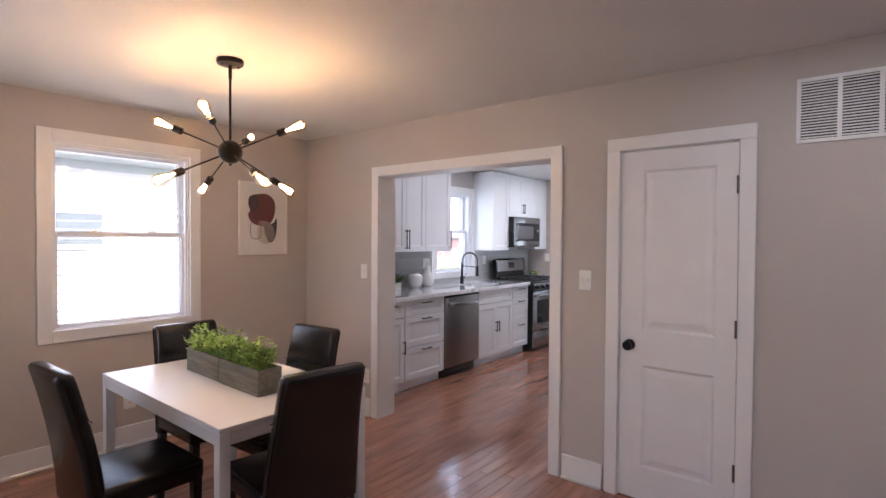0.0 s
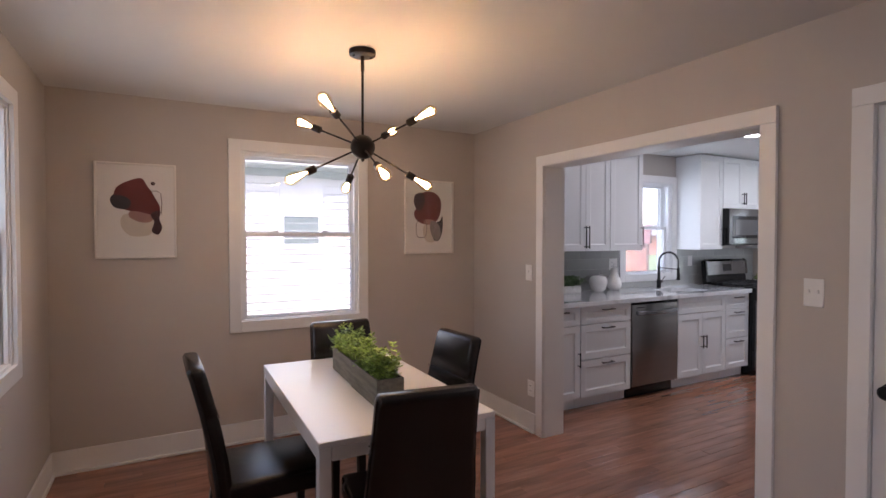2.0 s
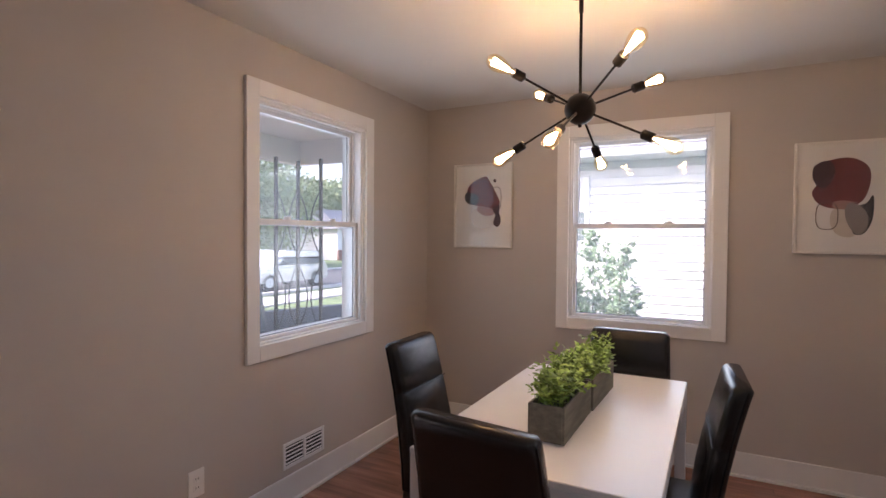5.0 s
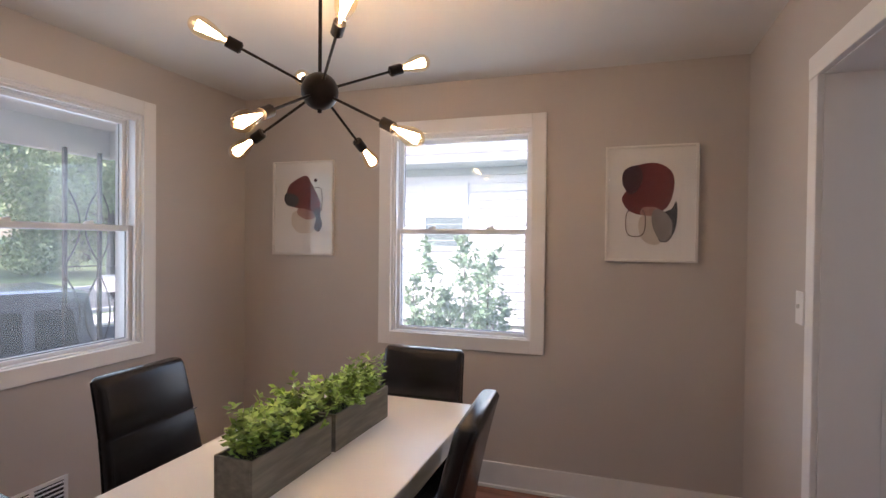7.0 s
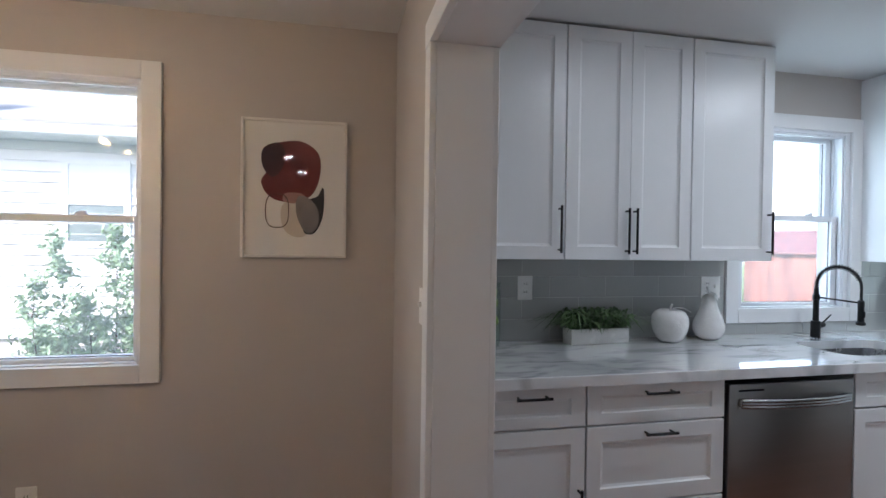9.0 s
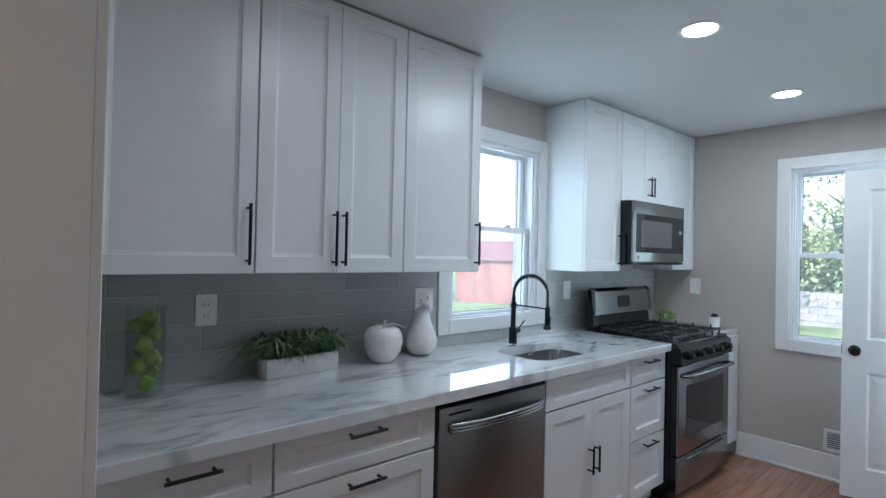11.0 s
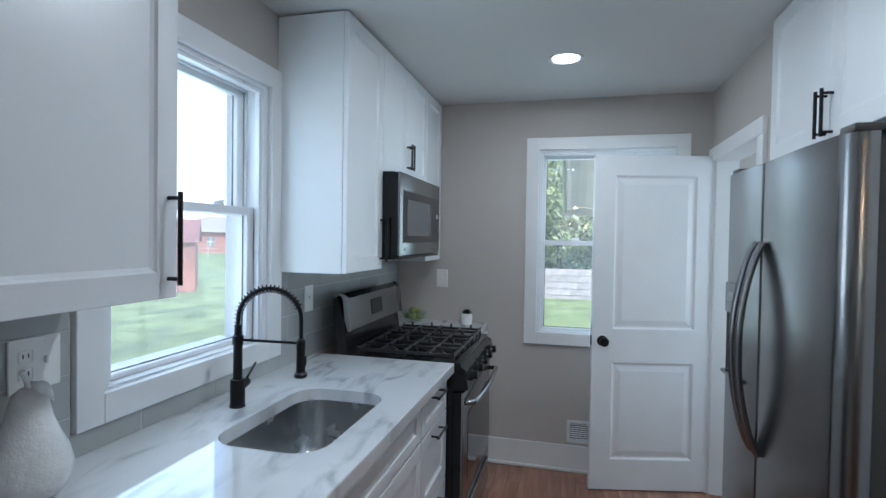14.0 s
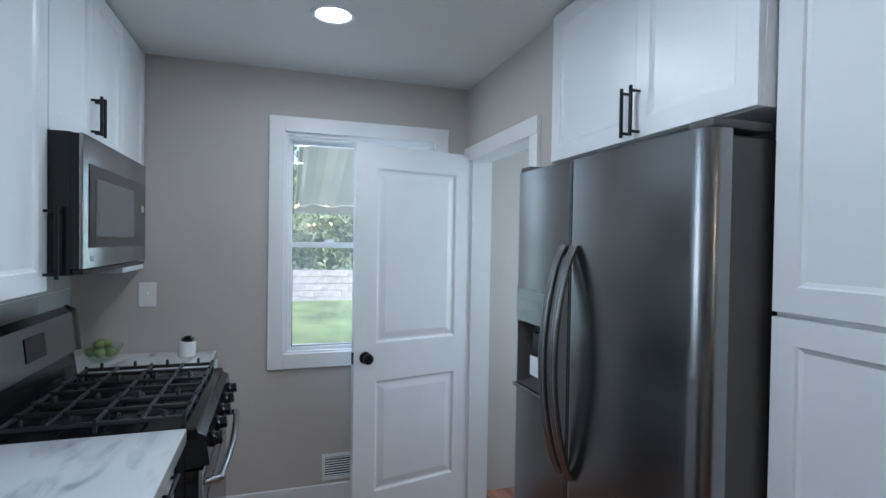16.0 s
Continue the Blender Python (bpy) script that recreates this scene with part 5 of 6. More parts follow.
# ---- things on the counter ----
def grass_box():
    root = thing("potted_grass", FACE_E(-4.19, 5.115, CT) @ pose(0, 0, 0, 0, 0, 5), "low white trough of dark green grass-like plants", "plant")
    L, D, hh = 0.325, 0.085, 0.075
    bm = bmesh.new()
    box(bm, 0, L, 0, D, 0, hh, 0.004, 2)
    part("trough", bm, CERAMIC, root, "white stone-like trough", smooth=True)
    bm = bmesh.new()
    rnd = random.Random(7)
    for _ in range(380):
        p = Vector((rnd.uniform(0.01, L - 0.01), rnd.uniform(0.01, D - 0.01), hh - 0.004))
        a = rnd.uniform(0, 2 * math.pi)
        reach, up = rnd.uniform(0.09, 0.25), rnd.uniform(0.035, 0.105)
        d = Vector((math.cos(a), math.sin(a) * 0.75, 0))
        if p.y > D * 0.5 and d.y > 0:
            d.y *= 0.4
        s = Vector((-d.y, d.x, 0)).normalized() * rnd.uniform(0.005, 0.0085)
        m1, tip = p + d * reach * 0.45 + Vector((0, 0, up)), p + d * reach + Vector((0, 0, up * rnd.uniform(-0.1, 0.95)))
        v = [bm.verts.new(q) for q in (p - s * 0.6, p + s * 0.6, m1 + s, m1 - s)]
        bm.faces.new(v)
        bm.faces.new((v[3], v[2], bm.verts.new(tip)))
    part("blades", bm, GRASSLEAF, root, "dark green drooping blades")


def ceramic_fruit(name, m, profile, label, stem, leaf):
    root = thing(name, m, label, "ornament", "ceramic fruit")
    bm = bmesh.new()
    lathe(bm, profile, n=36)
    part("body", bm, CERAMIC, root, smooth=True, angle=80)
    bm = bmesh.new()
    tube(bm, stem, [0.007, 0.0055, 0.006], 8)
    part("stem", bm, CERAMIC, root, smooth=True)
    bm = bmesh.new()
    n = 10
    a, b = Vector(leaf[0]), Vector(leaf[1])
    d = b - a
    side = d.cross(Vector((0, 0, 1))).normalized()
    top, low = [], []
    for k in range(n + 1):
        u = k / n
        wdt = 0.028 * math.sin(math.pi * u) ** 0.8
        c = a + d * u + Vector((0, 0, 0.012 * math.sin(math.pi * u)))
        top.append((bm.verts.new(c - side * wdt), bm.verts.new(c + Vector((0, 0, 0.004))), bm.verts.new(c + side * wdt)))
    for p, q in zip(top, top[1:]):
        bm.faces.new((p[0], p[1], q[1], q[0]))
        bm.faces.new((p[1], p[2], q[2], q[1]))
    bmesh.ops.solidify(bm, geom=bm.faces[:], thickness=0.003)
    part("leaf", bm, CERAMIC, root, smooth=True, angle=60)


grass_box()
ceramic_fruit("ceramic_apple", pose(-4.222, 5.668, CT + 0.0005), [(0, 0.004), (0.03, 0.0), (0.045, 0.002), (0.066, 0.022), (0.082, 0.055), (0.090, 0.092), (0.087, 0.124), (0.073, 0.150), (0.050, 0.162), (0.026, 0.158), (0.010, 0.146), (0, 0.142)], "white textured ceramic apple on the counter", [(0, 0, 0.14), (0.004, 0, 0.168), (0.012, 0.004, 0.19)], ((0.012, 0.006, 0.168), (0.045, 0.088, 0.150)))
ceramic_fruit("ceramic_pear", pose(-4.255, 5.922, CT + 0.0005), [(0, 0.004), (0.03, 0.0), (0.044, 0.002), (0.064, 0.018), (0.076, 0.045), (0.078, 0.072), (0.070, 0.104), (0.054, 0.138), (0.042, 0.170), (0.036, 0.200), (0.030, 0.222), (0.016, 0.234), (0, 0.236)], "white textured ceramic pear on the counter", [(0, 0, 0.228), (0.002, -0.006, 0.252), (0.006, -0.018, 0.275)], ((0.004, 0.0, 0.246), (0.040, 0.022, 0.205)))


def apple_vase():
    root = thing("glass_vase", pose(-4.25, 4.715, CT), "clear glass cylinder vase filled with green apples", "vase")
    bm = bmesh.new()
    lathe(bm, [(0, 0.0005), (0.058, 0.0005), (0.06, 0.004), (0.06, 0.30), (0.056, 0.30), (0.056, 0.012), (0, 0.012)], n=32)
    v = part("cylinder", bm, VASEGLASS, root, smooth=True, angle=40)
    v.visible_shadow = False
    rnd = random.Random(3)
    g = mat("green_apple_skin", (0.16, 0.26, 0.035), 0.3, var=0.25, scale=20, col2=(0.24, 0.33, 0.06))
    for k in range(9):
        bm = bmesh.new()
        a = k * 2.4
        lathe(bm, [(0, -0.024), (0.012, -0.026), (0.026, -0.012), (0.029, 0.004), (0.024, 0.020), (0.010, 0.025), (0, 0.020)], Matrix.Translation((0.024 * math.cos(a), 0.024 * math.sin(a), 0.042 + 0.027 * k)) @ Euler((rnd.uniform(-1, 1), rnd.uniform(-1, 1), 0)).to_matrix().to_4x4(), 14)
        part("apple", bm, g, root, "small green apple", smooth=True)


apple_vase()


def bowl_of_fruit():
    root = thing("fruit_bowl", pose(-4.17, 8.35, CT), "clear glass bowl of green fruit beside the stove", "bowl")
    bm = bmesh.new()
    lathe(bm, [(0, 0.0005), (0.045, 0.0005), (0.07, 0.03), (0.085, 0.075), (0.082, 0.075), (0.066, 0.032), (0.042, 0.006), (0, 0.006)], n=28)
    b = part("bowl", bm, VASEGLASS, root, smooth=True)
    b.visible_shadow = False
    g = mat("yellow_green_fruit_skin", (0.14, 0.18, 0.04), 0.4, var=0.3, scale=25, col2=(0.21, 0.25, 0.09))
    for k in range(9):
        a, r = k * 2.4, 0.043 if k < 6 else 0.018
        bm = bmesh.new()
        bmesh.ops.create_icosphere(bm, subdivisions=2, radius=0.024, matrix=Matrix.Translation((r * math.cos(a), r * math.sin(a), 0.045 + (0.0 if k < 6 else 0.036))) @ Matrix.Diagonal((1, 1, 0.92, 1)))
        part("fruit", bm, g, root, smooth=True)


bowl_of_fruit()


def succulent():
    root = thing("potted_succulent", pose(-3.82, 8.37, CT), "small white ceramic pot with a dark succulent", "plant")
    bm = bmesh.new()
    lathe(bm, [(0, 0.0005), (0.033, 0.0005), (0.038, 0.004), (0.04, 0.075), (0.036, 0.075), (0.034, 0.06), (0, 0.06)], n=24)
    part("pot", bm, CERAMIC, root, smooth=True, angle=40)
    bm = bmesh.new()
    rnd = random.Random(5)
    for k in range(26):
        a = k * 2.4
        u = k / 26
        d = Vector((math.cos(a) * (1 - 0.6 * u), math.sin(a) * (1 - 0.6 * u), 0.25 + u * 1.2)).normalized()
        s = Vector((-math.sin(a), math.cos(a), 0)) * 0.009
        p = Vector((0, 0, 0.068))
        L = 0.05 - 0.02 * u
        v = [bm.verts.new(p), bm.verts.new(p + d * L * 0.6 + s), bm.verts.new(p + d * L), bm.verts.new(p + d * L * 0.6 - s), bm.verts.new(p + d * L * 0.6 + Vector((0, 0, -0.006)))]
        bm.faces.new((v[0], v[1], v[2], v[3]))
        bm.faces.new((v[0], v[4], v[1]))
        bm.faces.new((v[0], v[3], v[4]))
    part("leaves", bm, mat("dark_succulent_leaf", (0.02, 0.03, 0.022), 0.5, var=0.3), root, "dark green rosette")


succulent()


def downlight(x, y, watts):
    root = thing("recessed_light", pose(x, y, H), "lit white recessed ceiling light", "lamp", "recessed lights")
    bm = bmesh.new()
    lathe(bm, [(0.066, -0.002), (0.072, -0.006), (0.086, -0.006), (0.088, -0.0005), (0.066, -0.0005)], n=36)
    part("trim_ring", bm, TRIM, root, smooth=True, angle=30)
    bm = bmesh.new()
    lathe(bm, [(0, -0.0025), (0.066, -0.0025), (0.066, -0.0006), (0, -0.0006)], n=36)
    part("diffuser", bm, LED, root, "glowing white diffuser", smooth=True, angle=30)
    d = bpy.data.lights.new("led_light", "AREA")
    d.shape, d.size, d.energy, d.color = "DISK", 0.12, watts, (0.86, 0.97, 0.99)
    lo = new("led_light", d)
    lo.matrix_world = pose(x, y, H - 0.01)


downlight(-3.21, 7.742, 1.5)
downlight(-3.20, 6.535, 2.5)
# assumed third light, out of view, added to brighten the end by the opening
downlight(-3.20, 5.33, 0.6)
downlight(-0.45, 3.48, 0.5)
downlight(0.85, 3.55, 0.7)


# ---- outside ----
LAWN = mat("lawn_grass", (0.09, 0.15, 0.05), 0.9, var=0.35, scale=0.9, bump=0.6, bscale=40, col2=(0.15, 0.21, 0.08))
ASPHALT = mat("grey_asphalt", (0.075, 0.077, 0.08), 0.85, var=0.2, scale=1.5, bump=0.3, bscale=60)
CONCRETE = mat("pale_concrete", (0.52, 0.51, 0.49), 0.85, var=0.15, scale=2, bump=0.2, bscale=50)
SIDING = mat("white_vinyl_siding", (0.72, 0.73, 0.72), 0.5, var=0.04, scale=2)
SHINGLE = mat("grey_roof_shingle", (0.22, 0.22, 0.23), 0.9, var=0.25, scale=14, bump=0.5, bscale=30)
GUTTER = mat("white_aluminium_gutter", (0.45, 0.50, 0.49), 0.4, var=0.04, scale=3)
REDBOARD = mat("rusty_red_shed_board", (0.16, 0.062, 0.045), 0.75, var=0.3, scale=3, bump=0.3, bscale=20, col2=(0.21, 0.095, 0.07), stretch=(1, 1, 0.15))
REDROOF = mat("weathered_red_metal_roof", (0.20, 0.095, 0.09), 0.5, 0.2, var=0.25, scale=4)
BRICK = mat("red_brick", (0.24, 0.10, 0.07), 0.85, var=0.25, scale=12, bump=0.3)
BARK = mat("tree_bark", (0.07, 0.05, 0.035), 0.9, var=0.3, scale=8, bump=0.5, bscale=20)
TREELEAF = tint_by_object(mat("tree_foliage", (0.13, 0.19, 0.085), 0.6, var=0.3, scale=1.5, col2=(0.22, 0.28, 0.13)), 0.6, 1.5, island=True)
SHRUBLEAF = tint_by_object(mat("grey_green_shrub_leaf", (0.20, 0.32, 0.17), 0.5, var=0.15, scale=8, col2=(0.26, 0.38, 0.22)), 0.8, 1.2, island=True)
BLOCK = tint_by_object(mat("grey_concrete_block", (0.29, 0.29, 0.295), 0.9, var=0.2, scale=5, bump=0.3), 0.88, 1.1)
AWN = mat("cream_metal_awning", (0.62, 0.62, 0.55), 0.5, 0.1, var=0.06, scale=3)
SOFFIT = mat("white_porch_ceiling_paint", (0.86, 0.87, 0.88), 0.5, var=0.03, scale=3)
# slab tone kept pale to bounce daylight up to the porch ceiling
PORCHSLAB = mat("light_grey_bounce_slab", (0.60, 0.60, 0.59), 0.6, var=0.08, scale=3, bump=0.1)
WHITEEXT = mat("white_exterior_paint", (0.74, 0.76, 0.77), 0.6, var=0.04, scale=3)
CARGREY = mat("grey_car_paint", (0.10, 0.115, 0.14), 0.2, 0.3, var=0.05, scale=3, coat=0.6)
CARSILVER = mat("silver_car_paint", (0.50, 0.52, 0.54), 0.25, 0.5, var=0.04, scale=3, coat=0.6)
CARGLASS = mat("tinted_car_glass", (0.015, 0.018, 0.02), 0.05, rvar=0.01)
RUBBER = mat("black_rubber", (0.015, 0.015, 0.015), 0.8, bump=0.2)
TAIL = mat("red_tail_light", (0.30, 0.015, 0.012), 0.2)
DISHGREY = mat("grey_dish_paint", (0.22, 0.23, 0.25), 0.5, var=0.06)
FARGLASS = mat("dark_house_window", (0.10, 0.13, 0.14), 0.1, var=0.1)
GREENGREY = mat("green_grey_window_screen", (0.12, 0.16, 0.155), 0.5, var=0.1, scale=6)


def smooth_step(a, b, v):
    u = min(1.0, max(0.0, (v - a) / (b - a)))
    return u * u * (3 - 2 * u)


def ground_z(x, y):
    z = -0.9 + 0.62 * smooth_step(9, 19, y) * smooth_step(-15, -7, x)
    z += 1.1 * smooth_step(-22, -60, y)
    return z


def ground():
    bm = bmesh.new()
    xs = [-3000, -800, -300, -150] + list(range(-100, 61, 4)) + [100, 300, 800, 3000]
    ys = [-3000, -800, -300, -150] + list(range(-80, 81, 4)) + [150, 300, 800, 3000]
    grid = [[bm.verts.new((x, y, ground_z(x, y))) for x in xs] for y in ys]
    for r in range(len(ys) - 1):
        for c in range(len(xs) - 1):
            bm.faces.new((grid[r][c], grid[r][c + 1], grid[r + 1][c + 1], grid[r + 1][c]))
    setting("ground", bm, LAWN, "mown green lawn", "lawn", smooth=True)


ground()
boxes("road", ASPHALT, [(-250, 120, -19.5, -12.0, -1.1, -0.885)], "grey asphalt street", "road")
boxes("pavement", CONCRETE, [(-250, 120, -11.0, -9.4, -1.0, -0.84), (-250, 120, -12.0, -11.75, -1.1, -0.78), (-250, 120, -19.75, -19.5, -1.1, -0.78), (-9.5, 3.0, -11.74, -11.01, -1.0, -0.85)], "pale concrete pavement and kerbs", "pavement")
# driveway widened up to the porch, so that it bounces light under the roof
boxes("driveway", CONCRETE, [(-10.0, -1.4, -5.2, -0.30, -1.0, -0.86)], "pale concrete driveway", "driveway")


def shell():
    """The house's own outside: foundation, porch slab, porch roof with fascia."""
    boxes("foundation", CONCRETE, [(XW - OUT, LX + OUT, LS - OUT, YE + OUT, -1.0, -0.201)], "concrete house foundation", "foundation")
    root = thing("porch", pose(0, 0, 0), "white front porch roof and slab", "porch")
    boxpart("porch_slab", PORCHSLAB, root, (-4.45, -1.32, -0.25, YS - OUT - 0.002, -0.95, -0.12))
    boxpart("porch_ceiling", SOFFIT, root, (-4.5, -1.32, -0.25, YS - OUT - 0.002, 2.30, 2.38))
    boxpart("fascia", WHITEEXT, root, (-4.56, -1.32, -0.33, -0.251, 2.08, 2.42), 0.004)
    boxpart("fascia", WHITEEXT, root, (-4.56, -4.501, -0.251, YS - OUT - 0.002, 2.08, 2.42), 0.004)
    bm = bmesh.new()
    box(bm, XW - OUT - 0.35, LX + OUT, LS - OUT - 0.3, YE + OUT + 0.05, H + 0.13, H + 0.2)
    setting("roof", bm, SHINGLE, "house roof deck", "roof")


shell()


def trellis_post():
    root = thing("porch_post", pose(-4.27, -0.06, -0.12), "black wrought iron trellis corner post on the porch", "post")
    for dx, dy in ((0, 0), (0.26, 0), (0, 0.26)):
        bm = bmesh.new()
        box(bm, dx - 0.012, dx + 0.012, dy - 0.012, dy + 0.012, 0, 2.2)
        part("bar", bm, BLACK, root)
    for z in (0.35, 1.0, 1.65):
        for ax in (0, 1):
            for s in (-1, 1):
                bm = bmesh.new()
                pts = []
                for k in range(13):
                    u = k / 12
                    d = 0.13 + s * (0.02 + 0.10 * (2 * u - 1) ** 2)
                    p = (d, 0) if ax == 0 else (0, d)
                    pts.append((p[0], p[1], z - 0.27 + 0.54 * u))
                tube(bm, pts, 0.006, 6)
                part("scroll", bm, BLACK, root)
            bm = bmesh.new()
            tube(bm, [(0, 0, z - 0.3), (0.26, 0, z - 0.3)] if ax == 0 else [(0, 0, z - 0.3), (0, 0.26, z - 0.3)], 0.006, 6)
            part("rung", bm, BLACK, root)


trellis_post()


def neighbour():
    X = -9.15
    root = thing("neighbour_house", pose(X, 0, 0), "white vinyl-sided house next door with grey shingle roof", "house")
    boxpart("foundation", CONCRETE, root, (-7, -0.03, -0.85, 8.5, -1.0, 0.18))
    boxpart("wall", SIDING, root, (-7, 0, -0.85, 8.5, 0.18, 2.68))
    meshes = bpy.data.meshes.new("siding_board")
    bm = bmesh.new()
    v = [bm.verts.new(p) for p in ((0, -0.85, 0), (0.030, -0.85, 0), (0.002, -0.85, 0.128), (0, 8.5, 0), (0.030, 8.5, 0), (0.002, 8.5, 0.128))]
    for q in ((0, 1, 4, 3), (1, 2, 5, 4), (0, 2, 1), (3, 4, 5)):
        bm.faces.new([v[i] for i in q])
    bm.to_mesh(meshes)
    bm.free()
    meshes.materials.append(SIDING)
    z = 0.18
    while z < 2.56:
        ob = new("siding_board", meshes)
        ob.parent = root
        ob.location = (0.001, 0, z)
        z += 0.128
    boxpart("soffit", GUTTER, root, (0.0, 0.45, -1.0, 8.8, 2.60, 2.64))
    boxpart("frieze", GUTTER, root, (0.018, 0.04, -0.85, 8.5, 2.48, 2.599))
    boxpart("gutter", GUTTER, root, (0.45, 0.56, -1.0, 8.8, 2.60, 2.72), 0.02)
    bm = bmesh.new()
    pts = [(0.52, 2.73), (0.52, 2.76), (-3.5, 4.5), (-7.5, 2.76), (-7.5, 2.70)]
    lo = [bm.verts.new((x, -1.0, z)) for x, z in pts]
    hi = [bm.verts.new((x, 8.8, z)) for x, z in pts]
    bm.faces.new(lo)
    bm.faces.new(hi[::-1])
    for i in range(5):
        j = (i + 1) % 5
        bm.faces.new((lo[i], hi[i], hi[j], lo[j]))
    part("roof", bm, SHINGLE, root)
    for ya, yb in ((0.78, 1.41), (3.56, 4.14)):
        bm = bmesh.new()
        for q in ((ya - 0.07, ya, 1.30, 2.40), (yb, yb + 0.07, 1.30, 2.40), (ya, yb, 2.33, 2.40), (ya, yb, 1.30, 1.37), (ya, yb, 1.83, 1.88)):
            box(bm, 0.0, 0.045, q[0], q[1], q[2], q[3])
        wn_ = part("window", bm, WHITEEXT, root, "white framed house window")
        boxpart("pane", GREENGREY, wn_, (0.0, 0.03, ya, yb, 1.371, 1.829))
        boxpart("pane", WHITEEXT, wn_, (0.0, 0.03, ya, yb, 1.881, 2.329))


def satellite_dish():
    root = thing("satellite_dish", pose(-9.0, -0.22, 2.90), "grey satellite dish on the roof next door", "dish")
    bm = bmesh.new()
    tube(bm, [(0, 0, -0.02), (0, 0, 0.16), (0.05, 0.03, 0.22)], 0.016, 8)
    for a in (0.6, 2.6):
        tube(bm, [(0.16 * math.cos(a), 0.16 * math.sin(a), -0.05), (0, 0, 0.14)], 0.008, 6)
    part("mast", bm, GUTTER, root)
    tilt = Matrix.Translation((0.07, 0.04, 0.30)) @ Euler((radians(-20), radians(62), 0)).to_matrix().to_4x4()
    bm = bmesh.new()
    lathe(bm, [(0, 0), (0.10, 0.010), (0.19, 0.036), (0.25, 0.066), (0.252, 0.060), (0.19, 0.030), (0.10, 0.004), (0, -0.006)], tilt, 28)
    part("reflector", bm, DISHGREY, root, smooth=True)
    bm = bmesh.new()
    tube(bm, [tilt @ Vector(p) for p in ((-0.24, 0, 0.06), (-0.18, 0, 0.20), (-0.04, 0, 0.30))], 0.010, 6)
    part("feed_arm", bm, DISHGREY, root)


neighbour()
satellite_dish()


def leafy(bm, rnd, centre, radius, n, size, squash=0.8, shell_only=True):
    for _ in range(n):
        d = Vector((rnd.gauss(0, 1), rnd.gauss(0, 1), rnd.gauss(0, 1))).normalized()
        r = radius * (rnd.uniform(0.65, 1.05) if shell_only else rnd.uniform(0, 1.0))
        p = Vector(centre) + Vector((d.x * r, d.y * r, d.z * r * squash))
        q = Euler((rnd.uniform(-1.2, 1.2), rnd.uniform(-1.2, 1.2), rnd.uniform(0, 6.3))).to_matrix()
        s = size * rnd.uniform(0.6, 1.3)
        v = [bm.verts.new(p + q @ Vector(c)) for c in ((-s, 0, 0), (0, -s * 0.5, 0.1 * s), (s, 0, 0), (0, s * 0.5, 0.1 * s))]
        bm.faces.new(v)


def tree(x, y, h, r, seed, n=1400, leaf=0.28, conifer=False, label="broad leafy green tree", low=0.34):
    rnd = random.Random(seed)
    root = thing("tree", pose(x, y, ground_z(x, y)), label, "tree", "trees round the house")
    bm = bmesh.new()
    tube(bm, [(0, 0, -0.2), (0.05, 0, h * 0.3), (0.0, 0.05, h * 0.7)], [h * 0.028, h * 0.02, h * 0.01], 8)
    for k in range(6):
        a = k * 1.05 + rnd.uniform(0, 0.4)
        z = h * rnd.uniform(0.25, 0.5)
        tube(bm, [(0, 0, z), (math.cos(a) * r * 0.35, math.sin(a) * r * 0.35, z + h * 0.1), (math.cos(a) * r * 0.65, math.sin(a) * r * 0.65, z + h * 0.22)], [h * 0.011, h * 0.008, h * 0.004], 6)
    part("trunk", bm, BARK, root)
    bm = bmesh.new()
    if conifer:
        for k in range(16):
            u = k / 15
            leafy(bm, rnd, (0, 0, h * (0.12 + 0.86 * u)), r * (1 - u) * rnd.uniform(0.85, 1.1) + 0.12, n // 16, leaf, 0.35, False)
    else:
        for k in range(17):
            a, u = k * 2.4, rnd.uniform(0, 1)
            rr = r * rnd.uniform(0.35, 0.75)
            leafy(bm, rnd, (math.cos(a) * rr, math.sin(a) * rr, h * (low + (0.84 - low) * u)), r * rnd.uniform(0.3, 0.48), n // 17, leaf)
    part("crown", bm, TREELEAF, root, "uneven green crown")


tree(-26, -27, 9.5, 5.5, 1, 26000, 0.14, label="broad pale green tree across the street", low=0.16)
tree(-34, -40, 15, 8, 2, 16000, 0.24, low=0.2)
tree(-17, -34, 12, 6.5, 3, 16000, 0.2, low=0.22)
tree(-30, -9.3, 6.4, 1.7, 4, 5200, 0.15, True, "dark conifer in the front yard")
for k, (x, y, h, r) in enumerate(((-52, -58, 13, 9), (-66, -62, 14, 10), (-80, -60, 12, 9), (-95, -58, 14, 11), (-112, -55, 13, 11), (-130, -50, 13, 11), (-42, -66, 15, 10), (-150, -45, 13, 11), (-105, -75, 17, 12), (-72, -80, 18, 12))):
    tree(x, y, h, r, 20 + k, 4200, 0.42, low=0.2, label="distant green tree behind the houses")


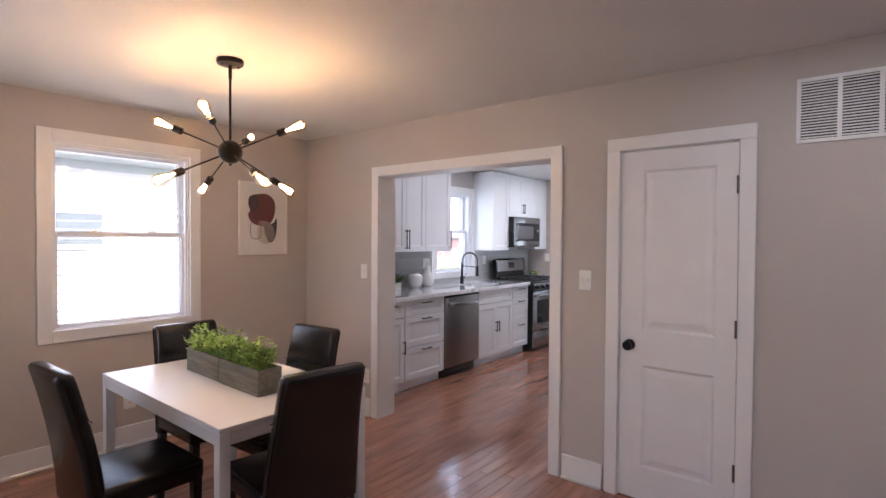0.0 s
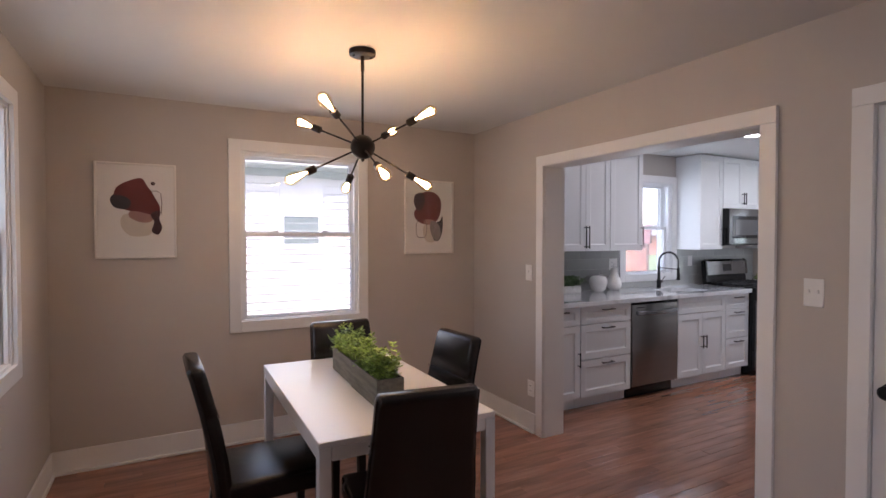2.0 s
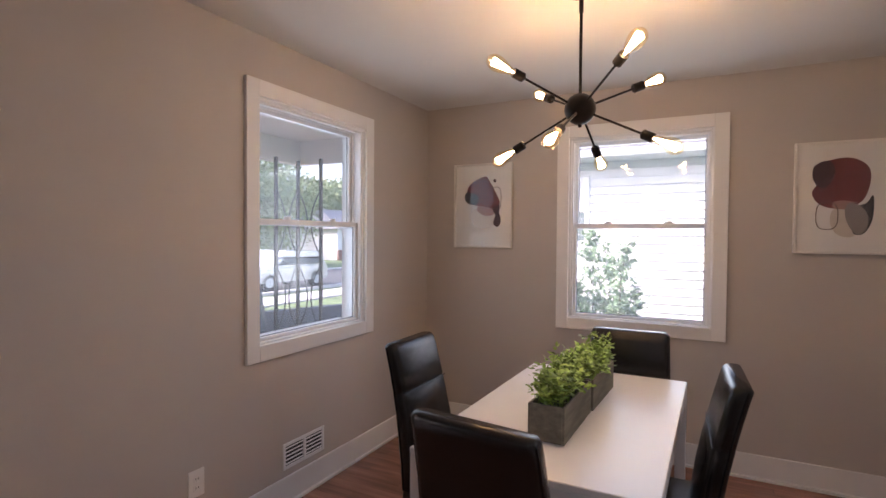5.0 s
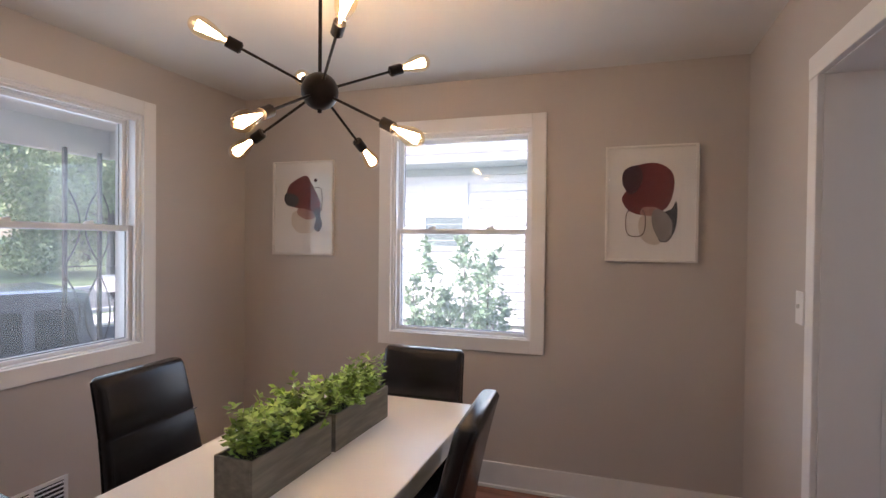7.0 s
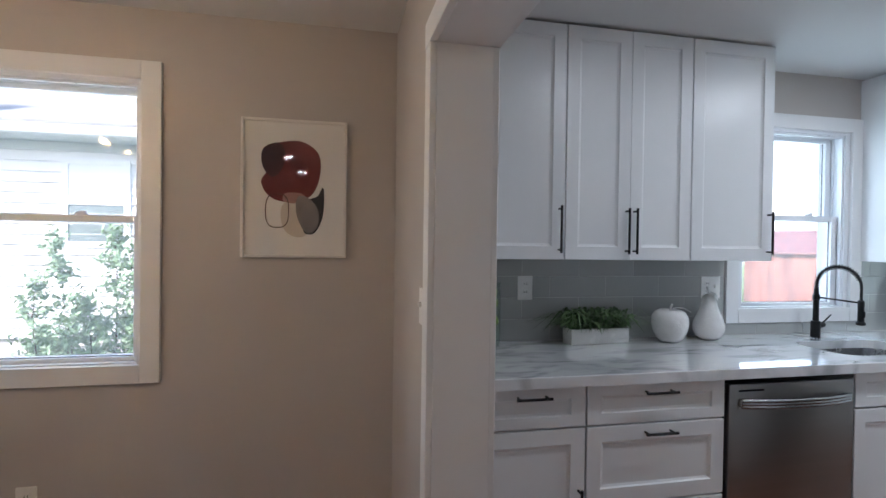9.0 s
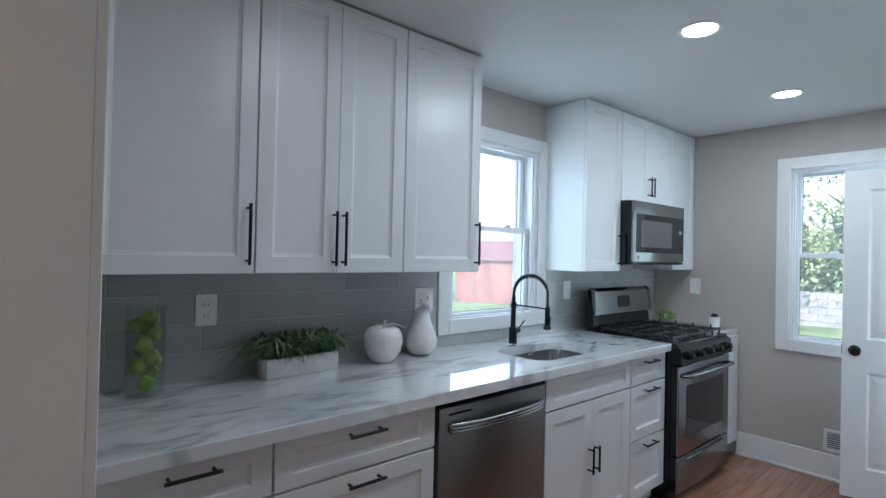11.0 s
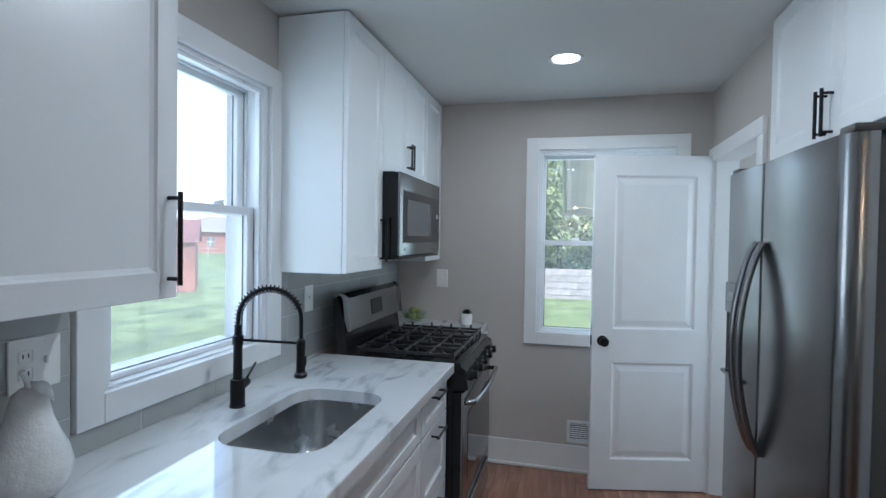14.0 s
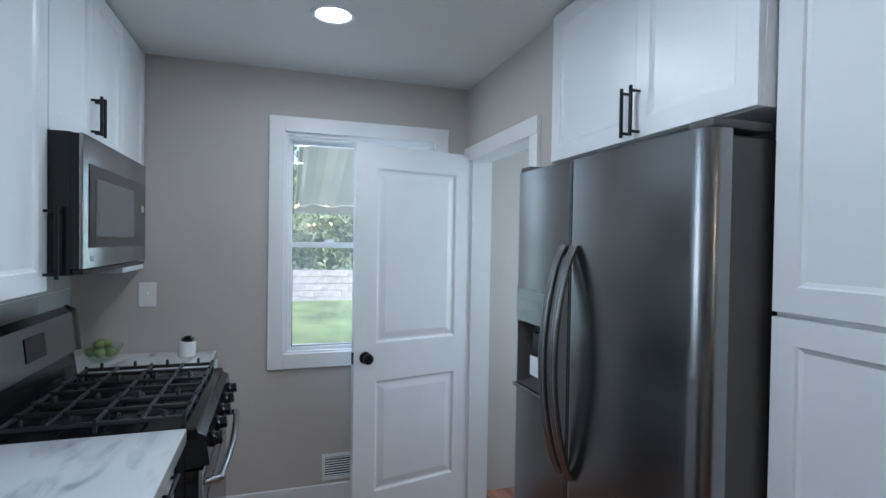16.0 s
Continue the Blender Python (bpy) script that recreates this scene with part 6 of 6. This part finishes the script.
def far_house(x, y, w, d, h, rh, wall, label, face=1):
    root = thing("far_house", pose(x, y, ground_z(x, y) - 0.1), label, "house", "houses across the street")
    boxpart("wall", wall, root, (-w / 2, w / 2, -d / 2, d / 2, 0, h))
    bm = bmesh.new()
    o = 0.5
    e = [bm.verts.new(p) for p in ((-w / 2 - o, -d / 2 - o, h), (w / 2 + o, -d / 2 - o, h), (w / 2 + o, d / 2 + o, h), (-w / 2 - o, d / 2 + o, h))]
    t = [bm.verts.new(p) for p in ((-w / 4, 0, h + rh), (w / 4, 0, h + rh))]
    for q in ((e[0], e[1], t[1], t[0]), (e[1], e[2], t[1]), (e[2], e[3], t[0], t[1]), (e[3], e[0], t[0]), (e[3], e[2], e[1], e[0])):
        bm.faces.new(q)
    part("roof", bm, SHINGLE, root)
    for k in range(3):
        xx = -w / 2 + w * (k + 0.5) / 3
        ys = sorted((face * d / 2, face * (d / 2 + 0.04)))
        wn_ = boxpart("window", FARGLASS, root, (xx - 0.55, xx + 0.55, ys[0] - 0.01, ys[1], h * 0.35, h * 0.78))
        ys2 = sorted((face * (d / 2 + 0.041), face * (d / 2 + 0.06)))
        boxpart("frame", WHITEEXT, wn_, (xx - 0.03, xx + 0.03, *ys2, h * 0.35, h * 0.78))
        boxpart("frame", WHITEEXT, wn_, (xx - 0.55, xx + 0.55, *ys2, h * 0.55, h * 0.58))
    return root


far_house(-58, -30, 11, 8, 2.9, 2.2, WHITEEXT, "white single-storey house with a hipped grey roof")
far_house(-76, -31, 12, 8, 2.9, 2.2, WHITEEXT, "white single-storey house with a hipped grey roof")
brick_front = far_house(-43, -31, 10, 8, 2.9, 2.0, WHITEEXT, "white single-storey house with a low brick front")
boxpart("brick_front", BRICK, brick_front, (-5.0, 5.0, 4.001, 4.16, 0, 0.95))
far_house(-48, 66, 16, 9, 2.8, 2.2, BRICK, "distant red brick house behind the yard", -1)
far_house(-75, 62, 14, 9, 2.8, 2.2, SIDING, "distant pale house behind the yard", -1)
far_house(-26, 78, 14, 9, 2.8, 2.2, SIDING, "distant pale house behind the yard", -1)


def shrub():
    """Arching stems with short leafy side twigs, thick below and open above."""
    rnd = random.Random(31)
    root = thing("shrub", pose(-7.6, 1.95, -0.9), "loose grey-green shrub against the white siding", "shrub")
    bm = bmesh.new()
    lf = bmesh.new()

    def leaf_at(p, size):
        q = Euler((rnd.uniform(-1.1, 1.1), rnd.uniform(-1.1, 1.1), rnd.uniform(0, 6.3))).to_matrix()
        v = [lf.verts.new(p + q @ Vector(c)) for c in ((-size, 0, 0), (-0.2 * size, -size * 0.42, 0.1 * size), (size, 0, 0), (-0.2 * size, size * 0.42, 0.1 * size))]
        lf.faces.new(v)

    tall = ((-0.66, 1.9), (-0.42, 2.3), (-0.14, 2.42), (0.08, 2.15), (0.30, 2.3))
    stems = [(y + rnd.uniform(-0.05, 0.05), h) for y, h in tall] + [(y, rnd.uniform(1.0, 1.35 + 0.45 * (y > -0.5))) for y in [rnd.uniform(-0.9, 0.40) for _ in range(17)]]
    for y, h in stems:
        x = rnd.uniform(-0.3, 0.3)
        lean = rnd.uniform(-0.16, 0.16)
        pts = [Vector((x * 0.5, y * 0.75, 0)), Vector((x * 0.8, y * 0.9, h * 0.45)), Vector((x, y, h * 0.8)), Vector((x + lean, y + lean, h))]
        tube(bm, pts, [0.013, 0.009, 0.005, 0.002], 5)
        for _ in range(int(30 * h)):
            u = rnd.uniform(0.12, 1.0)
            k = min(2, int(u * 3))
            c = pts[k].lerp(pts[k + 1], u * 3 - k)
            a = rnd.uniform(0, 6.3)
            reach = rnd.uniform(0.10, 0.34) * (1.15 - 0.8 * u)
            tip = c + Vector((math.cos(a) * reach, math.sin(a) * reach, rnd.uniform(0.0, 0.16)))
            tube(bm, [c, tip], [0.003, 0.0015], 4)
            for n in range(13):
                leaf_at(c.lerp(tip, rnd.uniform(0.2, 1.1)) + Vector((rnd.gauss(0, 0.022), rnd.gauss(0, 0.022), rnd.gauss(0, 0.022))), rnd.uniform(0.026, 0.046))
    part("stems", bm, BARK, root)
    part("foliage", lf, SHRUBLEAF, root, "small grey-green leaves")


shrub()


def shed():
    root = thing("garden_shed", pose(-20.65, 23.7, ground_z(-20.65, 23.7), 0, 0, 38), "rust red board shed with a low metal roof", "shed")
    w, d, h = 1.55, 1.8, 2.1
    for k in range(14):
        a = -w + 2 * w * k / 14
        boxpart("board", REDBOARD, root, (a + 0.004, a + 2 * w / 14 - 0.004, -d, -d + 0.03, 0, h))
    for k in range(14):
        a = -d + 2 * d * k / 14
        boxpart("board", REDBOARD, root, (w - 0.03, w, a + 0.034, a + 2 * d / 14 - 0.004, 0, h))
    boxpart("body", REDBOARD, root, (-w + 0.031, w - 0.031, -d + 0.031, d, 0, h - 0.01))
    bm = bmesh.new()
    pts = [(-d - 0.2, h - 0.05), (-d - 0.2, h + 0.02), (0, h + 0.95), (d + 0.2, h + 0.02), (d + 0.2, h - 0.05), (0, h + 0.87)]
    lo = [bm.verts.new((-w - 0.15, y, z)) for y, z in pts]
    hi = [bm.verts.new((w + 0.15, y, z)) for y, z in pts]
    bm.faces.new(lo)
    bm.faces.new(hi[::-1])
    for i in range(6):
        j = (i + 1) % 6
        bm.faces.new((lo[i], hi[i], hi[j], lo[j]))
    for k in range(12):
        x = -w - 0.12 + (2 * w + 0.24) * k / 11
        v = [bm.verts.new(p) for p in ((x - 0.02, -d - 0.2, h + 0.05), (x + 0.02, -d - 0.2, h + 0.05), (x + 0.02, 0, h + 0.98), (x - 0.02, 0, h + 0.98))]
        bm.faces.new(v)
    part("roof", bm, REDROOF, root, "faded red ribbed metal roof")
    fence = thing("board_fence", pose(-27.5, 26.0, ground_z(-27, 26)), "weathered pale board fence behind the shed", "fence")
    for k in range(40):
        boxpart("board", WHITEEXT if k % 3 else CONCRETE, fence, (-6 + k * 0.15, -6 + k * 0.15 + 0.14, 0, 0.02, 0, 1.7))


shed()


def chain_fence():
    root = thing("wire_fence", pose(-60, 52, ground_z(-60, 52)), "thin wire fence along the back yard", "fence")
    for k in range(26):
        bm = bmesh.new()
        cyl(bm, (k * 2.4, 0, 0), (k * 2.4, 0, 1.3), 0.03, n=6)
        part("post", bm, GUTTER, root)
    bm = bmesh.new()
    for z in (0.5, 0.9, 1.28):
        tube(bm, [(0, 0, z), (60, 0, z)], 0.015, 5)
    part("wire", bm, GUTTER, root)


chain_fence()


def block_wall():
    y = 21.0
    zb = ground_z(-2, y) - 0.1
    root = thing("retaining_wall", pose(0, y, zb), "grey concrete block retaining wall in the back yard", "wall")
    me = bpy.data.meshes.new("block")
    bm = bmesh.new()
    box(bm, 0.006, 0.394, 0, 0.19, 0.006, 0.194, 0.006)
    bm.to_mesh(me)
    bm.free()
    me.materials.append(BLOCK)
    for r in range(5):
        for k in range(36):
            ob = new("block", me)
            ob.parent = root
            ob.location = (-9 + k * 0.4 + (0.2 if r % 2 else 0), 0.0, r * 0.2)
    boxpart("backing", CONCRETE, root, (-9, 6, 0.03, 0.5, 0, 0.97))
    for k, (x, yy, r, h) in enumerate(((-6.2, 23.2, 2.0, 3.0), (-3.6, 23.4, 2.2, 4.6), (-1.0, 23.0, 2.2, 3.2), (1.8, 23.6, 2.4, 4.4), (-8.6, 23.8, 2.2, 4.0), (-5.0, 26.5, 3.0, 6.5), (0.0, 27.0, 3.2, 6.5))):
        tree(x, yy, h, r, 60 + k, 8000, 0.10, low=0.2, label="dense green shrub tree above the block wall")


block_wall()


def awning():
    root = thing("metal_awning", pose(0, 0, 0), "cream corrugated metal patio awning with a scalloped edge", "awning")
    x0, x1 = -3.26, 0.2
    a, b = Vector((0, YE + OUT + 0.02, 2.62)), Vector((0, 11.0, 1.84))
    bm = bmesh.new()
    n = 44
    rows = []
    for k in range(n + 1):
        x = x0 + (x1 - x0) * k / n
        dz = 0.022 if (k // 2) % 2 else 0.0
        rows.append((bm.verts.new((x, a.y, a.z + dz)), bm.verts.new((x, b.y, b.z + dz))))
    for p, q in zip(rows, rows[1:]):
        bm.faces.new((p[0], q[0], q[1], p[1]))
    bmesh.ops.solidify(bm, geom=bm.faces[:], thickness=0.003)
    part("panel", bm, AWN, root)
    bm = bmesh.new()
    m = 30
    for k in range(m):
        xa = x0 + (x1 - x0) * k / m
        wd = (x1 - x0) / m
        pts = [(xa, b.z + 0.02)] + [(xa + wd * 0.5 - wd * 0.5 * math.cos(math.pi * j / 6), b.z - 0.05 - 0.035 * math.sin(math.pi * j / 6)) for j in range(7)] + [(xa + wd, b.z + 0.02)]
        f0 = [bm.verts.new((x, b.y + 0.004, z)) for x, z in pts]
        f1 = [bm.verts.new((x, b.y + 0.008, z)) for x, z in pts]
        bm.faces.new(f0)
        bm.faces.new(f1[::-1])
        for i in range(len(f0)):
            j = (i + 1) % len(f0)
            bm.faces.new((f0[i], f1[i], f1[j], f0[j]))
    part("valance", bm, AWN, root, "scalloped valance")
    bm = bmesh.new()
    tube(bm, [(x0 + 0.02, a.y, a.z - 0.03), (x0 + 0.02, b.y - 0.01, b.z - 0.03)], 0.022, 6)
    part("edge_bar", bm, AWN, root)
    for x in (x0 + 1.4, x1 - 0.1):
        bm = bmesh.new()
        cyl(bm, (x, b.y - 0.03, b.z - 0.02), (x, b.y - 0.03, ground_z(x, b.y) - 0.02), 0.025, n=8)
        part("post", bm, AWN, root)


awning()


def vehicle_body(bm, rings):
    """Loft closed sections (x, list of (y, z)) along x."""
    vs = [[bm.verts.new((x, y, z)) for y, z in pts] for x, pts in rings]
    for a, b in zip(vs, vs[1:]):
        for k in range(len(a)):
            j = (k + 1) % len(a)
            bm.faces.new((a[k], a[j], b[j], b[k]))
    bm.faces.new(vs[0][::-1])
    bm.faces.new(vs[-1])


def section(hw, z0, z1, top):
    return [(-hw, z0), (hw, z0), (hw, (z0 + z1) / 2), (hw * 0.97, z1), (top, z1 + 0.02), (-top, z1 + 0.02), (-hw * 0.97, z1), (-hw, (z0 + z1) / 2)]


def wheels(root, xs, hw, r):
    for x in xs:
        for s in (-1, 1):
            bm = bmesh.new()
            cyl(bm, (x, s * (hw - 0.2), r), (x, s * hw, r), r, n=24)
            wh = part("wheel", bm, RUBBER, root, smooth=True, angle=40)
            bm = bmesh.new()
            cyl(bm, (x, s * (hw - 0.02), r), (x, s * (hw + 0.008), r), r * 0.6, n=16)
            part("rim", bm, GUTTER, wh, smooth=True, angle=40)


def pickup():
    root = thing("pickup_truck", pose(-6.1, -2.75, -0.859, 0, 0, -22), "dark grey pickup truck parked on the driveway", "truck")
    hw = 0.92
    bm = bmesh.new()
    vehicle_body(bm, [(0.05, section(hw, 0.45, 1.0, 0.85)), (1.9, section(hw, 0.42, 1.0, 0.85)), (2.0, section(hw, 0.42, 0.99, 0.8)), (3.1, section(hw * 0.96, 0.42, 0.95, 0.75)), (3.35, section(hw * 0.85, 0.5, 0.8, 0.7))])
    part("body", bm, CARGREY, root, smooth=True, angle=30)
    bm = bmesh.new()
    vehicle_body(bm, [(0.02, section(0.86, 0.9, 1.0, 0.8)), (0.12, section(0.83, 0.95, 1.66, 0.64)), (0.3, section(0.82, 0.95, 1.70, 0.66)), (1.2, section(0.82, 0.95, 1.70, 0.66)), (1.95, section(0.84, 0.95, 1.02, 0.75))])
    cabp = part("cab", bm, CARGREY, root, smooth=True, angle=30)
    bm = bmesh.new()
    for s in (-1, 1):
        for xa, xb, xc, xd in ((0.22, 0.62, 0.62, 0.28), (0.72, 1.55, 1.15, 0.72)):
            v = [bm.verts.new(p) for p in ((xa, s * 0.856, 1.08), (xb, s * 0.856, 1.08), (xc, s * 0.80, 1.58), (xd, s * 0.80, 1.58))]
            bm.faces.new(v)
    v = [bm.verts.new(p) for p in ((0.035, -0.66, 1.12), (0.035, 0.66, 1.12), (0.085, 0.6, 1.56), (0.085, -0.6, 1.56))]
    bm.faces.new(v)
    bmesh.ops.solidify(bm, geom=bm.faces[:], thickness=0.006)
    part("side_glass", bm, CARGLASS, cabp, "tinted window glass")
    # open bed
    bm = bmesh.new()
    box(bm, -2.1, 0.04, -hw, -hw + 0.07, 0.5, 1.03, 0.02)
    box(bm, -2.1, 0.04, hw - 0.07, hw, 0.5, 1.03, 0.02)
    box(bm, -2.16, -2.1, -hw, hw, 0.5, 1.03, 0.02)
    box(bm, -2.1, 0.04, -hw + 0.07, hw - 0.07, 0.5, 0.6)
    part("bed", bm, CARGREY, root, smooth=True, angle=30)
    for s in (-1, 1):
        boxpart("tail_light", TAIL, root, (-2.175, -2.161, s * 0.84 - 0.07, s * 0.84 + 0.07, 0.75, 1.0))
    boxpart("bumper", GUTTER, root, (-2.3, -2.18, -0.85, 0.85, 0.45, 0.62), 0.02)
    wheels(root, (-1.15, 2.3), hw, 0.37)


def suv():
    root = thing("parked_car", pose(-17.5, -13.6, -0.885, 0, 0, 0), "silver sport utility car parked at the kerb", "car")
    hw = 0.9
    bm = bmesh.new()
    vehicle_body(bm, [(-2.3, section(hw * 0.9, 0.4, 0.85, 0.7)), (-2.1, section(hw, 0.35, 0.95, 0.8)), (2.0, section(hw, 0.35, 0.95, 0.8)), (2.3, section(hw * 0.85, 0.4, 0.8, 0.65))])
    part("body", bm, CARSILVER, root, smooth=True, angle=30)
    bm = bmesh.new()
    vehicle_body(bm, [(-2.15, section(0.85, 0.9, 0.98, 0.75)), (-1.8, section(0.82, 0.9, 1.58, 0.66)), (0.3, section(0.82, 0.9, 1.64, 0.68)), (1.2, section(0.84, 0.9, 0.98, 0.75))])
    cabp = part("cab", bm, CARSILVER, root, smooth=True, angle=30)
    bm = bmesh.new()
    for s in (-1, 1):
        v = [bm.verts.new(p) for p in ((-1.95, s * 0.858, 1.04), (0.9, s * 0.858, 1.04), (0.25, s * 0.79, 1.54), (-1.75, s * 0.79, 1.5))]
        bm.faces.new(v)
    part("side_glass", bm, CARGLASS, cabp, "tinted window glass")
    wheels(root, (-1.4, 1.4), hw, 0.35)


pickup()
suv()


def yard_sign():
    root = thing("yard_sign", pose(-13.3, -6.7, -0.9, 0, 0, 37), "small white yard sign with dark lines of print", "sign")
    boxpart("panel", WHITEEXT, root, (-0.32, 0.32, -0.01, 0.01, 0.85, 1.40))
    for k, (a, b) in enumerate(((-0.26, 0.26), (-0.22, 0.20), (-0.26, 0.12), (-0.20, 0.24))):
        boxpart("print_line", CARGREY, root, (a, b, 0.0102, 0.012, 1.28 - k * 0.11, 1.33 - k * 0.11))
    for x in (-0.28, 0.28):
        bm = bmesh.new()
        cyl(bm, (x, -0.02, -0.05), (x, -0.02, 1.4), 0.015, n=6)
        part("stake", bm, BLACK, root)


yard_sign()
rs = random.Random(77)
for k, (x, y, r) in enumerate(((-54, -24.8, 0.9), (-56.5, -24.6, 0.7), (-61, -24.9, 0.8), (-40, -25.5, 0.9), (-44, -25.6, 0.8), (-72, -25.6, 0.9))):
    root = thing("hedge_bush", pose(x, y, ground_z(x, y)), "rounded dark green bush before a house", "bush", "bushes across the street")
    bm = bmesh.new()
    for j in range(5):
        leafy(bm, rs, (rs.uniform(-r, r), rs.uniform(-0.4, 0.4) * r, r * 0.6), r * 0.7, 90, 0.16, 0.8, False)
    part("foliage", bm, TREELEAF, root)
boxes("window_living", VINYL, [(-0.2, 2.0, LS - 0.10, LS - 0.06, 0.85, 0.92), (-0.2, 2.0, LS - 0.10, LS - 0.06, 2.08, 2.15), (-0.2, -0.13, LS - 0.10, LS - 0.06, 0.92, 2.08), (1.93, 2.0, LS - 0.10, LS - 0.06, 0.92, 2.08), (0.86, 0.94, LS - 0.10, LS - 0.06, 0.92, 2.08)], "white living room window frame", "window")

# ---- pieces: tiles and floor boards ----
backsplash()
planks()
